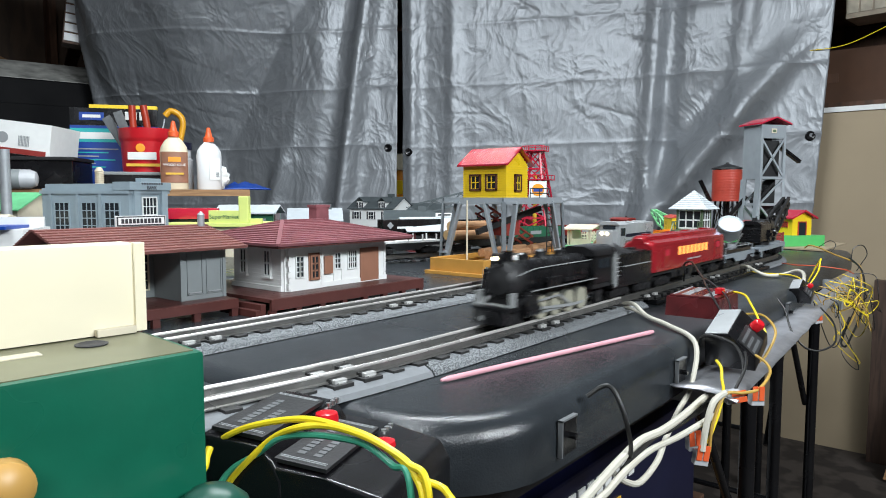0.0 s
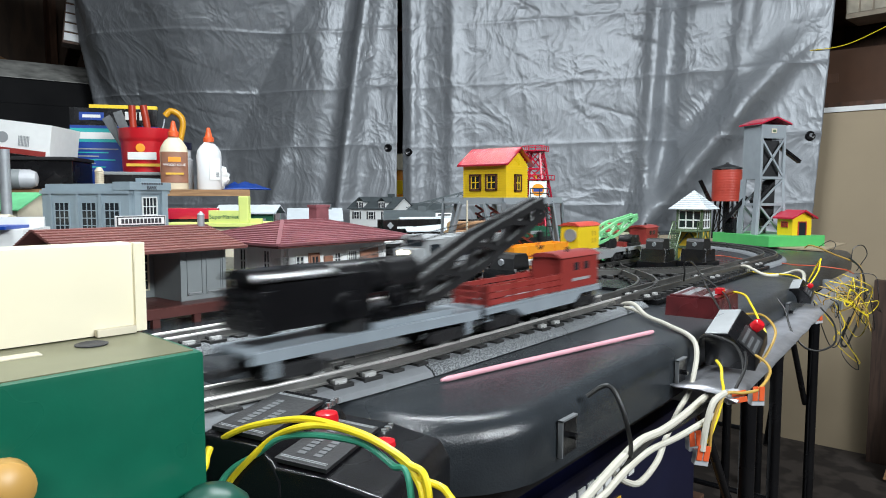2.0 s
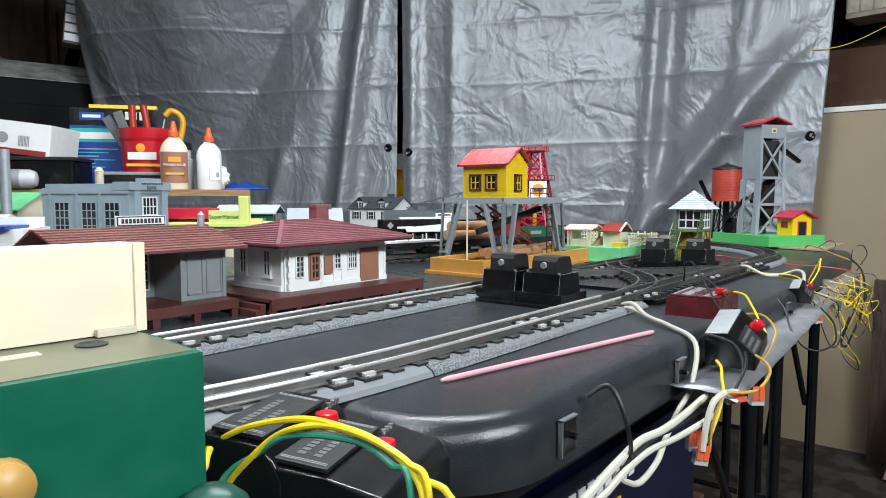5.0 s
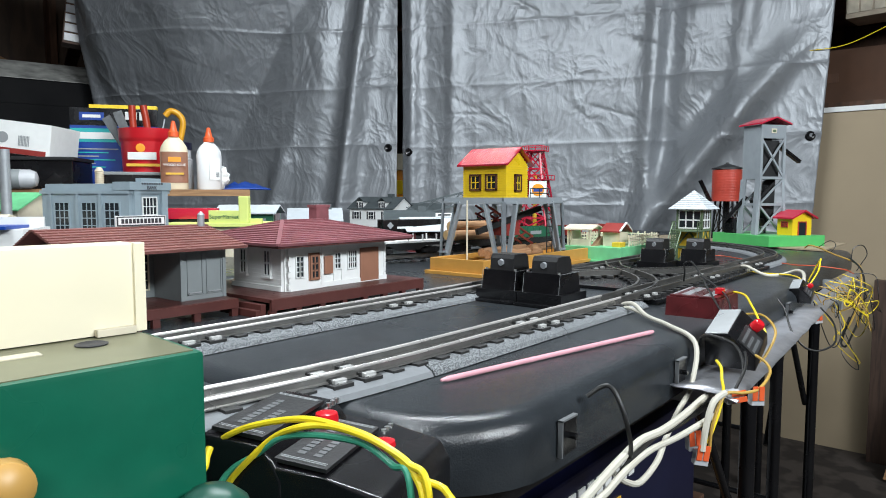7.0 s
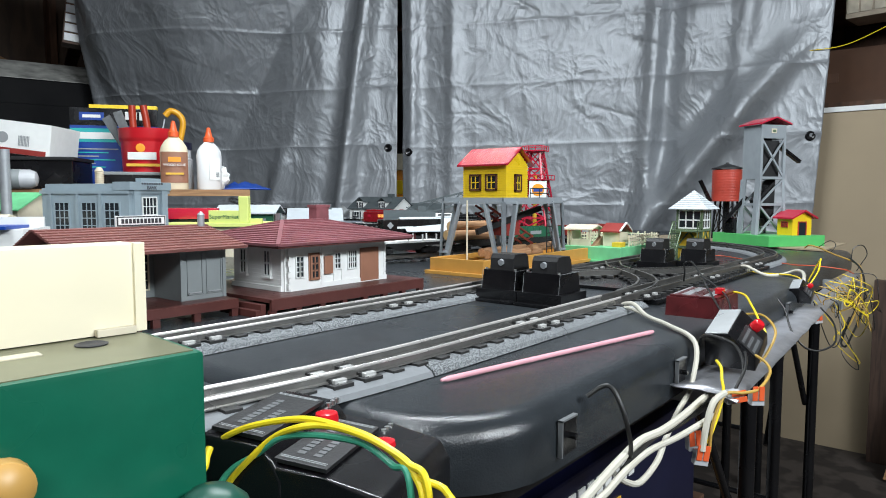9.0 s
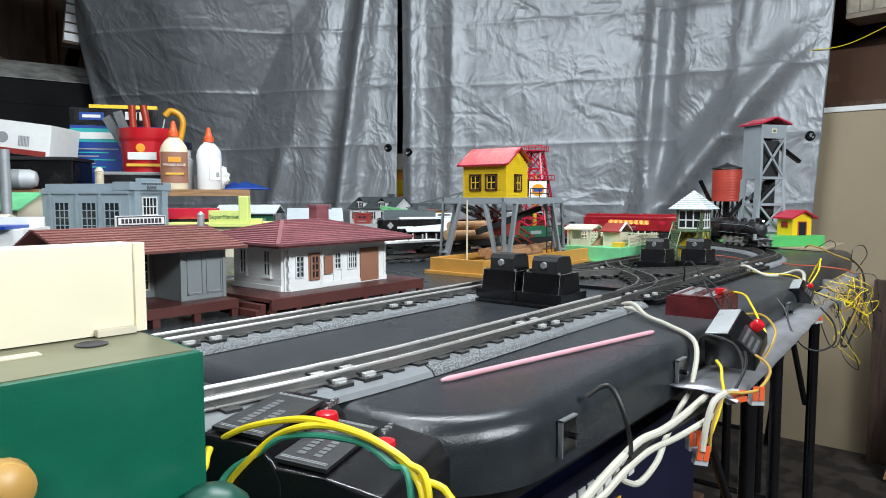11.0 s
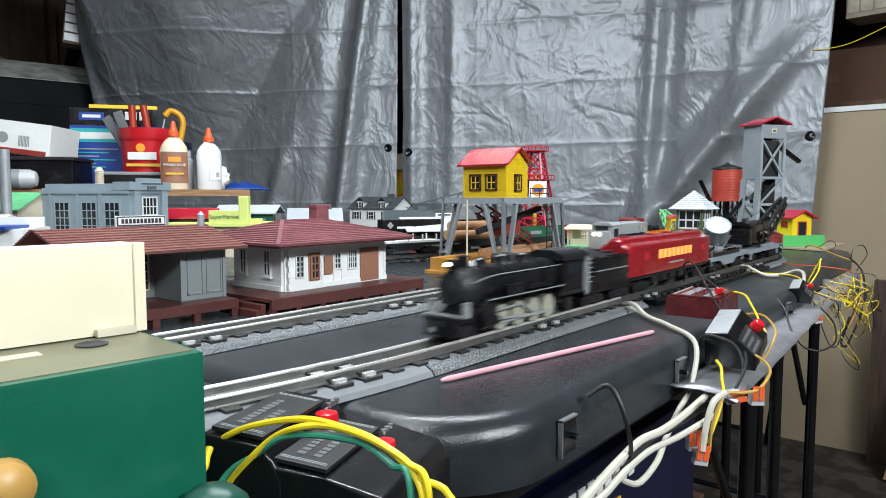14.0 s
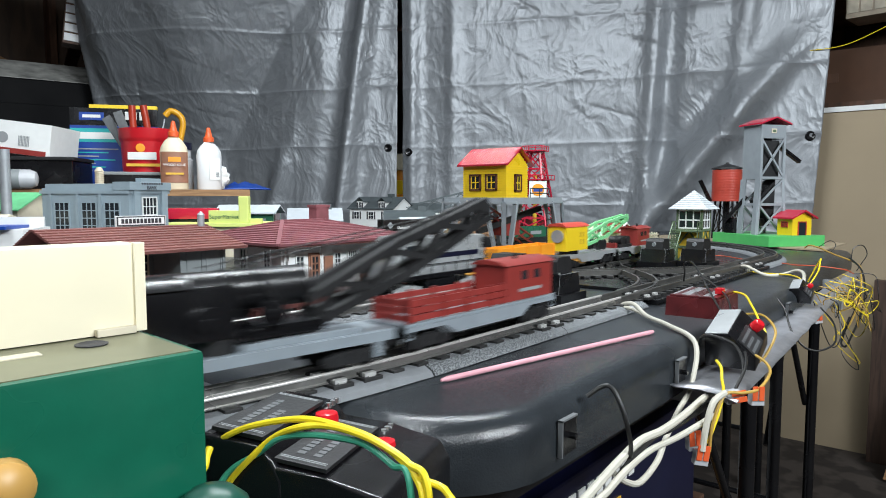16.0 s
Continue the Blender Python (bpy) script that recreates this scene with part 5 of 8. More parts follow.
def freight_station():
    t = thing("toy_freight_station", pose(0, 0, T), "grey toy freight station with brown shingled roof and platform", "model station")
    platform(t, 0.16, 0.660, 0.446, 0.84, 0.020, skirt=0.0065, gap=0.052)
    f = 0.0202
    w = B(0.290, 0.742, f, 0.391, 0.79, 0.083)
    box(w, 0.391, 0.685, f, 0.446, 0.79, 0.083)
    wall = part("wall", w, M["wall_grey"], t)
    for x in (0.3985, 0.4220):
        pan = bmesh.new()
        for a in ((0, 0, 0.019, 0.001), (0, 0.047, 0.019, 0.048), (0, 0, 0.001, 0.048), (0.018, 0, 0.019, 0.048)):
            box(pan, x + a[0], 0.6838, f + 0.006 + a[1], x + a[2], 0.6852, f + 0.006 + a[3])
        part("door_panel", pan, M["wall_grey"], wall)
    for x in (0.3905, 0.4425):
        part("corner_post", B(x, 0.6836, f, x + 0.004, 0.686, 0.083), M["wall_grey"], wall)
    part("sill_strip", B(0.4005, 0.6834, f + 0.0075, 0.4155, 0.6850, f + 0.0087), M["ink_grey"], wall)
    part("sill_strip", B(0.4240, 0.6834, f + 0.0075, 0.4390, 0.6850, f + 0.0087), M["ink_grey"], wall)
    grid_window(wall, pose(0.372, 0.7414, f + 0.010), 0.022, 0.040, 2, 4, "bone")
    grid_window(wall, pose(0.330, 0.7414, f + 0.010), 0.022, 0.040, 2, 4, "bone")
    e0, e1, r = 0.6625, 0.810, 0.75
    shingle_roof(t, [(0.268, e0, 0.0775), (0.462, e0, 0.0775), (0.462, r, 0.101), (0.268, r, 0.101)], M["roof_br"], 11, name="roof_slope")
    shingle_roof(t, [(0.462, e1, 0.0775), (0.268, e1, 0.0775), (0.268, r, 0.101), (0.462, r, 0.101)], M["roof_br"], 11, name="roof_slope")
    gb = bmesh.new()
    prism(gb, [(0.70, 0.083), (0.79, 0.083), (0.75, 0.0965)], 0.302, 0.444, axis="x")
    part("gable", gb, M["wall_grey"], t)
    # vertical joints between the shingles
    jt = bmesh.new()
    for i in range(10):
        for k in range(14):
            x = 0.270 + k * 0.0172 + (0.0086 if i % 2 else 0)
            if x > 0.460:
                continue
            a = (i + 0.1) / 11
            b = (i + 0.95) / 11
            beam(jt, (x, e0 + (r - e0) * a, 0.0775 + 0.0235 * a + 0.0016), (x, e0 + (r - e0) * b, 0.0775 + 0.0235 * b + 0.0011), 0.0006, 0.0004)
    tagged(part("shingle_joints", jt, M["joint"], t), kind="stuff")
    ch = C((0.452, 0.742, 0.094), (0.452, 0.742, 0.113), 0.0042, seg=14)
    cyl(ch, (0.452, 0.742, 0.113), (0.452, 0.742, 0.117), 0.0046, 0.0008, seg=14)
    part("stove_pipe", ch, M["steel"], t, "grey metal stove pipe", smooth=True)
    sg = part("name_board", B(0.352, 0.747, 0.1015, 0.410, 0.7495, 0.1135, bev=0.0004), M["white"], t, "white station name board with black border")
    fr = bmesh.new()
    box(fr, 0.353, 0.7462, 0.1022, 0.409, 0.7470, 0.1128)
    part("board_face", fr, M["ink"], sg)
    part("board_inner", B(0.3545, 0.7455, 0.1035, 0.4075, 0.7462, 0.1115), M["white"], sg)
    for k in range(11):
        part("name_bar", B(0.3575 + k * 0.0043, 0.7449, 0.1050, 0.3605 + k * 0.0043, 0.7456, 0.1100), M["ink"], sg)
    return t


def bank():
    a = math.degrees(math.atan2(0.40, 0.917))
    # local x runs along the long front, local -y looks out of it
    t = thing("toy_bank", Matrix.Translation((0.586, 1.192, T)) @ Matrix.Rotation(math.atan2(0.917, -0.40), 4, "Z"), "blue-grey plastic toy bank building with tall windows", "model building")
    # long face lies along +x at y = 0; the body is on the -y side
    b = B(0, -0.105, 0, 0.190, 0, 0.150)
    box(b, -0.003, -0.108, 0.140, 0.193, 0.003, 0.146)
    box(b, 0.004, -0.101, 0.148, 0.186, -0.004, 0.158)
    wall = part("wall", b, M["blue_grey"], t)
    fr = bmesh.new()
    box(fr, -0.006, -0.098, 0.0, 0.001, -0.082, 0.150)
    box(fr, -0.006, -0.024, 0.0, 0.001, -0.008, 0.150)
    box(fr, -0.007, -0.108, 0.146, 0.030, 0.004, 0.161, bev=0.001)
    box(fr, -0.006, -0.080, 0.160, 0.006, -0.026, 0.168, bev=0.001)
    part("portico", fr, M["blue_grey"], wall)
    for x in (0.035, 0.085, 0.145):
        grid_window(wall, Matrix.Translation((x, 0.0006, 0.055)) @ Matrix.Rotation(math.pi, 4, "Z"), 0.030, 0.068, 3, 5, "blue_grey", bar=0.0016)
        part("pilaster", B(x + 0.022, 0, 0, x + 0.028, 0.003, 0.140), M["blue_grey"], wall)
    grid_window(wall, Matrix.Translation((-0.0006, -0.053, 0.070)) @ Matrix.Rotation(radians(-90), 4, "Z"), 0.036, 0.062, 4, 4, "white", bar=0.0016)
    writing("BANK", 0.010, M["ink"], wall, Matrix.Translation((-0.0072, -0.053, 0.1505)) @ pose(0, 0, 0, 90, 0, -90))
    for k in range(9):
        part("name_bar", B(-0.0074, -0.083 + k * 0.0066, 0.1565, -0.0068, -0.079 + k * 0.0066, 0.1600), M["ink"], wall)
    return t


def clapboard(parent, x0, y0, x1, y1, z0, z1, material, pitch=0.004, name="wall"):
    """A box whose sides are lapped boards."""
    ob = part(name, B(x0, y0, z0, x1, y1, z1), material, parent)
    n = int((z1 - z0) / pitch)
    e = 0.0008
    first = part("board", B(x0 - e, y0 - e, z0, x1 + e, y1 + e, z0 + pitch * 0.62), material, ob)
    for i in range(1, n):
        share("board", first.data, ob, Matrix.Translation((0, 0, i * pitch)))
    return ob


def ribbed_roof(parent, x0, x1, y0, y1, z0, z1, material, ribs=24, along="y", name="roof"):
    """A gable roof with its ridge along y (or x) and raised ribs down the slope."""
    bm = bmesh.new()
    mid = (x0 + x1) / 2 if along == "y" else (y0 + y1) / 2
    if along == "y":
        prism(bm, [(x0, z0), (mid, z1), (x1, z0), (x1, z0 - 0.0022), (mid, z1 - 0.0026), (x0, z0 - 0.0022)], y0, y1)
        for i in range(ribs):
            y = y0 + (y1 - y0) * (i + 0.5) / ribs
            for x in (x0, x1):
                cyl(bm, (x, y, z0), (mid, y, z1), (y1 - y0) / ribs * 0.36, seg=10)
    else:
        prism(bm, [(y0, z0), (mid, z1), (y1, z0), (y1, z0 - 0.0022), (mid, z1 - 0.0026), (y0, z0 - 0.0022)], x0, x1, axis="x")
        for i in range(ribs):
            x = x0 + (x1 - x0) * (i + 0.5) / ribs
            for y in (y0, y1):
                beam(bm, (x, y, z0 + 0.0006), (x, mid, z1 + 0.0006), (x1 - x0) / ribs * 0.5, 0.0012)
    return part(name, bm, material, parent, smooth=True)


def log_loader():
    t = thing("log_loader", pose(0, 0, T), "yellow cabin with red roof on tall grey trestle legs", "model log loader")
    tray = bmesh.new()
    box(tray, 0.905, 0.645, 0.0, 1.320, 0.775, 0.006, bev=0.001)
    for a in ((0.912, 0.652, 0.918, 0.768), (1.307, 0.652, 1.313, 0.768), (0.918, 0.652, 1.307, 0.658), (0.918, 0.762, 1.307, 0.768)):
        box(tray, a[0], a[1], 0.006, a[2], a[3], 0.028, bev=0.0008)
    box(tray, 1.00, 0.69, 0.006, 1.20, 0.73, 0.020)
    part("tray", tray, M["tan"], t, "tan plastic tray")
    X0, X1, Y0, Y1, H = 0.985, 1.190, 0.662, 0.797, 0.132
    deck = B(X0, Y0, H - 0.0025, X1, Y1, H, bev=0.0006)
    for a in ((X0 - 0.001, Y0 - 0.001, X1 + 0.001, Y0 + 0.002), (X0 - 0.001, Y1 - 0.002, X1 + 0.001, Y1 + 0.001), (X0 - 0.001, Y0, X0 + 0.002, Y1), (X1 - 0.002, Y0, X1 + 0.001, Y1)):
        box(deck, a[0], a[1], H - 0.011, a[2], a[3], H + 0.001)
    part("deck", deck, M["grey_tower"], t, "grey plastic deck")
    for x, y, sx, sy in ((X0, Y0, 1, 1), (X0, Y1, 1, -1), (X1, Y0, -1, 1), (X1, Y1, -1, -1)):
        lg = bmesh.new()
        for dx, dy in ((sx, 0), (0, sy)):
            a0, a1 = Vector((x, y, H - 0.008)), Vector((x - 0.004 * sx, y - 0.004 * sy, 0.006))
            b0, b1 = Vector((x + 0.040 * dx, y + 0.040 * dy, H - 0.008)), Vector((x + 0.010 * dx - 0.003 * sx, y + 0.010 * dy - 0.003 * sy, 0.006))
            beam(lg, a0, a1, 0.008, 0.005)
            beam(lg, b0, b1, 0.008, 0.005)
            beam(lg, a0 + (b0 - a0) * 0.02, b0, 0.006, 0.004)
            for k in (0.78,):
                beam(lg, a0.lerp(a1, k), b0.lerp(b1, k), 0.012, 0.003)
        box(lg, x - 0.004 * sx - 0.006, y - 0.004 * sy - 0.006, 0.0055, x - 0.004 * sx + 0.010 * sx + 0.004, y - 0.004 * sy + 0.010 * sy + 0.004, 0.010)
        part("leg", lg, M["grey_tower"], t, "tapering grey trestle leg")
    # cabin
    hx0, hx1, hy0, hy1, hz0, hz1 = 0.995, 1.064, 0.664, 0.757, H + 0.001, H + 0.060
    cab = clapboard(t, hx0, hy0, hx1, hy1, hz0, hz1, M["yellow"], 0.0042, "cabin")
    g = bmesh.new()
    mid = (hx0 + hx1) / 2
    prism(g, [(hx0, hz1), (hx1, hz1), (mid, hz1 + 0.026)], hy0, hy1)
    for i in range(6):
        k = i / 6
        box(g, hx0 + (mid - hx0) * k + 0.001, hy0 - 0.0008, hz1 + 0.026 * k, hx1 - (hx1 - mid) * k - 0.001, hy0 + 0.001, hz1 + 0.026 * k + 0.0026)
    part("gable", g, M["yellow"], cab)
    ribbed_roof(cab, hx0 - 0.010, hx1 + 0.010, hy0 - 0.010, hy1 + 0.008, hz1 - 0.001, hz1 + 0.030, M["red_gloss"], 30)
    for y in (0.729, 0.694):
        grid_window(cab, pose(hx0 - 0.0012, y, hz0 + 0.016, 0, 0, -90), 0.017, 0.022, 2, 2, "yellow", bar=0.0018)
        fr = bmesh.new()
        for a in ((-0.0125, -0.0095), (0.0095, 0.0125)):
            box(fr, hx0 - 0.0042, y + a[0], hz0 + 0.0125, hx0 - 0.0006, y + a[1], hz0 + 0.0415)
        for z in (0.0125, 0.0390):
            box(fr, hx0 - 0.0042, y - 0.0125, hz0 + z, hx0 - 0.0006, y + 0.0125, hz0 + z + 0.0028)
        part("window_surround", fr, M["brown"], cab, "dark brown window surround")
    xw = 1.030
    grid_window(cab, pose(xw, hy0 - 0.0012, hz0 + 0.014), 0.014, 0.024, 2, 2, "yellow", bar=0.0018)
    fr = bmesh.new()
    for a in ((-0.0110, -0.0080), (0.0080, 0.0110)):
        box(fr, xw + a[0], hy0 - 0.0042, hz0 + 0.0105, xw + a[1], hy0 - 0.0006, hz0 + 0.0410)
    for z in (0.0105, 0.0385):
        box(fr, xw - 0.011, hy0 - 0.0042, hz0 + z, xw + 0.011, hy0 - 0.0006, hz0 + z + 0.0028)
    part("window_surround", fr, M["brown"], cab, "dark brown window surround")
    # ladder, railing and hoist under the deck
    ld = ladder_bars(bmesh.new(), 1.14, 0.66, 0.008, H - 0.01, w=0.020, n=9, r=0.0011)
    part("ladder", ld, M["black_dull"], t, "black ladder")
    rl = bmesh.new()
    for x in (1.082, 1.115, 1.15):
        cyl(rl, (x, 0.668, H), (x, 0.668, H + 0.018), 0.0009, seg=6)
    for z in (0.009, 0.018):
        cyl(rl, (1.082, 0.668, H + z), (1.15, 0.668, H + z), 0.0009, seg=6)
    part("railing", rl, M["black_dull"], t)
    hoist = bmesh.new()
    beam(hoist, (1.00, 0.73, 0.070), (1.17, 0.70, 0.112), 0.008, 0.010)
    part("hoist_arm", hoist, M["black_dull"], t)
    lattice = bmesh.new()
    for y in (0.722, 0.748):
        for dz in (0.0, 0.014):
            beam(lattice, (1.02, y, 0.104 + dz), (1.18, y, 0.040 + dz), 0.0035)
        for k in range(7):
            x = 1.025 + k * 0.022
            z = 0.102 - k * 0.0088
            beam(lattice, (x, y, z), (x + 0.020, y, z + 0.006), 0.0025)
    box(lattice, 1.08, 0.718, 0.060, 1.125, 0.752, 0.092, bev=0.002)
    part("hoist_lattice", lattice, M["red_dull"], t, "dull red lattice arm under the deck")
    part("chain_rod", C((0.962, 0.724, 0.006), (0.962, 0.724, H - 0.004), 0.0016, seg=8), M["bone"], t, "pale rod")
    logs = ((0.99, 0.70, 0.031), (1.00, 0.72, 0.033), (1.10, 0.68, 0.036))
    for k, (x, y, z) in enumerate(logs):
        lg = thing("toy_log", pose(x, y, T + z, 0, 0, -8 + 9 * k), "short round wooden toy log", "log", "loader logs")
        part("bark", C((0, 0, 0), (0.15, 0, 0), 0.008, seg=12), M["log"], lg, smooth=True)
    return t


def motor_box(x, y, rz=0, s=1.0):
    t = thing("switch_motor_box", pose(x, y, T, 0, 0, rz), "black plastic switch motor housing with bright corner edges", "switch motor", "switch motors")
    m = Matrix.Scale(s, 4)
    b = B(-0.004, -0.037, 0.0003, 0.078, 0.037, 0.018, bev=0.001)
    base = part("base", b, M["black"], t)
    part("flange", B(-0.016, -0.0355, 0.0003, 0.086, 0.0362, 0.0045, bev=0.0008), M["black"], t, "thin black mounting flange")
    mid = prism(bmesh.new(), [(0.002, 0.018), (0.070, 0.018), (0.064, 0.044), (0.008, 0.044)], -0.030, 0.030)
    part("housing", mid, M["black"], t)
    cap = bmesh.new()
    prism(cap, [(0.012, 0.044), (0.060, 0.044), (0.058, 0.060), (0.052, 0.066), (0.018, 0.066), (0.014, 0.060)], -0.021, 0.021)
    part("cap", cap, M["black_dull"], t)
    part("bolt", C((0.0135, 0, 0.055), (0.0085, 0, 0.0545), 0.0048, seg=6), M["steel"], t, "grey hexagonal bolt")
    # thin pale bars along three edges of the housing
    ed = bmesh.new()
    beam(ed, (0.0015, -0.0303, 0.018), (0.0055, -0.0303, 0.044), 0.0004)
    part("pale_edge", ed, M["ink_grey"], t, "pale corner edge")
    ed = bmesh.new()
    beam(ed, (0.0015, 0.0303, 0.018), (0.0055, 0.0303, 0.044), 0.0004)
    part("pale_edge", ed, M["ink_grey"], t, "pale corner edge")
    ed = bmesh.new()
    beam(ed, (0.0055, -0.0303, 0.0442), (0.066, -0.0303, 0.0442), 0.0004)
    part("pale_edge", ed, M["ink_grey"], t, "pale corner edge")
    for y1 in (-0.026, 0.026):
        part("screw", C((0.010, y1, 0.044), (0.010, y1, 0.0465), 0.0024, seg=10), M["chrome"], t, "bright screw", smooth=True)
    return t


def stockyard():
    t = thing("toy_stockyard", pose(0, 0, T), "mint green stockyard platform with white fence and shed", "model stockyard")
    part("base", B(1.285, 0.580, 0.0005, 1.50, 0.715, 0.031, bev=0.0012), M["mint"], t, "mint green base")
    part("base_lip", B(1.280, 0.576, 0.0004, 1.504, 0.719, 0.004, bev=0.0008), M["mint"], t)
    for x in (1.300, 1.345):
        for y in (0.655, 0.705):
            part("shed_post", B(x, y, 0.031, x + 0.004, y + 0.004, 0.066), M["bone"], t)
    part("shed_wall", B(1.304, 0.700, 0.031, 1.345, 0.7045, 0.062), M["bone"], t, "ivory shed wall")
    part("shed_wall", B(1.300, 0.659, 0.031, 1.303, 0.700, 0.045), M["bone"], t)
    part("loading_ramp", prism(bmesh.new(), [(1.302, 0.031), (1.345, 0.031), (1.338, 0.050)], 0.645, 0.6545), M["tan_dull"], t, "tan loading ramp")
    part("shed_roof", prism(bmesh.new(), [(1.294, 0.064), (1.325, 0.073), (1.356, 0.064), (1.356, 0.0665), (1.325, 0.0755), (1.294, 0.0665)], 0.648, 0.716), M["bone"], t)
    ro = prism(bmesh.new(), [(1.315, 0.060), (1.345, 0.076), (1.375, 0.058), (1.375, 0.061), (1.345, 0.079), (1.315, 0.063)], 0.595, 0.640)
    part("red_roof", ro, M["red_dull"], t, "red roof with white edge")
    part("red_roof_trim", prism(bmesh.new(), [(1.315, 0.063), (1.345, 0.079), (1.375, 0.061), (1.375, 0.063), (1.345, 0.081), (1.315, 0.065)], 0.593, 0.597), M["white"], t)
    hut = B(1.325, 0.600, 0.031, 1.365, 0.638, 0.060)
    part("hut", hut, M["bone"], t)
    part("crate", B(1.300, 0.586, 0.031, 1.322, 0.606, 0.041, bev=0.0008), M["yellow_dk"], t, "yellow crate")
    for (xa, ya, xb, yb) in ((1.335, 0.584, 1.495, 0.584), (1.335, 0.712, 1.495, 0.712), (1.495, 0.584, 1.495, 0.712), (1.40, 0.584, 1.40, 0.712)):
        f = bmesh.new()
        n = 13 if abs(xb - xa) > 0.1 else 8
        for i in range(n + 1):
            k = i / n
            x, y = xa + (xb - xa) * k, ya + (yb - ya) * k
            box(f, x - 0.0013, y - 0.0013, 0.031, x + 0.0013, y + 0.0013, 0.055)
        for z in (0.036, 0.043, 0.050):
            beam(f, (xa, ya, z), (xb, yb, z), 0.0014, 0.0026)
        part("fence_panel", f, M["bone"], t, "ivory slatted fence panel")
    return t


def signal_tower():
    t = thing("signal_tower", pose(1.352, 0.441, T), "yellow and green toy signal tower with white windows and grey roof", "model signal tower")
    w, d = 0.060, 0.060
    part("lower_wall", B(0.003, 0.003, 0, w - 0.003, d - 0.003, 0.068), M["yellow_dk"], t, "yellow lower wall")
    fr = bmesh.new()
    for x in (0, w - 0.005):
        for y in (0, d - 0.005):
            box(fr, x, y, 0, x + 0.005, y + 0.005, 0.112)
    for z in (0.0, 0.032, 0.066):
        box(fr, -0.001, -0.001, z, w + 0.001, 0.003, z + 0.005)
        box(fr, -0.001, d - 0.003, z, w + 0.001, d + 0.001, z + 0.005)
        box(fr, -0.001, 0, z, 0.003, d, z + 0.005)
        box(fr, w - 0.003, 0, z, w + 0.001, d, z + 0.005)
    for z0, z1 in ((0.005, 0.032), (0.037, 0.066)):
        for a, b in ((0.004, w / 2), (w - 0.004, w / 2)):
            beam(fr, (a, 0.0015, z0), (b, 0.0015, z1), 0.003)
            beam(fr, (0.0015, a, z0), (0.0015, b, z1), 0.003)
    part("timber_frame", fr, M["green_frame"], t, "olive green timber framing")
    up = bmesh.new()
    for k in range(4):
        m = Matrix.Translation((w / 2, d / 2, 0)) @ Matrix.Rotation(radians(90 * k), 4, "Z")
        for x in (-0.026, -0.0095, 0.0075, 0.024):
            box(up, x, -0.0292, 0.072, x + 0.0025, -0.0265, 0.107, m=m)
        for z in (0.071, 0.087, 0.1055):
            box(up, -0.026, -0.0290, z, 0.0265, -0.0268, z + 0.0026, m=m)
    part("window_frame", up, M["white"], t, "white window frames")
    for k in range(4):
        m = Matrix.Translation((w / 2, d / 2, 0)) @ Matrix.Rotation(radians(90 * k), 4, "Z")
        part("pane", B(-0.026, -0.0276, 0.073, 0.0265, -0.0272, 0.106, m=m), M["darkwin"], t)
    rf = bmesh.new()
    rows = 9
    c = w / 2
    for i in range(rows):
        a = 0.044 * (1 - i / rows)
        b = 0.044 * (1 - (i + 1) / rows)
        z0, z1 = 0.110 + 0.037 * (i / rows), 0.110 + 0.037 * ((i + 1) / rows)
        lo = [rf.verts.new((c + sx * a, c + sy * a, z0 + 0.0012)) for sx, sy in ((-1, -1), (1, -1), (1, 1), (-1, 1))]
        hi = [rf.verts.new((c + sx * (b + 0.0004), c + sy * (b + 0.0004), z1)) for sx, sy in ((-1, -1), (1, -1), (1, 1), (-1, 1))]
        un = [rf.verts.new((c + sx * a, c + sy * a, z0 - 0.0006)) for sx, sy in ((-1, -1), (1, -1), (1, 1), (-1, 1))]
        for k in range(4):
            rf.faces.new((lo[k], lo[(k + 1) % 4], hi[(k + 1) % 4], hi[k]))
            rf.faces.new((un[k], un[(k + 1) % 4], lo[(k + 1) % 4], lo[k]))
        rf.faces.new(un[::-1])
    part("roof", rf, M["roof_white"], t, "pale grey shingled pyramid roof")
    st = bmesh.new()
    box(st, -0.030, 0.0, 0.066, 0.0, d, 0.069)
    for y in (0.0, d - 0.002):
        for x in (-0.030, -0.016):
            box(st, x, y, 0.0, x + 0.002, y + 0.002, 0.086)
        box(st, -0.030, y, 0.084, 0, y + 0.002, 0.086)
        box(st, -0.030, y, 0.076, 0, y + 0.002, 0.0775)
    for i in range(9):
        box(st, -0.060 + i * 0.0035, d - 0.022, 0.035 + i * 0.0035, -0.055 + i * 0.0035, d - 0.004, 0.0365 + i * 0.0035)
    beam(st, (-0.062, d - 0.004, 0.050), (-0.030, d - 0.004, 0.084), 0.002)
    beam(st, (-0.062, d - 0.022, 0.030), (-0.030, d - 0.022, 0.066), 0.002)
    beam(st, (-0.062, d - 0.013, 0.0), (-0.062, d - 0.013, 0.036), 0.003)
    part("stair", st, M["green_frame"], t, "olive green stair and landing")
    t.scale = (0.86, 0.86, 1.0)
    return t


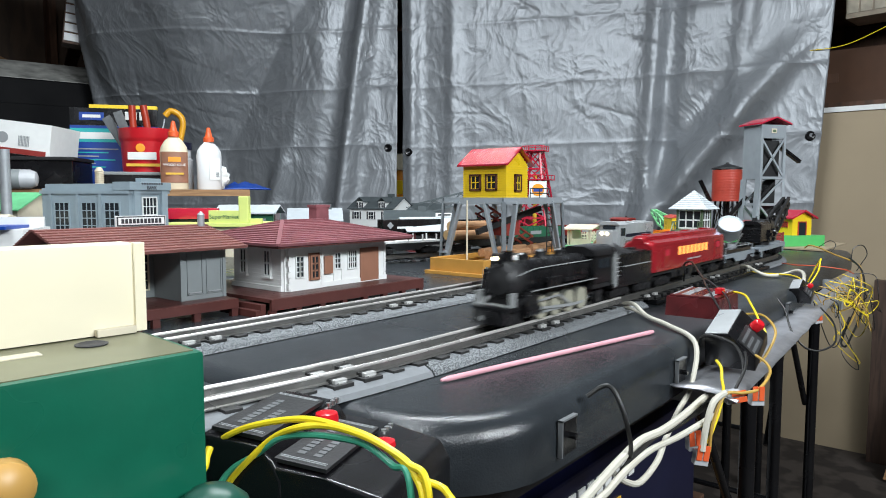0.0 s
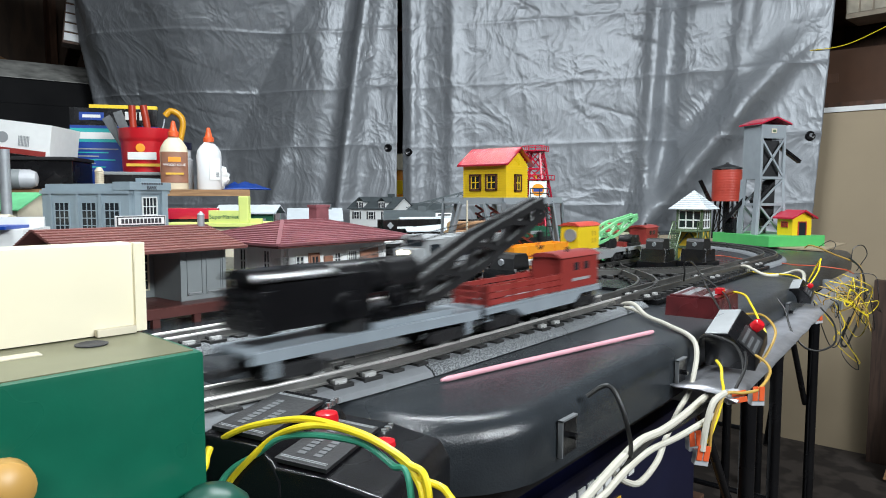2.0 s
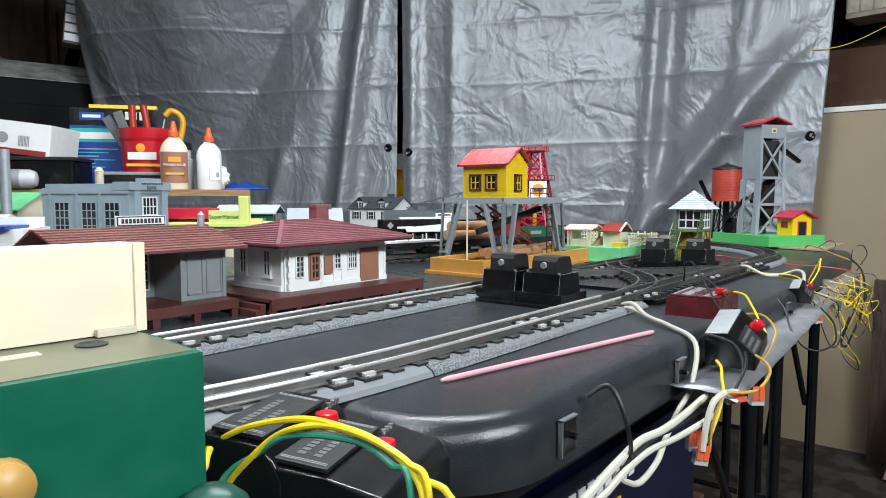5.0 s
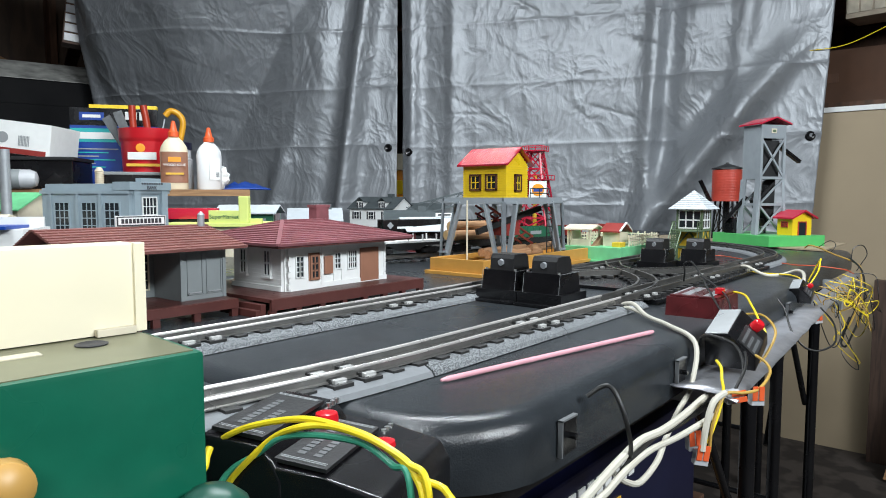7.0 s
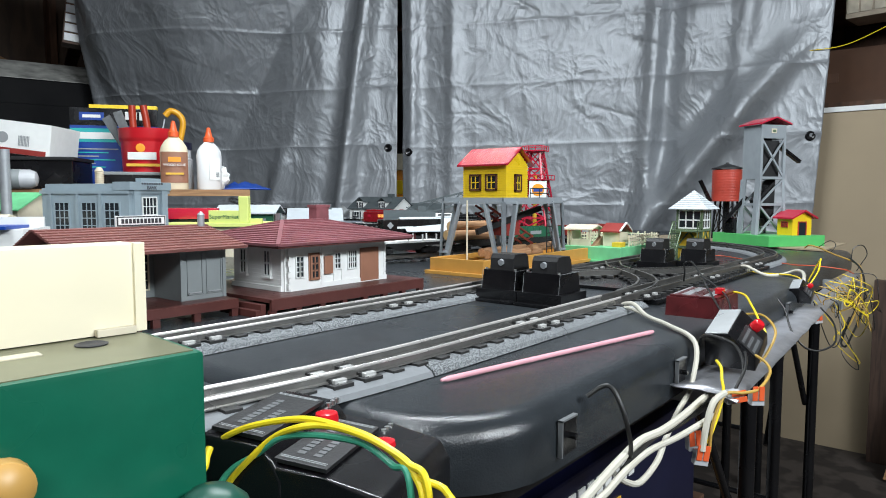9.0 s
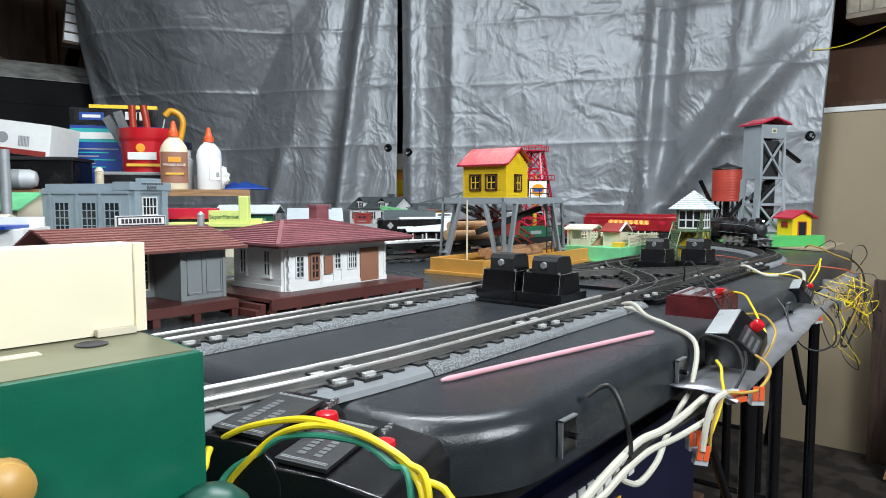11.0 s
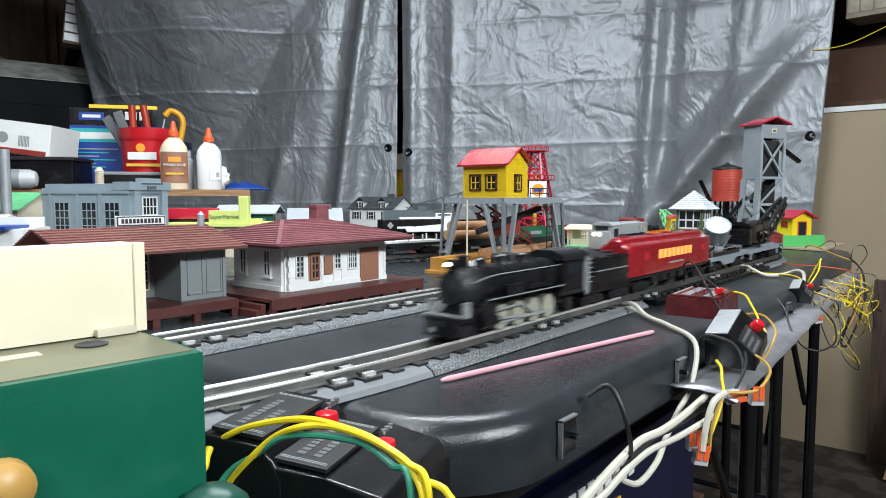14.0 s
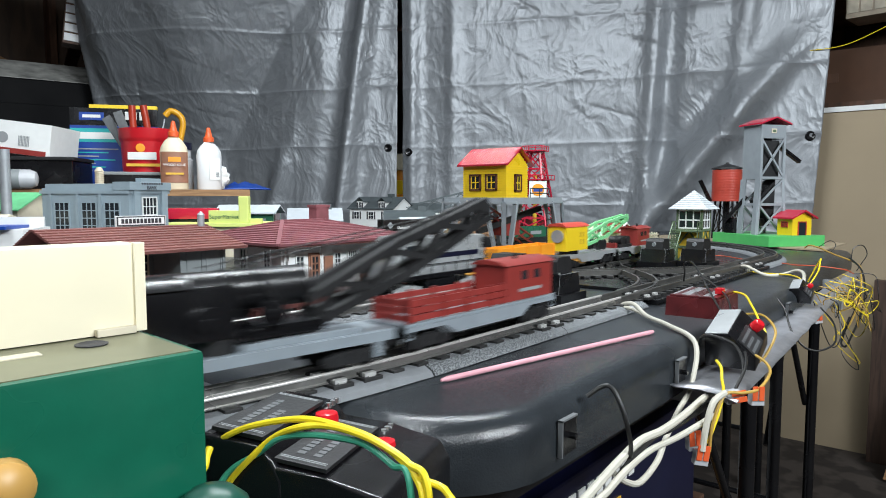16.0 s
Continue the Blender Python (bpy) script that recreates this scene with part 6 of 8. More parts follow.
def coal_tower():
    m = Matrix.Translation((1.875, 0.443, T + 0.005)) @ Matrix.Rotation(math.atan2(-0.588, 0.809), 4, "Z")
    # local x runs along the short right face, local y along the left face
    t = thing("coal_loader", m, "tall grey toy coal tower with red roof on a green base", "model coal loader")
    part("base", B(0, 0, 0, 0.175, 0.225, 0.028, bev=0.0015), M["green"], t, "bright green base")
    x0, y0, w, d, z0, zt = 0.030, 0.075, 0.072, 0.062, 0.0282, 0.320
    tw = bmesh.new()
    mid = 0.176
    for sx in (0, 1):
        for sy in (0, 1):
            top = Vector((x0 + sx * w, y0 + sy * d, mid))
            bot = Vector((x0 + sx * w + (0.008 if sx else -0.010), y0 + sy * d + (0.010 if sy else -0.006), z0))
            beam(tw, bot, top, 0.007, 0.007)
            box(tw, x0 + sx * w - 0.0035, y0 + sy * d - 0.0035, mid, x0 + sx * w + 0.0035, y0 + sy * d + 0.0035, zt - 0.03)
    for z in (mid, 0.105, zt - 0.036):
        for y in (y0, y0 + d):
            box(tw, x0 - 0.003, y - 0.0025, z, x0 + w + 0.003, y + 0.0025, z + 0.007)
        for x in (x0, x0 + w):
            box(tw, x - 0.0025, y0, z, x + 0.0025, y0 + d, z + 0.007)
    for a, b in (((0, mid + 0.006), (1, zt - 0.036)), ((1, mid + 0.006), (0, zt - 0.036)), ((0, 0.11), (1, mid)), ((0, 0.03), (1, 0.105)), ((1, 0.03), (0, 0.105))):
        for y in (y0, y0 + d):
            beam(tw, (x0 + a[0] * w, y, a[1]), (x0 + b[0] * w, y, b[1]), 0.004, 0.005)
    part("frame", tw, M["grey_tower"], t, "grey lattice tower frame")
    inner = bmesh.new()
    box(inner, x0 + 0.006, y0 + 0.010, mid + 0.004, x0 + w - 0.006, y0 + d - 0.004, zt - 0.040, bev=0.002)
    prism(inner, [(x0 + 0.010, 0.120), (x0 + w - 0.030, 0.060), (x0 + w - 0.012, 0.060), (x0 + w - 0.010, mid)], y0 + 0.016, y0 + d - 0.010)
    part("coal_bin", inner, M["black_dull"], t, "black coal bin inside the tower")
    sd = bmesh.new()
    box(sd, x0 - 0.0042, y0 - 0.002, mid, x0 - 0.0036, y0 + d + 0.002, zt)
    box(sd, x0 - 0.003, y0 - 0.003, zt - 0.032, x0 + w + 0.003, y0 + d + 0.003, zt)
    prism(sd, [(x0 - 0.013, z0), (x0 - 0.0095, z0), (x0 - 0.001, mid), (x0 - 0.0045, mid)], y0 + d - 0.012, y0 + d + 0.009)
    prism(sd, [(x0 - 0.013, z0), (x0 - 0.0095, z0), (x0 - 0.001, mid), (x0 - 0.0045, mid)], y0 - 0.006, y0 + 0.014)
    part("side_panel", sd, M["grey_tower"], t)
    part("sign_plate", B(x0 + w / 2 - 0.008, y0 - 0.0045, zt - 0.022, x0 + w / 2 + 0.008, y0 - 0.0028, zt - 0.010), M["bone"], t, "small pale sign plate")
    part("sign_bar", B(x0 + w / 2 - 0.005, y0 - 0.0052, zt - 0.019, x0 + w / 2 + 0.005, y0 - 0.0044, zt - 0.013), M["green_frame"], t)
    rf = prism(bmesh.new(), [(x0 - 0.012, zt), (x0 + w / 2, zt + 0.017), (x0 + w + 0.012, zt), (x0 + w + 0.012, zt + 0.004), (x0 + w / 2, zt + 0.021), (x0 - 0.012, zt + 0.004)], y0 - 0.014, y0 + d + 0.014)
    part("roof", rf, M["red_bright"], t, "bright red gable roof")
    ch = bmesh.new()
    beam(ch, (x0 + w - 0.01, y0 + d / 2, 0.276), (x0 + w + 0.070, y0 + d / 2 - 0.01, 0.222), 0.013, 0.003)
    for s in (-1, 1):
        beam(ch, (x0 + w - 0.01, y0 + d / 2 + s * 0.008, 0.279), (x0 + w + 0.070, y0 + d / 2 - 0.01 + s * 0.006, 0.225), 0.002, 0.007)
    part("chute", ch, M["black"], t, "black coal chute")
    buck = bmesh.new()
    for k in range(6):
        box(buck, x0 + 0.02, y0 + 0.02, 0.05 + k * 0.045, x0 + 0.05, y0 + 0.045, 0.07 + k * 0.045, bev=0.002)
    beam(buck, (x0 + 0.035, y0 + 0.048, z0), (x0 + 0.035, y0 + 0.048, zt - 0.03), 0.010, 0.006)
    part("elevator", buck, M["black"], t, "black bucket elevator")
    hop = bmesh.new()
    beam(hop, (x0 - 0.03, y0 + 0.10, 0.060), (x0 + 0.01, y0 + 0.06, 0.130), 0.030, 0.010)
    box(hop, x0 - 0.025, y0 + 0.07, z0, x0 + 0.01, y0 + 0.11, 0.070, bev=0.003)
    part("hopper", hop, M["black"], t, "black loading hopper")
    # shed
    s0, s1, q0, q1, h0, h1 = 0.082, 0.142, 0.012, 0.066, 0.0282, 0.074
    sh = part("shed", B(s0, q0, h0, s1, q1, h1), M["yellow"], t, "bright yellow shed")
    sm = (s0 + s1) / 2
    part("gable", prism(bmesh.new(), [(s0, h1), (s1, h1), (sm, h1 + 0.016)], q0, q1), M["yellow"], sh)
    part("shed_roof", prism(bmesh.new(), [(s0 - 0.010, h1 - 0.003), (sm, h1 + 0.017), (s1 + 0.010, h1 - 0.003), (s1 + 0.010, h1 + 0.001), (sm, h1 + 0.021), (s0 - 0.010, h1 + 0.001)], q0 - 0.012, q1 + 0.012), M["red_bright"], sh, "bright red roof")
    part("doorway", B(sm - 0.011, q0 - 0.0008, h0, sm + 0.011, q0 + 0.001, h0 + 0.034), M["darkwin"], sh, "open dark doorway")
    dr = bmesh.new()
    for a in ((-0.0135, -0.011, 0, 0.036), (0.011, 0.0135, 0, 0.036), (-0.0135, 0.0135, 0.034, 0.0365)):
        box(dr, sm + a[0], q0 - 0.002, h0 + a[2], sm + a[1], q0 + 0.001, h0 + a[3])
    part("door_frame", dr, M["orange_red"], sh, "red door frame")
    grid_window(sh, pose(s0 - 0.0006, (q0 + q1) / 2, h0 + 0.022, 0, 0, -90), 0.020, 0.012, 4, 3, "orange_red", bar=0.0012, glass="brown")
    return t


def water_tower():
    t = thing("water_tower", pose(2.209, 0.649, T), "red plastic toy water tank on black legs", "model water tower")
    tk = bmesh.new()
    rows = []
    for i in range(12):
        z = 0.120 + i * 0.0083
        rows += [(0.0435, z), (0.0445, z + 0.003), (0.0435, z + 0.006)]
    lathe(tk, rows, 28)
    part("tank", tk, M["orange_red"], t, "ribbed red tank", smooth=True)
    part("tank_roof", lathe(bmesh.new(), [(0.047, 0.2195), (0.046, 0.223), (0.006, 0.236), (0.005, 0.240), (0.001, 0.241)], 28), M["black_dull"], t, "dark conical tank roof", smooth=True)
    for k in range(4):
        a = radians(45 + 90 * k)
        part("leg", beam(bmesh.new(), (0.044 * math.cos(a), 0.044 * math.sin(a), 0.0), (0.036 * math.cos(a), 0.036 * math.sin(a), 0.121), 0.005), M["black"], t)
    br = bmesh.new()
    for k in range(4):
        a, b = radians(45 + 90 * k), radians(135 + 90 * k)
        beam(br, (0.042 * math.cos(a), 0.042 * math.sin(a), 0.02), (0.037 * math.cos(b), 0.037 * math.sin(b), 0.11), 0.0025)
        beam(br, (0.042 * math.cos(b), 0.042 * math.sin(b), 0.02), (0.037 * math.cos(a), 0.037 * math.sin(a), 0.11), 0.0025)
    cyl(br, (0, 0, 0), (0, 0, 0.12), 0.010)
    part("brace", br, M["black"], t)
    part("spout", beam(bmesh.new(), (-0.030, 0.040, 0.120), (-0.062, 0.062, 0.185), 0.009), M["black"], t, "black raised spout")
    part("base", C((0, 0, 0), (0, 0, 0.004), 0.052, seg=28), M["black"], t)
    return t


def derrick():
    t = thing("oil_derrick", pose(1.48, 0.90, T, 0, 0, 12), "bright red lattice toy oil derrick with round sign", "model oil derrick")
    bm = bmesh.new()
    H = 0.245
    def corner(k, z):
        r = 0.052 - 0.036 * z / H
        return Vector((r * (1 if k in (0, 1) else -1), r * (1 if k in (1, 2) else -1), z))
    for k in range(4):
        beam(bm, corner(k, 0), corner(k, H), 0.004)
        for i in range(6):
            z0, z1 = H * i / 6, H * (i + 1) / 6
            beam(bm, corner(k, z0), corner((k + 1) % 4, z1), 0.0028)
            beam(bm, corner((k + 1) % 4, z0), corner(k, z1), 0.0028)
            beam(bm, corner(k, z1), corner((k + 1) % 4, z1), 0.003)
    part("lattice", bm, M["red_bright"], t, "red lattice frame")
    for z, r in ((0.175, 0.038), (0.247, 0.026)):
        d = B(-r, -r, z, r, r, z + 0.003)
        for a, b in (((-r, -r), (r, -r)), ((r, -r), (r, r)), ((r, r), (-r, r)), ((-r, r), (-r, -r))):
            cyl(d, (*a, z + 0.013), (*b, z + 0.013), 0.001, seg=5)
            for k in range(3):
                x, y = a[0] + (b[0] - a[0]) * k / 3, a[1] + (b[1] - a[1]) * k / 3
                cyl(d, (x, y, z), (x, y, z + 0.013), 0.001, seg=5)
        part("gallery", d, M["red_bright"], t, "red railed gallery")
    m = Matrix.Translation((-0.042, -0.022, 0.130)) @ Matrix.Rotation(radians(-63), 4, "Z")
    sg = part("sign", B(-0.021, -0.0015, 0, 0.021, 0.0015, 0.042, m=m), M["white"], t, "white sign with an orange disc")
    dm = m @ Matrix.Translation((0, -0.0016, 0.021)) @ Matrix.Rotation(radians(90), 4, "X")
    part("sign_disc", lathe(bmesh.new(), [(0.0150, -0.0004), (0.0150, 0.0008), (0.0140, 0.0010)], 24, dm), M["orange"], sg, "orange disc")
    part("sign_bar", B(-0.011, -0.0036, 0.017, 0.011, -0.0024, 0.025, m=m), M["blue"], sg, "blue lettering bar")
    rig = bmesh.new()
    cyl(rig, (0, 0, 0), (0, 0, 0.19), 0.005)
    part("drill_pipe", rig, M["yellow_dk"], t, "yellow drill pipe", smooth=True)
    return t


passenger_station()
freight_station()
bank()
log_loader()
for x, y, rz in ((0.714, 0.4890, 0), (0.714, 0.4260, 0), (1.205, 0.482, 2), (1.250, 0.424, -2)):
    ob = motor_box(x, y, rz)
    ob.scale = (0.80, 0.84, 0.92) if x < 1 else (0.78, 0.76, 0.86)
stockyard()
signal_tower()
coal_tower()
water_tower()
derrick()
# ---- the near edge: power box, controllers, wires ----
sb = thing("side_shelf", pose(0, 0, 0), "black plastic side shelf at the table edge", "shelf")
part("board", B(-0.62, 0.09, 0.834, 0.272, 0.328, 0.862, bev=0.003), M["black_table"], sb)
for x, y in ((-0.55, 0.13), (-0.55, 0.30), (0.24, 0.30)):
    part("leg", C((x, y, 0), (x, y, 0.835), 0.014), M["black"], sb, smooth=True)

pc = thing("transformer", pose(0, 0, 0.8625), "dark green enamelled metal transformer case", "transformer")
m = Matrix.Translation((0.1415, 0.2325, 0)) @ Matrix.Rotation(radians(-5), 4, "Z")
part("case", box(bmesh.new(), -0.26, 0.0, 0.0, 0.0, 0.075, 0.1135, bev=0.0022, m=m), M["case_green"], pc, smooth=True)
# olive plate paints the cream box's reflection onto the green top
part("case_top", box(bmesh.new(), -0.257, 0.003, 0.1134, -0.003, 0.072, 0.1139, m=m), M["olive_top"], pc, "top face coloured olive for the cream box's reflection")
lathe_m = m @ Matrix.Translation((-0.027, 0.040, 0.1138))
part("terminal_hole", lathe(bmesh.new(), [(0.0055, -0.001), (0.0062, 0.0006), (0.0050, 0.0009), (0.0038, 0.0003)], 18, lathe_m), M["ink"], pc, "dark terminal hole", smooth=True)
part("label_patch", box(bmesh.new(), -0.062, 0.034, 0.1139, -0.046, 0.041, 0.1143, m=m), M["bone"], pc, "worn pale label patch")
part("knob", lathe(bmesh.new(), [(0.006, 0.0), (0.010, 0.004), (0.0125, 0.010), (0.0120, 0.017), (0.0080, 0.021), (0.0010, 0.0225)], 20, m @ Matrix.Translation((-0.070, 0.0, 0.084)) @ Matrix.Rotation(radians(90), 4, "X") @ Matrix.Scale(0.72, 4)), mat("tan_knob", (0.48, 0.27, 0.07), 0.4, scale=40), pc, "tan wooden knob", smooth=True)

wb = thing("cream_box", pose(0, 0, 0.8625 + 0.1138), "cream plastic box standing on the green case", "plastic box")
part("shell", box(bmesh.new(), -0.26, 0.054, 0.0004, -0.001, 0.074, 0.0385, bev=0.0012, m=m), M["cream"], wb, smooth=True)
part("rim", box(bmesh.new(), -0.0045, 0.0525, 0.0005, 0.0002, 0.0565, 0.0390, bev=0.0006, m=m), M["cream"], wb)
part("tab", box(bmesh.new(), -0.021, 0.0505, 0.0004, -0.005, 0.054, 0.0035, bev=0.0004, m=m), M["bone"], wb)

dm = thing("green_cap", pose(0.135, 0.219, 0.8625), "round dark green domed cap on a short stand", "signal cap")
part("dome", lathe(bmesh.new(), [(0.016, 0.0), (0.016, 0.042), (0.0155, 0.052), (0.013, 0.060), (0.008, 0.0645), (0.001, 0.066)], 24), mat("dark_green_dome", (0.006, 0.06, 0.04), 0.35, scale=40), dm, smooth=True)


def controller(m, top, depth, front, right, label, bars):
    """A black switch controller: housing, sloping label plate and red button."""
    t = thing("switch_controller", m, label, "switch controller", "switch controllers")
    hb = bmesh.new()
    prism(hb, [(-front, 0.0), (0.033, 0.0), (0.033, top - 0.003), (0.0, top - 0.006), (-front + 0.006, top - 0.012), (-front, top - 0.022)], -0.005, right, axis="x")
    bmesh.ops.bevel(hb, geom=list(hb.edges), offset=0.0025, segments=3, affect="EDGES", profile=0.6)
    part("housing", hb, M["black"], t, smooth=True)
    pm = Matrix.Translation((0, 0, top - 0.0048)) @ Matrix.Rotation(radians(5), 4, "X")
    pl = part("label_plate", box(bmesh.new(), -0.002, 0.0, 0.0, 0.060, 0.029, 0.0022, bev=0.0004, m=pm), M["black_dull"], t, "dark label plate with pale bars")
    for x in (0.001, 0.0025, 0.056, 0.0575):
        part("plate_line", box(bmesh.new(), x, 0.002, 0.0022, x + 0.0006, 0.027, 0.0025, m=pm), M["ink_grey"], pl)
    for y, n in ((0.0175, 9), (0.0085, 6)):
        for k in range(n):
            part("word_bar", box(bmesh.new(), 0.008 + k * 0.0045, y, 0.0022, 0.0112 + k * 0.0045, y + 0.0042, 0.0025, m=pm), M["ink_dim"], pl)
    bt = lathe(bmesh.new(), [(0.0066, 0.0), (0.0066, 0.007), (0.0060, 0.0090), (0.0035, 0.0098), (0.0005, 0.0100)], 16, pose(0.050, -0.007, top - 0.0150))
    part("button", bt, M["button"], t, "glossy red push button", smooth=True)
    for k in range(3):
        part("screw", C((0.064 + 0.005 * k, -0.001, top - 0.008), (0.064 + 0.005 * k, -0.001, top - 0.0052), 0.0016, seg=10), M["chrome"], t, "bright screw", smooth=True)
    return t


controller(pose(0.194, 0.268, 0.8625, 0, 0, 21), 0.060, 0.030, 0.012, 0.074, "black switch controller with red button and label plate", 1)
c2 = controller(pose(0.2066, 0.2366, 0.8625, 0, 0, 21), 0.048, 0.030, 0.036, 0.078, "black switch controller with red button, wires crossing it", 1)

# controllers on and over the table's edge
rb = thing("control_box", pose(0.760, 0.228, T, 0, 0, 3), "marbled dark red plastic control box with small button", "control box")
part("box_body", prism(bmesh.new(), [(0.0, 0.0), (0.092, 0.0), (0.088, 0.021), (0.004, 0.021)], 0.0, 0.058), M["maroon"], rb)
part("box_top", B(0.006, 0.003, 0.021, 0.086, 0.055, 0.0235, bev=0.0008), M["maroon"], rb, "dark red lid with pale worn print")
for k in range(2):
    for i in range(9):
        part("lid_bar", B(0.012 + i * 0.0080, 0.010 + k * 0.024, 0.0235, 0.0172 + i * 0.0080, 0.020 + k * 0.024, 0.0238), M["ink_grey"], rb)
part("lid_rim", B(0.008, 0.0505, 0.0235, 0.084, 0.0525, 0.0240), M["ink_grey"], rb, "pale worn rim")
part("button", B(0.034, 0.004, 0.0236, 0.046, 0.013, 0.0305, bev=0.0012), M["button"], rb, "red push button", smooth=True)

strip = thing("foil_strip", pose(0, 0, 0), "crumpled silver foil ledge along the table edge", "ledge")
bm = bmesh.new()
n = 44
g = []
for i in range(n + 1):
    x = 0.585 + (1.60 - 0.585) * i / n
    y_out = 0.158 + 0.045 * (i / n)
    row = []
    for k in range(5):
        y = y_out + (0.222 - y_out) * k / 4
        z = 0.868 + 0.010 * (i / n) + 0.003 * noise.noise((x * 25, y * 40, 0)) - (0.004 if k == 0 else 0)
        row.append(bm.verts.new((x, y, z)))
    g.append(row)
for i in range(n):
    for k in range(4):
        bm.faces.new((g[i][k], g[i + 1][k], g[i + 1][k + 1], g[i][k + 1]))
ob = part("foil", bm, M["silver_tape"], strip, smooth=True)
ob.modifiers.new("thickness", "SOLIDIFY").thickness = 0.0015
for x in (0.62, 0.95, 1.30, 1.55):
    part("bracket", B(x, 0.19, 0.845, x + 0.012, 0.262, 0.866), M["steel"], strip)


def edge_switch(x, y, z, rz, s, label):
    t = thing("switch_controller", pose(x, y, z, 0, -14, rz), label, "switch controller", "switch controllers")
    t.scale = (s, s, s)
    hb = prism(bmesh.new(), [(0.022, 0.0), (0.022, 0.037), (-0.004, 0.040), (-0.030, 0.014), (-0.030, 0.0)], 0.0, 0.070, axis="x")
    bmesh.ops.bevel(hb, geom=list(hb.edges), offset=0.0016, segments=2, affect="EDGES", profile=0.6)
    part("housing", hb, M["black"], t, smooth=True)
    m = Matrix.Translation((0.0, -0.0035, 0.0402)) @ Matrix.Rotation(radians(-6.6), 4, "X")
    part("top_plate", box(bmesh.new(), 0.001, 0.001, -0.0002, 0.069, 0.0245, 0.0012, bev=0.0004, m=m), M["silver"], t, "bright silver metal plate")
    m = Matrix.Translation((0.0, -0.0300, 0.0146)) @ Matrix.Rotation(radians(45), 4, "X")
    lp = part("label_plate", box(bmesh.new(), 0.002, 0.001, 0.0, 0.044, 0.026, 0.0014, m=m), M["black_dull"], t, "dark label plate with worn pale bars")
    for j, n in enumerate((7, 6, 8)):
        for k in range(n):
            part("word_bar", box(bmesh.new(), 0.006 + k * 0.0046, 0.004 + j * 0.0072, 0.0014, 0.0090 + k * 0.0046, 0.0075 + j * 0.0072, 0.0017, m=m), M["ink_dim"], lp)
    part("button", lathe(bmesh.new(), [(0.0066, 0.0), (0.0066, 0.008), (0.0050, 0.0105), (0.0005, 0.0112)], 14, m @ Matrix.Translation((0.0555, 0.016, 0))), M["button"], t, "glossy red push button", smooth=True)
    return t


edge_switch(0.655, 0.188, 0.8745, 4, 0.86, "black switch controller with silver plate on the foil ledge")
edge_switch(1.085, 0.214, 0.8805, 4, 0.56, "black switch controller with red button at the far edge")

stick = thing("pink_stick", pose(0, 0, T), "slim pink wooden stick lying on the table", "stick")
a, b = Vector((0.373, 0.304, 0.0025)), Vector((0.641, 0.2535, 0.0025))
d = (b - a).normalized()
bm = C(a + d * 0.006, b - d * 0.006, 0.0021, seg=12)
cyl(bm, a + d * 0.0061, a, 0.0021, 0.0010, seg=12)
cyl(bm, b - d * 0.0061, b, 0.0021, 0.0014, seg=12)
part("shaft", bm, M["pink"], stick, smooth=True)


def wire(points, r, key, label, name="wire"):
    t = tagged(part(name, tube(bmesh.new(), points, r, 8, 7), M[key], None, smooth=True), label, "wire", "loose wires")
    return t


wire([(0.188, 0.294, 0.909), (0.184, 0.292, 0.913), (0.184, 0.284, 0.919), (0.188, 0.272, 0.925), (0.192, 0.253, 0.931), (0.194, 0.234, 0.935), (0.196, 0.215, 0.935), (0.198, 0.198, 0.933), (0.197, 0.182, 0.929), (0.197, 0.173, 0.923), (0.195, 0.167, 0.912), (0.198, 0.164, 0.864)], 0.0016, "wire_yellow", "yellow insulated wire arching over the switch controllers")
wire([(0.176, 0.285, 0.885), (0.181, 0.278, 0.899), (0.184, 0.267, 0.911), (0.189, 0.255, 0.923), (0.190, 0.239, 0.931), (0.194, 0.226, 0.934), (0.195, 0.209, 0.935), (0.196, 0.192, 0.933), (0.197, 0.177, 0.928), (0.196, 0.166, 0.920), (0.193, 0.160, 0.864)], 0.0016, "wire_yellow", "yellow insulated wire arching over the switch controllers")
wire([(0.170, 0.285, 0.880), (0.177, 0.282, 0.896), (0.182, 0.277, 0.905), (0.187, 0.264, 0.914), (0.189, 0.250, 0.924), (0.192, 0.236, 0.928), (0.195, 0.219, 0.930), (0.197, 0.202, 0.930), (0.197, 0.186, 0.925), (0.195, 0.175, 0.921), (0.193, 0.169, 0.864)], 0.0015, "wire_green", "green insulated wire arching over the switch controllers")
wire([(0.164, 0.267, 0.923), (0.161, 0.265, 0.920), (0.157, 0.261, 0.917), (0.151, 0.261, 0.914), (0.145, 0.260, 0.909), (0.140, 0.252, 0.866)], 0.0017, "wire_yellow", "short yellow wire beside the green cap")
wire([(0.197, 0.173, 0.923), (0.199, 0.163, 0.922), (0.198, 0.156, 0.919), (0.205, 0.140, 0.895), (0.21, 0.135, 0.864)], 0.0015, "wire_yellow", "yellow insulated wire on the side shelf")
wire([(0.747, 0.336, 0.903), (0.741, 0.329, 0.910), (0.734, 0.313, 0.912), (0.709, 0.288, 0.905), (0.674, 0.250, 0.904), (0.640, 0.212, 0.897), (0.608, 0.204, 0.865), (0.564, 0.200, 0.852), (0.528, 0.196, 0.841), (0.505, 0.194, 0.829), (0.477, 0.196, 0.821), (0.460, 0.200, 0.826), (0.448, 0.203, 0.835)], 0.0024, "wire_white", "white cable hanging from the track terminal")
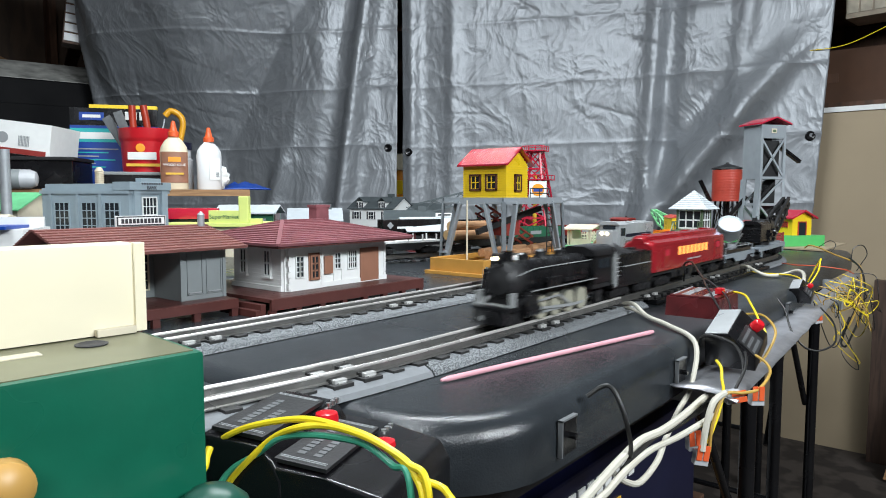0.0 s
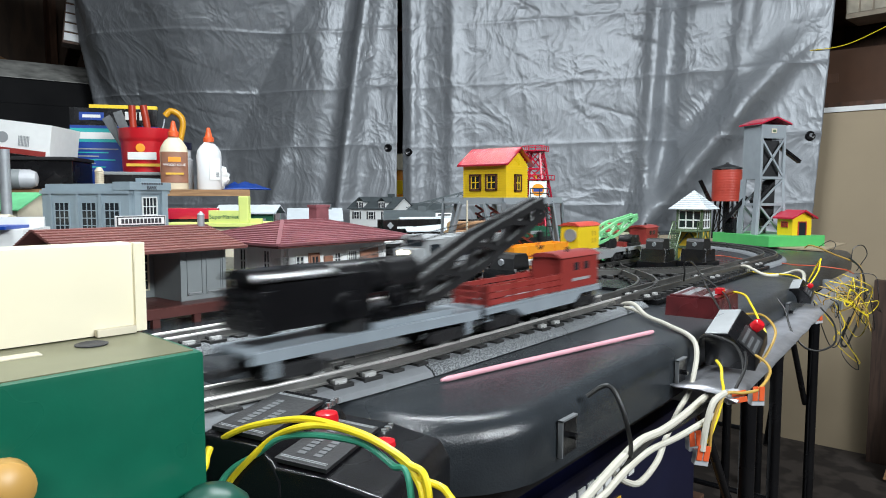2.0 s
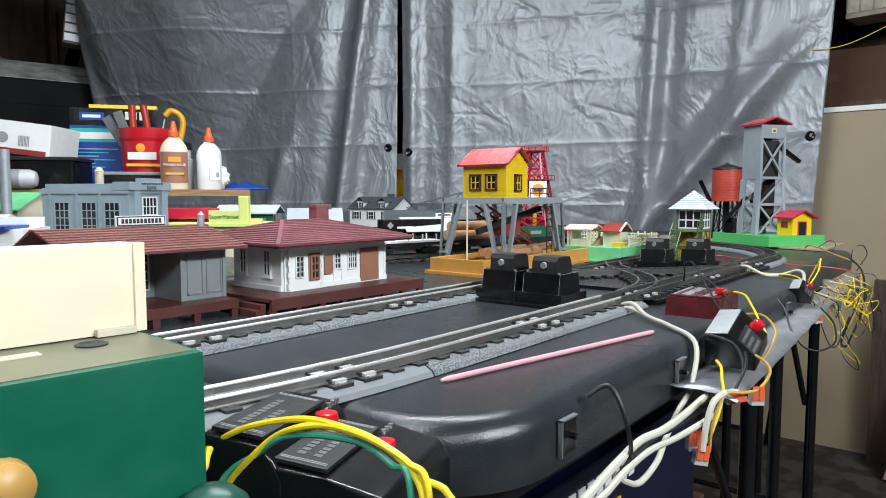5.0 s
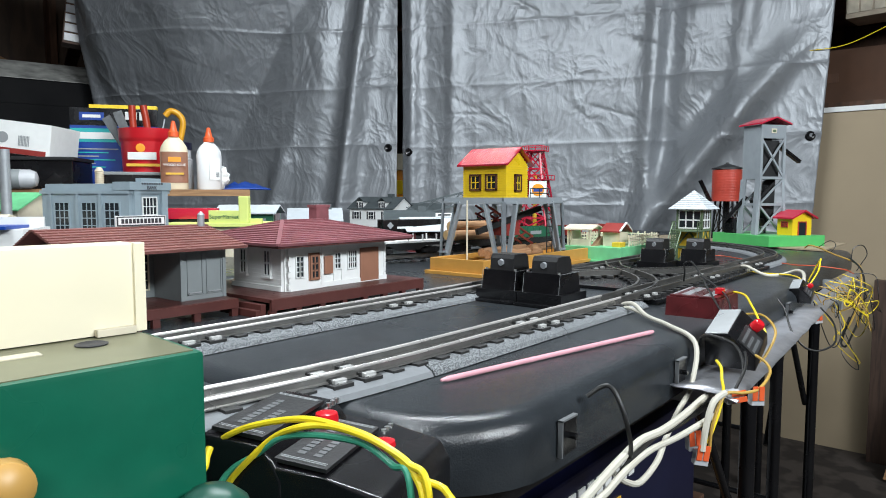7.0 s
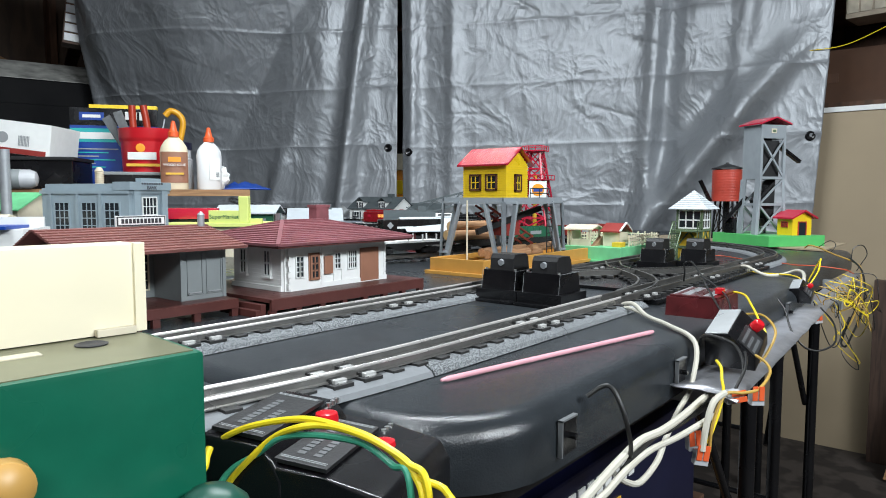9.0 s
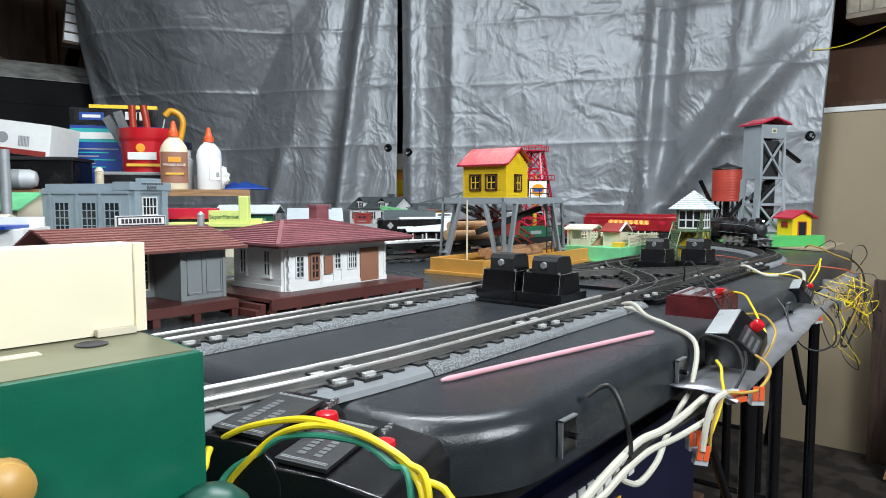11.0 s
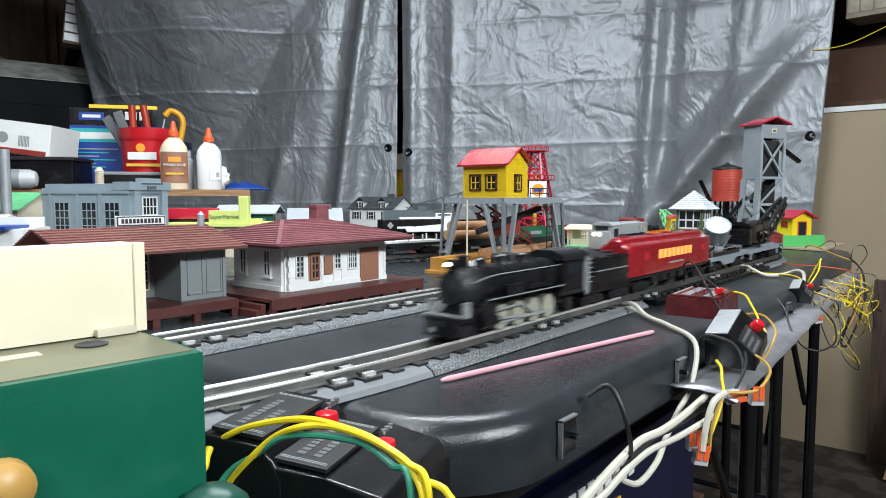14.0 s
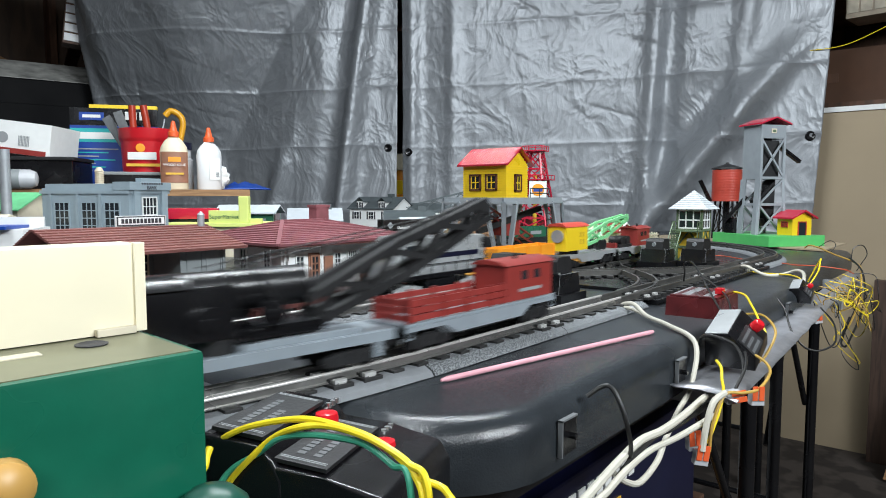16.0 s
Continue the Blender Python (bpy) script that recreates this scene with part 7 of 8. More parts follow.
wire([(0.745, 0.338, 0.903), (0.735, 0.322, 0.907), (0.726, 0.306, 0.906), (0.705, 0.284, 0.9045)], 0.0022, "wire_white", "white cable at the track terminal")
wire([(0.745, 0.200, 0.857), (0.604, 0.186, 0.863), (0.540, 0.186, 0.859), (0.499, 0.188, 0.857), (0.466, 0.192, 0.857), (0.419, 0.190, 0.854), (0.370, 0.186, 0.850), (0.331, 0.184, 0.845), (0.29, 0.18, 0.80)], 0.0029, "wire_white", "thick white cable slung below the table edge")
wire([(0.571, 0.172, 0.853), (0.516, 0.181, 0.849), (0.472, 0.186, 0.850), (0.432, 0.185, 0.850), (0.395, 0.183, 0.847), (0.356, 0.180, 0.842), (0.31, 0.175, 0.80)], 0.0024, "wire_white", "white cable slung below the table edge")
wire([(0.590, 0.182, 0.856), (0.534, 0.190, 0.850), (0.504, 0.194, 0.850), (0.467, 0.190, 0.853), (0.417, 0.186, 0.848), (0.34, 0.18, 0.83)], 0.0022, "wire_black", "black cable slung below the table edge")
wire([(0.571, 0.164, 0.874), (0.555, 0.168, 0.869), (0.546, 0.170, 0.853), (0.540, 0.171, 0.832)], 0.0026, "wire_white", "white cable end in a lever connector")
wire([(0.420, 0.212, 0.897), (0.426, 0.204, 0.904), (0.427, 0.197, 0.904), (0.426, 0.189, 0.892), (0.428, 0.185, 0.877), (0.438, 0.187, 0.859), (0.444, 0.193, 0.839)], 0.0017, "wire_black", "thin black cable looping over the table edge")
wire([(0.935, 0.328, 0.918), (0.929, 0.325, 0.932), (0.928, 0.325, 0.943), (0.922, 0.313, 0.946), (0.871, 0.283, 0.934), (0.811, 0.259, 0.932), (0.775, 0.244, 0.931), (0.700, 0.205, 0.916), (0.663, 0.176, 0.896), (0.622, 0.162, 0.886), (0.597, 0.163, 0.872)], 0.0012, "wire_black", "thin black wire running over the red box")
wire([(0.870, 0.284, 0.934), (0.817, 0.252, 0.932), (0.778, 0.224, 0.922), (0.715, 0.200, 0.905), (0.70, 0.19, 0.885)], 0.0011, "wire_black", "thin black wire running over the red box")
wire([(0.852, 0.255, 0.920), (0.828, 0.222, 0.922), (0.785, 0.201, 0.917), (0.744, 0.182, 0.907), (0.721, 0.170, 0.898), (0.694, 0.168, 0.890)], 0.0012, "wire_yellow", "yellow wire from the red box")
wire([(0.775, 0.207, 0.907), (0.767, 0.184, 0.909), (0.730, 0.163, 0.900), (0.70, 0.164, 0.882), (0.69, 0.168, 0.876)], 0.0013, "wire_brown", "amber wire looped over the ledge")
wire([(0.70, 0.172, 0.876), (0.662, 0.166, 0.889), (0.649, 0.152, 0.886), (0.639, 0.146, 0.879), (0.611, 0.148, 0.871), (0.590, 0.155, 0.871), (0.572, 0.164, 0.872), (0.555, 0.168, 0.851), (0.548, 0.168, 0.830)], 0.0013, "wire_brown", "amber wire hanging to a connector")
wire([(0.612, 0.184, 0.890), (0.606, 0.178, 0.886), (0.589, 0.172, 0.880), (0.580, 0.168, 0.873), (0.567, 0.167, 0.858), (0.550, 0.170, 0.836)], 0.0013, "wire_yellow", "yellow wire hanging to a connector")
wire([(0.935, 0.208, 0.905), (0.921, 0.196, 0.894), (0.903, 0.184, 0.872), (0.903, 0.170, 0.854), (0.914, 0.155, 0.849), (0.949, 0.144, 0.855), (1.025, 0.158, 0.866), (1.06, 0.18, 0.880)], 0.0012, "wire_black", "thin black wire drooping under the ledge")
wire([(0.66, 0.214, 0.892), (0.643, 0.207, 0.903), (0.641, 0.197, 0.906), (0.639, 0.176, 0.900), (0.623, 0.164, 0.884), (0.597, 0.163, 0.871)], 0.0014, "wire_black", "black cable beside the controller")
wire([(1.245, 0.345, 0.912), (1.234, 0.327, 0.915), (1.220, 0.312, 0.912), (1.202, 0.285, 0.905), (1.219, 0.264, 0.907), (1.212, 0.242, 0.915), (1.174, 0.225, 0.914), (1.118, 0.214, 0.905)], 0.0026, "wire_white", "white cable from the track terminal")
wire([(1.245, 0.318, 0.905), (1.230, 0.299, 0.905), (1.203, 0.253, 0.908), (1.159, 0.227, 0.908), (1.112, 0.214, 0.903)], 0.0013, "wire_yellow", "yellow wire to the far controller")
wire([(1.80, 0.345, 0.912), (1.785, 0.333, 0.920), (1.776, 0.311, 0.916), (1.705, 0.270, 0.908), (1.627, 0.212, 0.895), (1.550, 0.195, 0.877), (1.474, 0.186, 0.844), (1.398, 0.186, 0.818), (1.370, 0.190, 0.802)], 0.0016, "wire_brown", "amber cable drooping off the far edge")
wire([(1.65, 0.23, 0.905), (1.590, 0.205, 0.894), (1.554, 0.192, 0.879), (1.486, 0.180, 0.849), (1.408, 0.177, 0.818), (1.347, 0.184, 0.782), (1.342, 0.190, 0.775), (1.352, 0.196, 0.785), (1.398, 0.191, 0.818)], 0.0018, "wire_black", "dark cable hanging in a loop")
wire([(1.777, 0.311, 0.918), (1.759, 0.286, 0.934), (1.732, 0.270, 0.926), (1.724, 0.279, 0.908)], 0.0008, "wire_black", "thin black looped wire at the edge")
wire([(1.631, 0.225, 0.904), (1.636, 0.222, 0.927), (1.651, 0.208, 0.933), (1.656, 0.200, 0.915), (1.622, 0.205, 0.897), (1.600, 0.210, 0.884)], 0.0009, "wire_black", "thin black looped wire at the edge")
wire([(1.549, 0.493, 0.903), (1.555, 0.456, 0.903), (1.50, 0.400, 0.903), (1.460, 0.315, 0.903), (1.429, 0.291, 0.904), (1.433, 0.254, 0.904), (1.459, 0.212, 0.898), (1.497, 0.202, 0.888)], 0.0011, "wire_red", "orange wire lying across the table")
wire([(1.117, 0.208, 0.900), (1.143, 0.200, 0.922), (1.169, 0.202, 0.935), (1.182, 0.205, 0.936), (1.19, 0.222, 0.9)], 0.0011, "wire_yellow", "yellow wire looped at the edge")
rng = random.Random(5)
for k in range(13):
    x0 = 1.05 + 0.50 * rng.random()
    pts = [(x0, 0.208, 0.893 if x0 < 1.5 else 0.885)]
    z, x, y = 0.885, x0, 0.195
    for i in range(5):
        x += rng.uniform(-0.035, 0.05)
        y = 0.150 + rng.random() * 0.045
        z = 0.89 - 0.10 * rng.random() * (i + 1) / 4
        pts.append((x, y, z))
    pts.append((x0 + rng.uniform(-0.02, 0.04), 0.20, 0.880))
    key = ("wire_yellow", "wire_brown", "wire_black", "wire_brown", "wire_yellow", "wire_black")[k % 6]
    wire(pts, 0.0007, key, "thin tangled " + {"wire_yellow": "yellow", "wire_brown": "amber", "wire_black": "black"}[key] + " wire hanging off the edge")


def connector(x, y, z, ry, rz):
    t = thing("lever_connector", pose(x, y, z, 0, ry, rz) @ Matrix.Scale(0.62, 4), "clear lever connector with orange levers", "wire connector", "wire connectors")
    part("shell", B(-0.009, -0.006, -0.013, 0.009, 0.006, 0.006, bev=0.001), M["clear"], t)
    for s in (-1, 1):
        part("lever", B(s * 0.0045 - 0.0035, -0.0075, -0.006, s * 0.0045 + 0.0035, -0.0058, 0.014, bev=0.0005), M["cap"], t, "orange lever")


for a in ((0.5435, 0.173, 0.828, 8, -50), (0.548, 0.181, 0.837, -6, -45), (0.612, 0.150, 0.865, 0, -50), (0.863, 0.190, 0.858, 0, -50), (1.047, 0.200, 0.862, 10, -50), (1.096, 0.190, 0.860, -8, -50), (0.595, 0.163, 0.866, 80, -50)):
    connector(*a)

# track terminals
for x in (0.748, 1.244):
    tc = thing("track_terminal", pose(x, 0.330, T), "small metal track terminal clip", "track terminal", "track terminals")
    part("clip", B(-0.012, -0.010, 0.0005, 0.012, 0.010, 0.006, bev=0.001), M["steel"], tc)
    for k in (-0.006, 0.006):
        part("screw", C((k, -0.004, 0.006), (k, -0.004, 0.010), 0.003, seg=10), M["chrome"], tc, smooth=True)


# ---- boxes stored under the table ----
def carton(name, x0, y0, z0, x1, y1, z1, material, label, bars=()):
    t = thing(name, pose(0, 0, 0), label, "box")
    part("carton", B(x0, y0, z0, x1, y1, z1, bev=0.003), material, t)
    for (a, b, c, d, key) in bars:
        part("print_bar", B(a, y0 - 0.0012, b, c, y0 + 0.001, d), M[key], t)
    return t


carton("train_set_box", 0.42, 0.275, 0.58, 0.84, 0.62, 0.79, M["navy"], "navy blue printed train set box under the table",
       [(0.44 + k * 0.018, 0.752, 0.453 + k * 0.018, 0.774, "ink_white") for k in range(12)] + [(0.56, 0.722, 0.62, 0.738, "gold")])
carton("train_set_box", 0.40, 0.28, 0.30, 0.88, 0.66, 0.578, M["navy"], "navy blue printed train set box under the table")
carton("moving_box", 0.40, 0.28, 0.0, 0.90, 0.70, 0.298, M["cardboard"], "brown cardboard box under the table")
carton("moving_box", 0.92, 0.38, 0.0, 1.22, 0.80, 0.50, M["cardboard"], "brown cardboard box under the table", [(0.93, 0.42, 1.10, 0.46, "gold")])
carton("appliance_box", 1.15, 0.62, 0.0, 1.72, 0.95, 0.70, mat("grey_printed_card", (0.28, 0.28, 0.29), 0.6, scale=20), "grey printed appliance box under the table",
       [(1.46, 0.60, 1.60, 0.625, "ink"), (1.48, 0.54, 1.52, 0.57, "ink"), (1.56, 0.53, 1.60, 0.56, "ink")])
# ---- shelf with tools behind the layout ----
SH = 1.056
sd = Vector((0.557, -0.372, 0)).normalized()
sm = Matrix.Translation((1.262, 1.792, 0)) @ Matrix.Rotation(math.atan2(sd.y, sd.x), 4, "Z")
# local x runs along the front edge towards its right end at 0, local y goes back
sh = thing("wall_shelf", sm, "worn plywood shelf crowded with tools and glue", "shelf")
part("board", B(-1.05, 0.0, SH - 0.020, 0.0, 0.42, SH, bev=0.001), M["ply"], sh)
for x in (-1.02, -0.52, -0.03):
    part("upright", B(x, 0.37, 0.0, x + 0.03, 0.41, SH - 0.0205), M["steel"], sh)



def on_shelf(x, y, rz=0, z=SH):
    return sm @ pose(x, y, z, 0, 0, rz)


def bottle(x, y, rz, h, body, lab, label, full):
    t = thing("glue_bottle", on_shelf(x, y, rz), label, "glue bottle", "glue bottles")
    bm = bmesh.new()
    rows = [(0.037, 0.0), (0.040, 0.004), (0.041, 0.55 * h), (0.038, 0.62 * h), (0.028, 0.70 * h), (0.018, 0.745 * h), (0.0155, 0.765 * h)]
    lathe(bm, rows, 28, Matrix.Diagonal((1.0, 0.62, 1.0, 1)))
    part("bottle", bm, body, t, smooth=True)
    cap = lathe(bmesh.new(), [(0.016, 0.765 * h), (0.0165, 0.83 * h), (0.012, 0.85 * h), (0.008, 0.93 * h), (0.006, 0.985 * h), (0.002, 1.0 * h)], 18)
    part("cap", cap, M["cap"], t, "orange twist cap", smooth=True)
    if full:
        lb = bmesh.new()
        n = 14
        for z0, z1 in ((0.10 * h, 0.545 * h),):
            lo = []
            hi = []
            for i in range(n + 1):
                a = radians(200 + 140 * i / n)
                lo.append(lb.verts.new((0.0417 * math.cos(a), 0.62 * 0.0425 * math.sin(a), z0)))
                hi.append(lb.verts.new((0.0417 * math.cos(a), 0.62 * 0.0425 * math.sin(a), z1)))
            for i in range(n):
                lb.faces.new((lo[i], lo[i + 1], hi[i + 1], hi[i]))
        part("label", lb, M["door_br"], t, "brown product label", smooth=True)
        part("brand_patch", B(-0.018, -0.0275, 0.40 * h, 0.018, -0.0262, 0.47 * h, bev=0.0003), M["orange"], t, "orange brand patch")
        part("label_band", B(-0.026, -0.0272, 0.215 * h, 0.026, -0.0258, 0.245 * h), M["gold"], t)
        writing("WOOD GLUE", 0.0105, M["ink_white"], t, facing(0, -0.0282, 0.355 * h, 0))
    else:
        part("back_label", B(-0.014, -0.0268, 0.16 * h, 0.022, -0.0252, 0.50 * h), M["white"], t, "white back label")
        for k in range(9):
            part("barcode_bar", B(0.008 + 0.0012 * k, -0.0274, 0.20 * h, 0.0086 + 0.0012 * k, -0.0266, 0.28 * h), M["ink_grey"], t)
    return t


def local(x, y):
    v = sm.inverted() @ Vector((x, y, 0))
    return v.x, v.y


gx, gy = local(1.028, 1.841)
bottle(gx, 0.075, 6, 0.212, M["glue"], True, "cream bottle of wood glue with orange cap, label forward", True)
gx, gy = local(1.113, 1.784)
bottle(gx, 0.085, 30, 0.195, M["glue_white"], False, "white glue bottle with orange cap, turned away", False)

fx, fy = local(1.09, 2.096)
tub = thing("coffee_tub", on_shelf(fx, 0.24, -4), "red plastic coffee tub holding pliers and a hacksaw", "tub")
bm = lathe(bmesh.new(), [(0.068, 0.0), (0.072, 0.004), (0.070, 0.05), (0.072, 0.135), (0.077, 0.142), (0.079, 0.150), (0.0805, 0.175), (0.077, 0.175), (0.074, 0.150), (0.068, 0.010)], 36)
part("tub", bm, M["folgers"], tub, smooth=True)
part("brand_bar", B(-0.042, -0.0745, 0.085, 0.034, -0.0722, 0.106, bev=0.0006), M["ink_white"], tub, "white brand lettering bar")
part("brand_ribbon", B(-0.046, -0.0752, 0.066, 0.046, -0.0722, 0.074), M["gold"], tub, "gold ribbon print")
part("brand_sun", lathe(bmesh.new(), [(0.0125, 0), (0.0125, 0.001), (0.010, 0.0014)], 18, Matrix.Translation((-0.008, -0.0728, 0.118)) @ Matrix.Rotation(radians(90), 4, "X")), M["orange"], tub)


M["handle_red"] = mat("orange_red_dipped_handle", (0.36, 0.035, 0.015), 0.35, scale=40, vary=0.15)


def pliers(m, label):
    t = thing("pliers", m, label, "pliers", "tools in the tub")
    for s in (-1, 1):
        part("handle", tube(bmesh.new(), [(s * 0.006, 0, 0.06), (s * 0.018, 0, 0.10), (s * 0.021, 0, 0.15), (s * 0.017, 0, 0.215)], 0.0115, 10, 6), M["handle_red"], t, "red dipped handle", smooth=True)
    bm = C((0, -0.005, 0.055), (0, 0.005, 0.055), 0.016)
    prism(bm, [(-0.012, 0.05), (0.012, 0.05), (0.004, 0.0), (-0.004, 0.0)], -0.004, 0.004)
    part("jaw", bm, M["steel"], t, smooth=True)


base = on_shelf(fx, 0.26, 0)
pliers(base @ pose(-0.012, 0.0, 0.062, 0, -5, 10), "pliers with red handles standing in the tub")
M["blade_grey"] = mat("dull_grey_blade", (0.12, 0.125, 0.13), 0.4, 0.6, scale=60, vary=0.3)
for k, (x, y, ry) in enumerate(((-0.052, 0.01, -30), (-0.040, -0.02, -20))):
    t = thing("file", base @ pose(x * 0.5, y, 0.06, 0, ry, 0), "grey steel tool leaning in the tub", "tool", "tools in the tub")
    part("blade", B(-0.014, -0.002, 0, 0.014, 0.002, 0.205, bev=0.001), M["blade_grey"], t)
M["saw_yellow"] = mat("orange_yellow_enamel", (0.62, 0.30, 0.015), 0.35, scale=40, vary=0.12)
saw = thing("hacksaw", base @ pose(0.040, 0.012, 0.060, 0, 12, 0), "yellow-framed hacksaw standing in the tub", "saw", "tools in the tub")
part("saw_frame", tube(bmesh.new(), [(-0.028, 0, 0.185), (-0.014, 0, 0.205), (0.012, 0, 0.200), (0.030, 0, 0.178), (0.033, 0, 0.13), (0.028, 0, 0.06), (0.012, 0, 0.0)], 0.0105, 10, 6), M["saw_yellow"], saw, "yellow saw frame", smooth=True)
part("saw_blade", B(-0.029, -0.0006, 0.07, -0.025, 0.0006, 0.175), M["steel"], saw)

pack = thing("sandpaper_pack", on_shelf(-0.425, 0.33, -2), "large blue and black sandpaper pack with yellow top", "sandpaper pack")
part("pack", B(-0.135, 0, 0, 0.135, 0.030, 0.215, bev=0.001), M["blue"], pack)
part("top_band", B(-0.1345, -0.001, 0.2151, 0.1345, 0.031, 0.272, bev=0.001), M["black"], pack, "black header")
part("yellow_edge", B(-0.075, -0.001, 0.2722, 0.1345, 0.031, 0.284, bev=0.001), M["yellow"], pack, "yellow folded top edge")
part("brand_panel", B(-0.105, -0.003, 0.232, -0.030, -0.0005, 0.258), M["blue"], pack, "blue brand panel")
part("brand_bar", B(-0.095, -0.0042, 0.240, -0.040, -0.0028, 0.250), M["ink_white"], pack)
part("teal_band", B(-0.1348, -0.0015, 0.160, 0.060, 0.0005, 0.205), M["teal"], pack, "teal band")
part("product_bar", B(-0.120, -0.0028, 0.170, 0.0, -0.0012, 0.192), M["ink_white"], pack)
for k in range(7):
    part("text_bar", B(-0.120, -0.0016, 0.135 - k * 0.012, -0.120 + (0.13, 0.10, 0.07, 0.12, 0.06, 0.09, 0.05)[k], 0.0005, 0.139 - k * 0.012), M["teal" if k % 2 else "ink_grey"], pack)
for k in range(3):
    part("grade_bar", B(0.035 + k * 0.022, -0.003, 0.235, 0.050 + k * 0.022, -0.0005, 0.262), M["ink_white"], pack)

bx = thing("white_carton", on_shelf(-0.72, 0.13, -13, SH + 0.112) @ pose(0, 0, 0, 0, 7, 0), "white printed carton lying over tools", "carton")
part("carton", B(-0.28, -0.02, 0.0, 0.165, 0.16, 0.095, bev=0.001), M["white"], bx)
part("red_side", B(-0.279, -0.0215, 0.0005, 0.154, -0.0195, 0.016), M["red_dull"], bx, "red printed edge")
for k in range(4):
    part("print_bar", B(-0.20 + k * 0.045, -0.0215, 0.045 - 0.004 * k, -0.17 + k * 0.045, -0.0195, 0.049 - 0.004 * k), M["ink_grey"], bx)
part("oval_print", lathe(bmesh.new(), [(0.016, 0), (0.016, 0.0008), (0.013, 0.001)], 20, Matrix.Translation((0.030, -0.0202, 0.045)) @ Matrix.Rotation(radians(90), 4, "X")), M["ink_grey"], bx)
for k in range(8):
    part("barcode_bar", B(0.075 + k * 0.004, -0.0215, 0.025, 0.077 + k * 0.004, -0.0195, 0.055), M["ink_grey"], bx)
rest = thing("tool_tray", on_shelf(-0.66, 0.10, -8), "dark plastic tool tray with lid", "tool tray")
part("tray", B(-0.24, -0.01, 0.0, 0.16, 0.16, 0.085, bev=0.004), M["black"], rest)
part("tray_lid", B(-0.245, -0.015, 0.0852, 0.165, 0.165, 0.096, bev=0.003), M["black_dull"], rest)
can = thing("spray_can", on_shelf(-0.655, 0.0, 0) @ pose(0, -0.005, 0.028, 0, 0, 0), "used spray can lying on its side", "spray can")
part("can", lathe(bmesh.new(), [(0.020, -0.085), (0.026, -0.080), (0.027, -0.070), (0.027, 0.060), (0.020, 0.074), (0.010, 0.078)], 24, Matrix.Rotation(radians(90), 4, "Y")), M["clear"], can, smooth=True)
part("can_band", lathe(bmesh.new(), [(0.0274, -0.045), (0.0278, -0.044), (0.0278, 0.035), (0.0274, 0.036)], 24, Matrix.Rotation(radians(90), 4, "Y")), M["wall_grey"], can, "grey paper band", smooth=True)
tb = thing("tool_case", on_shelf(-0.36, 0.11, 4), "black plastic tool case with grey lid", "tool case")
part("case", prism(bmesh.new(), [(-0.095, 0.0), (0.095, 0.0), (0.115, 0.045), (-0.075, 0.045)], 0.0, 0.10), M["black"], tb)
part("case_lid", B(-0.09, -0.004, 0.0452, 0.122, 0.106, 0.055, bev=0.003), M["wall_grey"], tb)
hd = thing("wire_spool", on_shelf(-0.43, 0.055, 0), "pale ribbed hose end standing on the shelf", "hose")
bm = bmesh.new()
lathe(bm, [v for k in range(9) for v in ((0.011, 0.006 * k + 0.002), (0.0135, 0.006 * k + 0.005))] + [(0.006, 0.066)], 16, pose(0, 0, 0.0))
part("hose", bm, M["bone"], hd, smooth=True)
rag = thing("crumpled_paper", on_shelf(-0.095, 0.13, 20), "crumpled white paper and clear bag", "paper")
bm = bmesh.new()
bmesh.ops.create_icosphere(bm, subdivisions=3, radius=0.035)
for v in bm.verts:
    v.co = v.co * (1 + 0.45 * noise.noise(v.co * 60)) + Vector((0, 0, 0.036))
    v.co.z = max(0.001, v.co.z * 1.1)
part("paper", bm, M["white"], rag)
bag = thing("clear_bag", on_shelf(-0.205, 0.14, 0), "smoky clear plastic jar behind the bottles", "jar")
part("jar", lathe(bmesh.new(), [(0.034, 0), (0.036, 0.004), (0.036, 0.095), (0.030, 0.10), (0.030, 0.125), (0.028, 0.127)], 22), M["clear"], bag, smooth=True)
part("jar_lid", lathe(bmesh.new(), [(0.033, 0.1272), (0.033, 0.148), (0.030, 0.150)], 22), M["navy"], bag, smooth=True)
cl = thing("blue_cloth", on_shelf(-0.03, 0.20, 0), "crumpled dark blue cloth at the shelf end", "cloth")
bm = bmesh.new()
g = [[bm.verts.new((-0.06 + 0.16 * i / 14, -0.08 + 0.16 * j / 14, 0.004 + max(0, 0.020 + 0.02 * noise.noise((i * 0.4, j * 0.4, 3))) * math.sin(math.pi * i / 14) * math.sin(math.pi * j / 14))) for j in range(15)] for i in range(15)]
for i in range(14):
    for j in range(14):
        bm.faces.new((g[i][j], g[i + 1][j], g[i + 1][j + 1], g[i][j + 1]))
ob = part("cloth", bm, M["blue"], cl, smooth=True)
ob.modifiers.new("thickness", "SOLIDIFY").thickness = 0.003


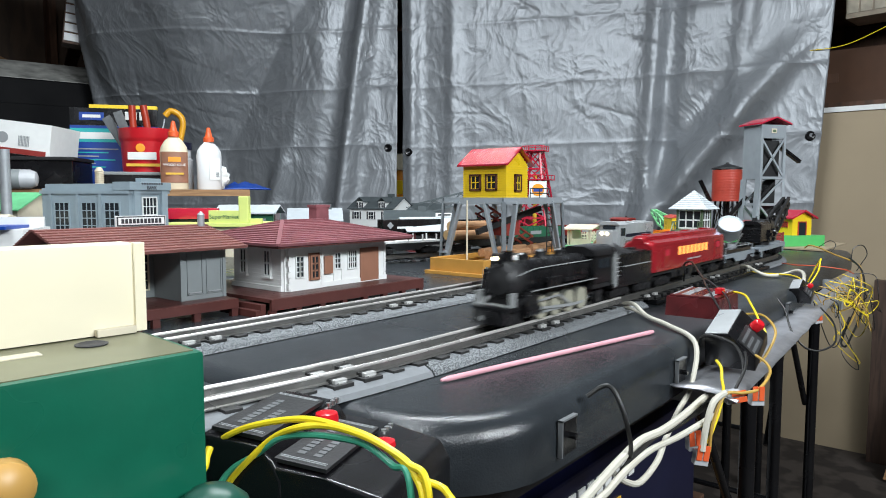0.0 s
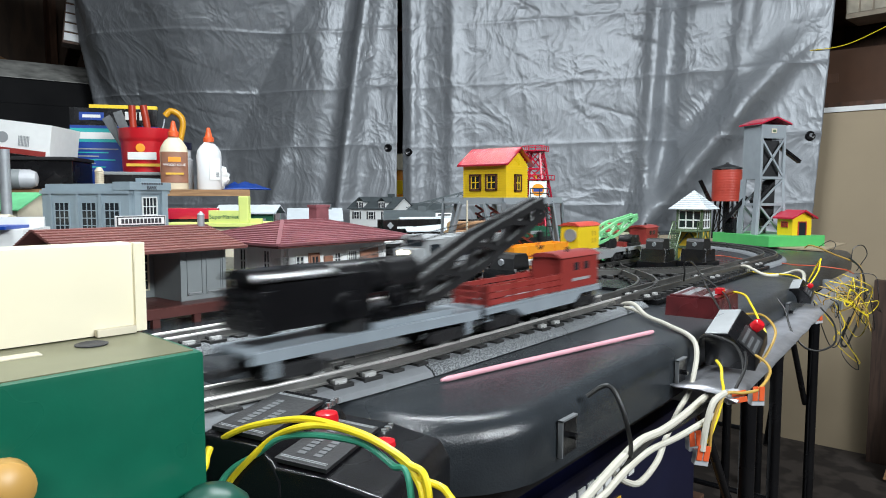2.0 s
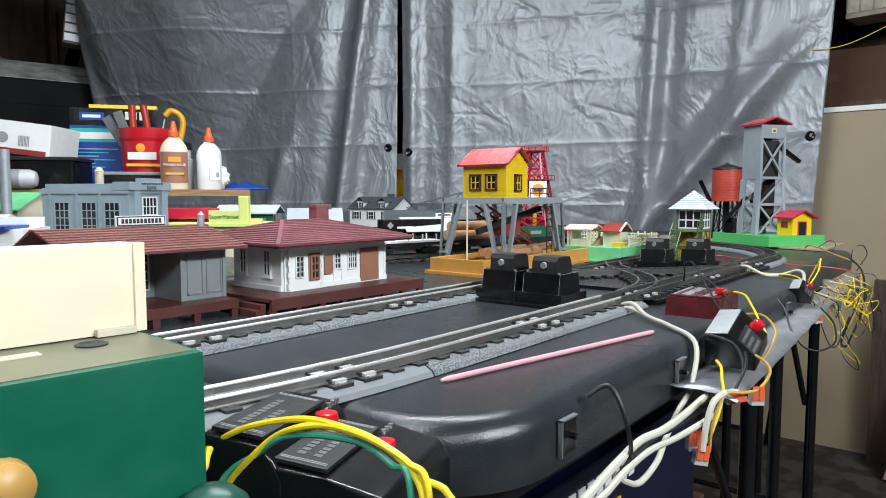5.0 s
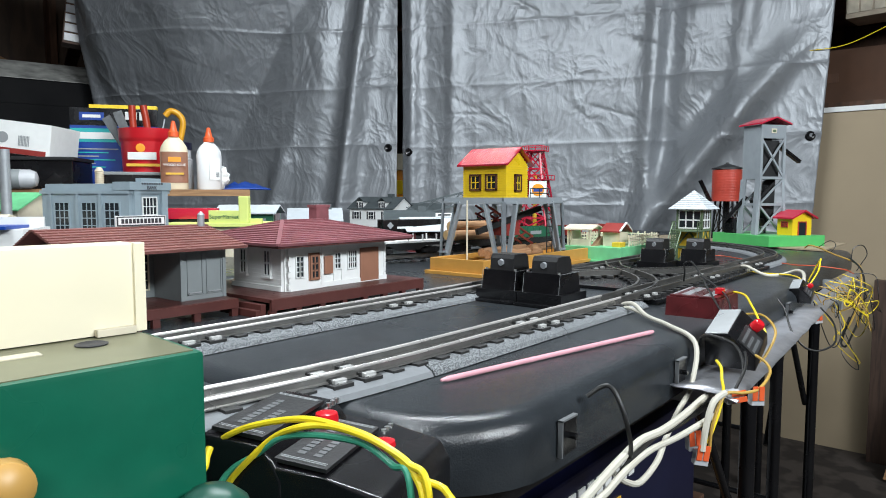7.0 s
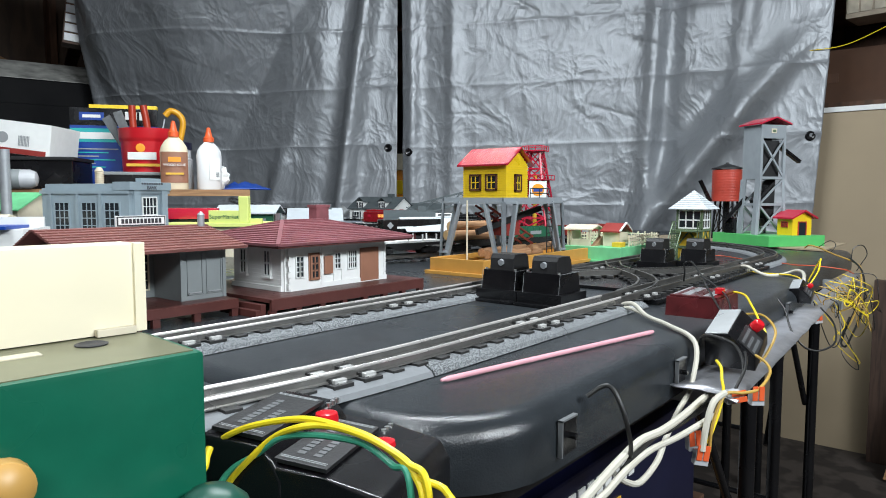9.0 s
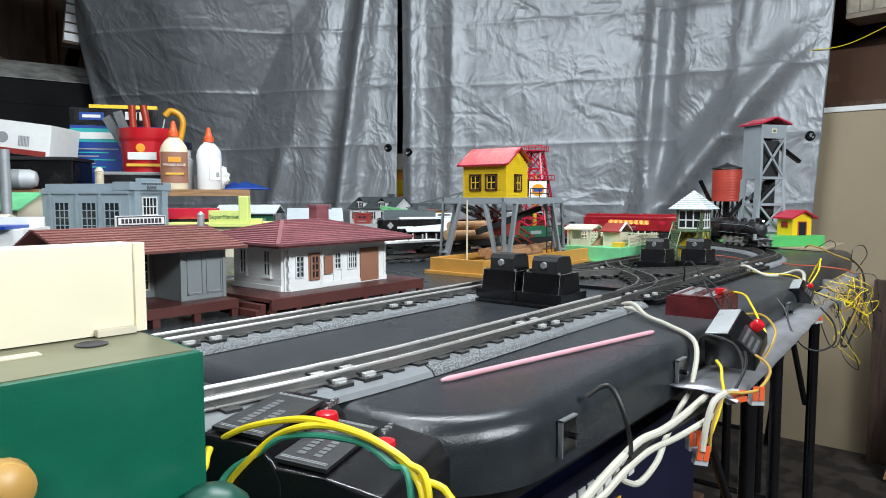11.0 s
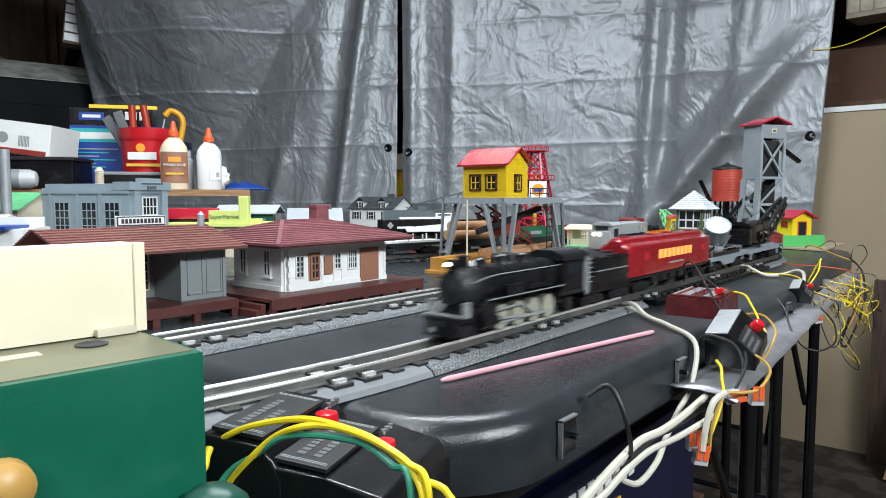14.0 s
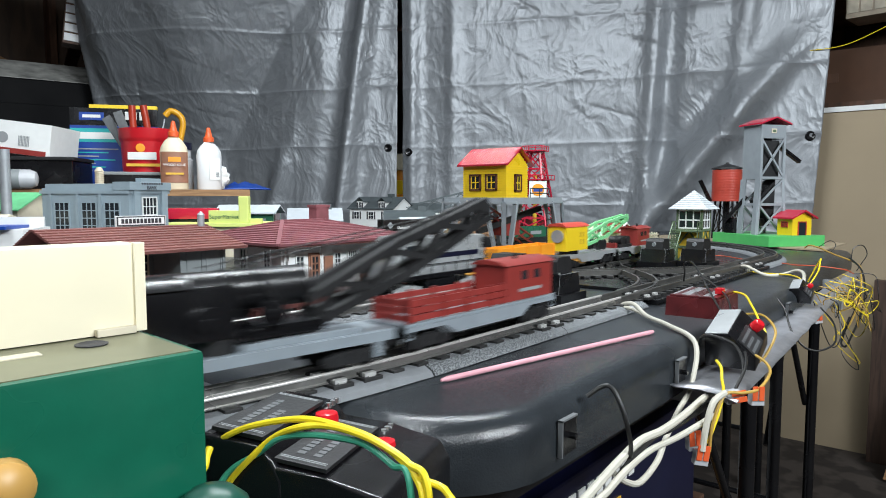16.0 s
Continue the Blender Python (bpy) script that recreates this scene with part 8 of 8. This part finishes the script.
# ---- toy buildings and cars farther back ----
def cottage(x, y, rz, w, d, h, rh, wall, roof, label, shutters=False, chimney=True, z=T, dormers=0):
    t = thing("toy_house", pose(x, y, z, 0, 0, rz), label, "model house", "toy houses")
    wl = part("wall", B(-w / 2, -d / 2, 0, w / 2, d / 2, h), M[wall], t)
    part("gable", prism(bmesh.new(), [(-d / 2, h), (d / 2, h), (0, h + rh)], -w / 2, w / 2, axis="x"), M[wall], wl)
    e = 0.008
    rf = prism(bmesh.new(), [(-d / 2 - e, h - e * 2 * rh / d), (0, h + rh), (d / 2 + e, h - e * 2 * rh / d), (d / 2 + e, h - e * 2 * rh / d + 0.003), (0, h + rh + 0.0035), (-d / 2 - e, h - e * 2 * rh / d + 0.003)], -w / 2 - e, w / 2 + e, axis="x")
    part("roof", rf, M[roof], t)
    n = 3
    for i in range(n):
        xx = -w / 2 + w * (i + 0.5) / n
        grid_window(wl, pose(xx, -d / 2 - 0.0006, h * 0.45), w * 0.11, h * 0.34, 2, 2, "white")
        if shutters:
            for s in (-1, 1):
                part("shutter", B(xx + s * w * 0.085 - 0.003, -d / 2 - 0.002, h * 0.43, xx + s * w * 0.085 + 0.003, -d / 2, h * 0.82), M["ink"], wl)
    for k in range(dormers):
        xx = -w / 2 + w * (k + 0.5) / dormers
        dm = part("dormer", B(xx - 0.018, -d / 2 - 0.001, h - 0.002, xx + 0.018, -d * 0.1, h + rh * 0.62), M[wall], wl)
        part("dormer_roof", prism(bmesh.new(), [(xx - 0.024, h + rh * 0.55), (xx, h + rh * 0.98), (xx + 0.024, h + rh * 0.55), (xx + 0.024, h + rh * 0.60), (xx, h + rh * 1.03), (xx - 0.024, h + rh * 0.60)], -d / 2 - 0.006, -d * 0.05), M[roof], dm)
        grid_window(dm, pose(xx, -d / 2 - 0.0016, h + 0.002), 0.014, rh * 0.5, 2, 2, "white")
        for s in (-1, 1):
            part("shutter", B(xx + s * 0.0125 - 0.0035, -d / 2 - 0.003, h, xx + s * 0.0125 + 0.0035, -d / 2 - 0.001, h + rh * 0.52), M["ink"], dm)
    if chimney:
        part("chimney", B(w * 0.18, -0.010, h + rh * 0.5, w * 0.18 + 0.024, 0.010, h + rh + 0.016), M["roof_dark"], t)
    return t


cottage(2.165, 2.105, -82, 0.235, 0.15, 0.085, 0.045, "white", "roof_dark", "white toy house with black shutters and dark roof", shutters=True, dormers=2)
cottage(2.285, 1.975, -52, 0.18, 0.13, 0.068, 0.034, "lime", "roof_dark", "pale yellow toy house with dark roof", chimney=False)
cottage(1.46, 1.72, -40, 0.16, 0.14, 0.060, 0.034, "white", "roof_white", "small toy house with pale grey roof")
cottage(1.62, 1.45, -46, 0.15, 0.12, 0.058, 0.030, "white", "roof_dark", "small white toy house with dark roof")
cottage(0.53, 1.60, -60, 0.15, 0.12, 0.110, 0.030, "bone", "mint", "ivory toy house with green roof", chimney=False)
cottage(0.40, 1.34, -55, 0.10, 0.09, 0.085, 0.016, "bone", "bone", "small ivory toy house", chimney=False)

# open shed with a white roof
od = thing("toy_shed", pose(1.315, 1.115, T, 0, 0, -32), "open toy shed with white roof and red-brown posts", "model shed")
for x in (-0.055, 0.050):
    for y in (-0.055, 0.05):
        part("post", B(x, y, 0, x + 0.007, y + 0.007, 0.054), M["maroon"], od)
part("gable", prism(bmesh.new(), [(-0.055, 0.052), (0.057, 0.052), (0.001, 0.076)], -0.053, -0.049, axis="x"), M["maroon"], od)
part("roof", prism(bmesh.new(), [(-0.070, 0.049), (0.001, 0.080), (0.072, 0.049), (0.072, 0.0515), (0.001, 0.083), (-0.070, 0.0515)], -0.075, 0.075, axis="x"), M["roof_white"], od, "white shed roof")
part("floor_plate", B(-0.07, -0.065, 0, 0.07, 0.065, 0.004), M["maroon"], od)
sg = part("sign", B(0.02, -0.004, 0.083, 0.066, -0.002, 0.093), M["white"], od, "white sign board")
part("sign_bar", B(0.026, -0.005, 0.086, 0.060, -0.0038, 0.090), M["ink"], sg)

# flat-roofed market
mk = thing("toy_market", pose(0.785, 1.420, T, 0, 0, -50), "chartreuse plastic toy supermarket with tall sign pylon", "model shop")
part("hall", B(0, 0, 0, 0.20, 0.11, 0.068), M["bone"], mk, "ivory shop walls")
part("roof_slab", B(-0.012, -0.012, 0.0682, 0.212, 0.12, 0.076, bev=0.0008), M["lime"], mk, "chartreuse flat roof")
part("sign_block", B(0.092, -0.008, 0.0762, 0.165, 0.006, 0.104, bev=0.001), M["lime"], mk)
part("pylon", B(0.158, -0.009, 0.0762, 0.180, 0.012, 0.136, bev=0.003), M["lime"], mk)
part("side_wing", B(0.181, -0.006, 0.0762, 0.208, 0.006, 0.086), M["lime"], mk)
writing("SuperMarket", 0.0125, M["green_dk"], mk, facing(0.126, -0.0086, 0.090, 0))
rc = thing("toy_truck", pose(0.80, 1.47, T + 0.0762, 0, 0, -50), "red plastic toy streamliner parked on the flat roof", "toy vehicle")
part("body", B(0.0, 0.02, 0.006, 0.115, 0.05, 0.032, bev=0.006), M["red_bright"], rc, smooth=True)
part("chassis", B(0.003, 0.023, 0.0, 0.112, 0.047, 0.006), M["black"], rc)

# service station
sv = thing("toy_service_station", pose(0.375, 1.135, T, 0, 0, -42), "white toy service station with blue roof edge", "model shop")
part("wall", B(-0.16, 0, 0, 0.02, 0.10, 0.086), M["white"], sv)
part("blue_roof", B(-0.17, -0.018, 0.0862, 0.005, 0.06, 0.091, bev=0.0008), M["blue"], sv, "blue canopy")
part("parapet", B(-0.16, 0.062, 0.0862, 0.026, 0.066, 0.103), M["white"], sv)
part("orange_band", B(-0.161, -0.0012, 0.052, 0.0205, 0.001, 0.058), M["orange_red"], sv, "orange-red stripe")
writing("SERVICE", 0.0125, M["blue"], sv, facing(-0.035, -0.0008, 0.074, 0))
po = tagged(part("signal_pole", C((0.487, 1.475, T), (0.487, 1.475, 1.125), 0.0095, seg=16), M["steel"], None, smooth=True), "plain grey plastic pole on the layout", "pole")


# ---- parked rolling stock on the inner siding ----
def siding(p, q, label):
    a, b = Vector(p), Vector(q)
    L = (b - a).length
    t = thing("siding_track", Matrix.Translation((a.x, a.y, T)) @ Matrix.Rotation(math.atan2(b.y - a.y, b.x - a.x), 4, "Z"), label, "model railway track", "sidings")
    for c in (-0.0124, 0.0124):
        part("rail", prism(bmesh.new(), rail_profile(c), 0, L, axis="x"), M["rail_dark"], t)
        part("rail_web", prism(bmesh.new(), web_profile(c), 0, L, axis="x"), M["rail_web"], t)
    n = int(L / 0.0254)
    for i in range(n):
        share("tie", tie_mesh, t, pose(L * (i + 0.5) / n, 0, 0))
    return t


def parked(name, t0, s, label, category):
    return thing(name, t0.matrix_world @ pose(s, 0, 0.017), label, category, "parked cars")


s1 = siding((0.90, 0.975), (1.66, 0.775), "plain siding track behind the log loader")
bpy.context.view_layer.update()
f = parked("flat_car", s1, 0.135, "parked black flat car with white deck and stakes", "flat car")
flat_frame(f, 0.19, "black_dull")
part("deck", B(-0.085, -0.019, 0.0236, 0.085, 0.019, 0.0275), M["white"], f, "white deck")
for x in (-0.07, -0.035, 0.0, 0.035, 0.07):
    for s in (-1, 1):
        part("stake", B(x, s * 0.0175, 0.0276, x + 0.003, s * 0.019, 0.040), M["white"], f)
f = parked("log_car", s1, 0.325, "parked flat car loaded with thick round logs", "log car")
flat_frame(f, 0.17, "black_dull")
for y, z in ((-0.012, 0.034), (0.012, 0.034), (0.0, 0.053)):
    lg = part("log", C((-0.070, y, z), (0.066, y, z), 0.0112, seg=18), M["log"], f, "brown wooden log", smooth=True)
    part("log_end", C((-0.0712, y, z), (-0.0701, y, z), 0.0100, seg=18), M["log_end"], lg, "pale cut end")


def gondola(t0, s, key, label):
    f = parked("gondola_car", t0, s, label, "gondola car")
    flat_frame(f, 0.175, "black_dull")
    bm = bmesh.new()
    for q in (-1, 1):
        box(bm, -0.080, q * 0.0185, 0.0235, 0.080, q * 0.0200, 0.047)
        for k in range(9):
            box(bm, -0.079 + k * 0.0193, q * 0.0198, 0.0235, -0.0765 + k * 0.0193, q * 0.0212, 0.046)
    for x in (-0.080, 0.0785):
        box(bm, x, -0.0185, 0.0235, x + 0.0015, 0.0185, 0.047)
    part("tub", bm, M[key], f)
    part("print_patch", B(0.040, -0.0218, 0.030, 0.049, -0.0200, 0.039), M["ink_grey"], f)
    part("print_patch", B(-0.030, -0.0216, 0.030, 0.004, -0.0200, 0.038), M["ink_grey"], f)


gondola(s1, 0.505, "green_dk", "parked dark green gondola car")
gondola(s1, 0.680, "red_dull", "parked dull red gondola car")
s2 = siding((1.16, 1.16), (1.68, 0.93), "plain siding track towards the back")
bpy.context.view_layer.update()
f = parked("caboose", s2, 0.47, "parked dark maroon caboose with black cupola", "caboose")
flat_frame(f, 0.13, "black_dull")
part("cabin", B(-0.052, -0.018, 0.0235, 0.052, 0.018, 0.060, bev=0.001), M["maroon"], f)
part("cupola", B(-0.018, -0.014, 0.060, 0.018, 0.014, 0.074, bev=0.002), M["black"], f, "black cupola")
part("cabin_roof", B(-0.056, -0.020, 0.0585, 0.056, 0.020, 0.0615, bev=0.0008), M["black_dull"], f)
f = parked("tank_car", s2, 0.30, "parked small black tank car", "tank car")
flat_frame(f, 0.15, "black_dull")
part("tank", C((-0.062, 0, 0.042), (0.062, 0, 0.042), 0.0175, seg=22), M["black"], f, smooth=True)
part("dome", C((0, 0, 0.056), (0, 0, 0.068), 0.008, seg=14), M["black"], f, smooth=True)
f = parked("hopper_car", s2, 0.10, "parked black hopper car with white lettering bars", "hopper car")
flat_frame(f, 0.17, "black_dull")
part("hopper", B(-0.078, -0.0195, 0.0236, 0.078, 0.0195, 0.062, bev=0.001), M["black"], f)
part("diamond", B(-0.006, -0.021, -0.006, 0.006, -0.0195, 0.006, m=Matrix.Translation((-0.060, 0, 0.048)) @ Matrix.Rotation(radians(45), 4, "Y")), M["ink_grey"], f, "grey diamond emblem")
part("print_bar", B(-0.042, -0.0208, 0.040, 0.0, -0.0192, 0.045), M["ink_white"], f)
part("print_bar", B(0.010, -0.0208, 0.040, 0.05, -0.0192, 0.045), M["ink_white"], f)
rk = thing("rock_load", pose(1.47, 1.30, T, 0, 0, 0), "pile of pale stones in a tray", "stone pile")
part("tray", B(-0.08, -0.04, 0, 0.08, 0.04, 0.05), M["black"], rk)
for k in range(10):
    part("stone", lathe(bmesh.new(), [(0.006, 0.0), (0.010, 0.005), (0.009, 0.012), (0.003, 0.016)], 7, pose(-0.065 + k * 0.0145, random.uniform(-0.02, 0.02), 0.0495, 0, 0, k * 40)), M["white"], rk)
wr = thing("toy_shed", pose(1.14, 1.62, T, 0, 0, -50), "dark toy shed with white roof and lettering bars", "model shed")
part("wall", B(-0.075, -0.05, 0, 0.075, 0.05, 0.088), M["green_dk"], wr)
part("roof", prism(bmesh.new(), [(-0.062, 0.087), (0, 0.108), (0.062, 0.087), (0.062, 0.091), (0, 0.112), (-0.062, 0.091)], -0.085, 0.085, axis="x"), M["roof_white"], wr, "white roof")
part("end_door", B(0.075, -0.03, 0.03, 0.077, 0.03, 0.088), M["maroon"], wr)
for k in range(5):
    part("word_bar", B(-0.030 + k * 0.018, -0.0515, 0.068, -0.017 + k * 0.018, -0.0498, 0.075), M["ink_grey"], wr)

# fallen bridge span behind the loader
sp = thing("bridge_span", pose(1.72, 1.37, T, 0, 0, -55) @ pose(0, 0, 0.10, 0, -14, 0), "dark lattice toy bridge span leaning at the back", "model bridge")
bm = bmesh.new()
for y in (-0.03, 0.03):
    beam(bm, (-0.13, y, 0), (0.13, y, 0), 0.005)
    beam(bm, (-0.09, y, 0.035), (0.09, y, 0.035), 0.005)
    for i in range(6):
        beam(bm, (-0.13 + i * 0.044, y, 0 if i % 2 else 0.033), (-0.086 + i * 0.044, y, 0.033 if i % 2 else 0), 0.003)
for i in range(8):
    beam(bm, (-0.12 + i * 0.034, -0.03, 0), (-0.12 + i * 0.034, 0.03, 0), 0.004)
part("truss", bm, M["roof_dark"], sp)
part("pier", B(-0.12, -0.03, -0.075, -0.10, 0.03, 0.0), M["roof_dark"], sp)
part("pier", B(0.10, -0.03, -0.120, 0.12, 0.03, 0.0), M["roof_dark"], sp)

# turnout tracks at the far end of the near straight
def turnout(points, label):
    t = thing("turnout_track", pose(0, 0, 0), label, "model railway track", "turnouts")
    pts = spline(points, 10)
    for c in (-0.0124, 0.0124):
        bm = bmesh.new()
        line = []
        for i, p in enumerate(pts):
            d = (pts[min(i + 1, len(pts) - 1)] - pts[max(i - 1, 0)]).normalized()
            line.append(p + Vector((-d.y, d.x, 0)) * c)
        for a, b in zip(line, line[1:]):
            beam(bm, a + Vector((0, 0, 0.0125)), b + Vector((0, 0, 0.0125)), 0.0028, 0.008)
        part("rail", bm, M["rail_dark"], t)
    for i in range(2, len(pts) - 2, 3):
        d = pts[i + 1] - pts[i - 1]
        share("tie", tie_mesh, t, pose(pts[i].x, pts[i].y, T - 0.0006, 0, 0, math.degrees(math.atan2(d.y, d.x))))
    return t


turnout([(0.80, 0.353, T), (0.88, 0.362, T), (0.96, 0.392, T), (1.03, 0.445, T), (1.09, 0.50, T), (1.16, 0.538, T)], "curved turnout track joining the two loops")
turnout([(0.86, 0.542, T), (0.94, 0.532, T), (1.00, 0.500, T), (1.06, 0.452, T), (1.12, 0.405, T), (1.20, 0.362, T)], "curved turnout track joining the two loops")
part("base_plate", B(0.90, 0.392, T + 0.0004, 1.12, 0.508, T + 0.005, bev=0.001), M["black"], outer, "black plastic turnout base plate")

# ---- along the garage walls ----
pn = thing("hardboard_sheet", pose(0, 0, 0), "tall tan hardboard sheet leaning behind the tables", "board")
part("sheet", B(3.135, -0.25, 0, 3.150, 0.95, 1.372), M["panel"], pn)
part("top_trim", B(3.128, -0.25, 1.3722, 3.157, 0.95, 1.392), M["white"], pn, "pale top edge")
pk = thing("dark_plank", pose(0, 0, 0), "dark drilled plank standing on the floor", "plank")
part("plank", B(3.05, 0.12, 0, 3.09, 0.34, 0.715, bev=0.002), M["plank"], pk)
for k in range(9):
    part("hole", C((3.0485, 0.20, 0.12 + k * 0.065), (3.0515, 0.20, 0.12 + k * 0.065), 0.006, seg=10), M["ink"], pk)
for k, (y, ry) in enumerate(((0.235, 16), (0.17, 12), (0.11, 20))):
    w = thing("wood_offcut", pose(2.86 - 0.02 * k, y, 0.0, 10 - 8 * k, ry, 0), "pale sawn wood offcut leaning", "wood", "wood offcuts")
    part("board", B(0, -0.03, 0.006, 0.02, 0.03, 0.42 - 0.08 * k, bev=0.001), M["ply"], w)

us = thing("storage_shelf", pose(0, 0, 0), "dark wooden storage shelf on the back wall", "shelf")
part("board", B(3.3, -0.6, 1.40, 3.9, 1.1, 1.43), M["stud"], us)
part("board", B(3.3, -0.6, 1.86, 3.9, 1.1, 1.89), M["stud"], us)
part("back_panel", B(3.9, -0.6, 0.2, 3.93, 1.1, 2.45), M["stud"], us)
for y in (-0.55, 1.06):
    part("upright", B(3.84, y, 0, 3.89, y + 0.04, 2.45), M["stud"], us)
cb = thing("cardboard_box", pose(3.42, 0.28, 1.4305), "brown cardboard box with faint print", "cardboard box")
part("carton", B(0, -0.42, 0, 0.32, 0.42, 0.24, bev=0.003), M["cardboard"], cb)
for k, (y, w) in enumerate(((0.30, 0.03), (-0.02, 0.10), (-0.30, 0.03))):
    part("print_bar", B(-0.0015, y - w, 0.10, 0.001, y + w, 0.14), M["stud"], cb)
part("print_bar", B(-0.0015, -0.12, 0.06, 0.001, 0.10, 0.075), M["stud"], cb)
hc = thing("hanging_organizer", pose(3.16, 0.30, 1.745, 0, 0, -8), "worn white parts organizer hanging overhead", "organizer")
part("tray", B(0, 0, 0.0, 0.16, 0.20, 0.30, bev=0.003), mat("worn_tan_plastic", (0.30, 0.25, 0.19), 0.6, scale=20, vary=0.35), hc)
for k in range(4):
    part("divider", B(-0.004, 0.01 + k * 0.048, 0.02, 0.0, 0.05 + k * 0.048, 0.28), mat("worn_cream_plastic", (0.38, 0.34, 0.27), 0.6, scale=25, vary=0.4), hc)
part("hanger", B(0.06, 0.09, 0.3005, 0.10, 0.12, 0.79), M["stud"], hc)
wire([(2.98, 0.62, 1.60), (3.02, 0.48, 1.61), (3.05, 0.36, 1.66), (3.08, 0.26, 1.72), (3.10, 0.16, 1.76)], 0.0016, "wire_yellow", "yellow cord strung across the corner")

ch = thing("tool_chest", pose(1.42, 4.05, 0, 0, 0, -14), "black metal tool chest with dusty lid", "tool chest")
M["chest"] = mat("black_chest_enamel", (0.004, 0.004, 0.005), 0.6, scale=20, vary=0.4)
M["chest"].node_tree.nodes["Principled BSDF"].inputs["Specular IOR Level"].default_value = 0.12
part("body", B(-0.45, -0.25, 0, 0.60, 0.25, 1.50, bev=0.004), M["chest"], ch)
part("lid", prism(bmesh.new(), [(-0.25, 1.5005), (0.25, 1.5005), (0.25, 1.74), (-0.02, 1.74), (-0.25, 1.62)], -0.45, 0.60, axis="x"), M["chest"], ch)
M["dust"] = mat("dusty_lid", (0.34, 0.34, 0.32), 0.9, scale=16, vary=0.85)
sl = prism(bmesh.new(), [(-0.245, 1.626), (-0.02, 1.744), (-0.02, 1.748), (-0.245, 1.630)], -0.43, 0.60, axis="x")
part("dusty_top", sl, M["dust"], ch, "dusty pale lid top")
og = thing("drawer_organizer", pose(1.555, 3.645, 1.80, 0, 6, -20), "small clear drawer organizer hung on the wall", "organizer")
part("frame", B(-0.065, 0, 0, 0.085, 0.12, 0.30, bev=0.002), M["stud"], og)
for i in range(2):
    for k in range(6):
        part("drawer", B(-0.060 + i * 0.072, -0.006, 0.012 + k * 0.047, 0.008 + i * 0.072, 0.0, 0.050 + k * 0.047, bev=0.001), M["clear"], og)
part("hanger", B(-0.02, 0.12, 0.1, 0.05, 1.40, 0.14), M["stud"], og)
for k, (z, y) in enumerate(((1.84, 4.2), (1.98, 4.4))):
    br = thing("wall_brace", pose(0, 0, 0), "brown diagonal timber brace", "timber", "wall timbers")
    part("timber", beam(bmesh.new(), (0.55, 5.06, z + 0.30), (1.75, 5.06, z - 0.10), 0.09, 0.05), M["ply"], br)
crane_toy = thing("toy_crane", pose(2.535, 2.325, 0, 0, 0, 20), "orange and yellow toy crane standing on a stool behind the curtain", "toy crane")
part("stool", B(-0.08, -0.08, 0, 0.08, 0.08, 0.93), M["stud"], crane_toy)
part("body", B(-0.06, -0.06, 0.9302, 0.06, 0.06, 1.045, bev=0.01), M["orange"], crane_toy)
part("cab", B(-0.05, -0.05, 1.0452, 0.05, 0.05, 1.115, bev=0.006), M["yellow"], crane_toy)
part("mast", C((0, 0, 1.115), (0, 0, 1.165), 0.04), M["orange"], crane_toy, smooth=True)
part("roof_box", B(-0.06, -0.06, 1.165, 0.06, 0.06, 1.245, bev=0.004), M["bone"], crane_toy, "cream box on top")
tub.scale = (1.12, 1.12, 1.12)


# ---- running the trains ----
FRONT1 = [(0.0, 0.965), (0.5, 1.24), (1.0, 1.51), (2.0, 2.055), (2.6, 2.382), (8.4, LEN1 - 1.475), (11.3, LEN1 - 0.073), (11.8, LEN1 + 0.11), (12.2, LEN1 + 0.226), (12.6, LEN1 + 0.368),
          (13.6, LEN1 + 0.823), (13.8, LEN1 + 0.92), (15.3, LEN1 + 1.783), (16.0, LEN1 + 2.155)]
FRONT2 = [(0.0, 0.32), (1.5, 0.68), (2.0, 0.86), (2.6, 1.055), (3.0, 1.179), (3.4, 1.345), (4.0, 1.585), (11.4, LEN2 - 0.43), (11.8, LEN2 - 0.314), (12.2, LEN2 - 0.17), (12.6, LEN2 - 0.03),
          (14.0, LEN2 + 0.35), (15.3, LEN2 + 0.66), (16.0, LEN2 + 0.903)]


def travelled(rows, t):
    """Smooth distance run at time t."""
    n = len(rows)
    v = []
    for i in range(n):
        a, b = rows[max(0, i - 1)], rows[min(n - 1, i + 1)]
        v.append((b[1] - a[1]) / (b[0] - a[0]))
    for i in range(n - 1):
        (t0, s0), (t1, s1) = rows[i], rows[i + 1]
        if t <= t1 or i == n - 2:
            h = t1 - t0
            u = (t - t0) / h
            return ((2 * u ** 3 - 3 * u * u + 1) * s0 + (u ** 3 - 2 * u * u + u) * h * v[i] + (3 * u * u - 2 * u ** 3) * s1 + (u ** 3 - u * u) * h * v[i + 1])


def on_rails(at, s, length):
    """A car stands on its two bogies."""
    k = length * 0.32
    xa, ya, _ = at(s + k)
    xb, yb, _ = at(s - k)
    return pose((xa + xb) / 2, (ya + yb) / 2, RAIL, 0, 0, math.degrees(math.atan2(ya - yb, xa - xb)))


def motions():
    for cars, rows, at in ((CARS1, FRONT1, at1), (CARS2, FRONT2, at2)):
        for ob, back, length in cars:
            keys = []
            for i in range(161):
                t = i / 10
                keys.append((t, on_rails(at, travelled(rows, t) - back, length)))
            walk(ob, keys)


motions()
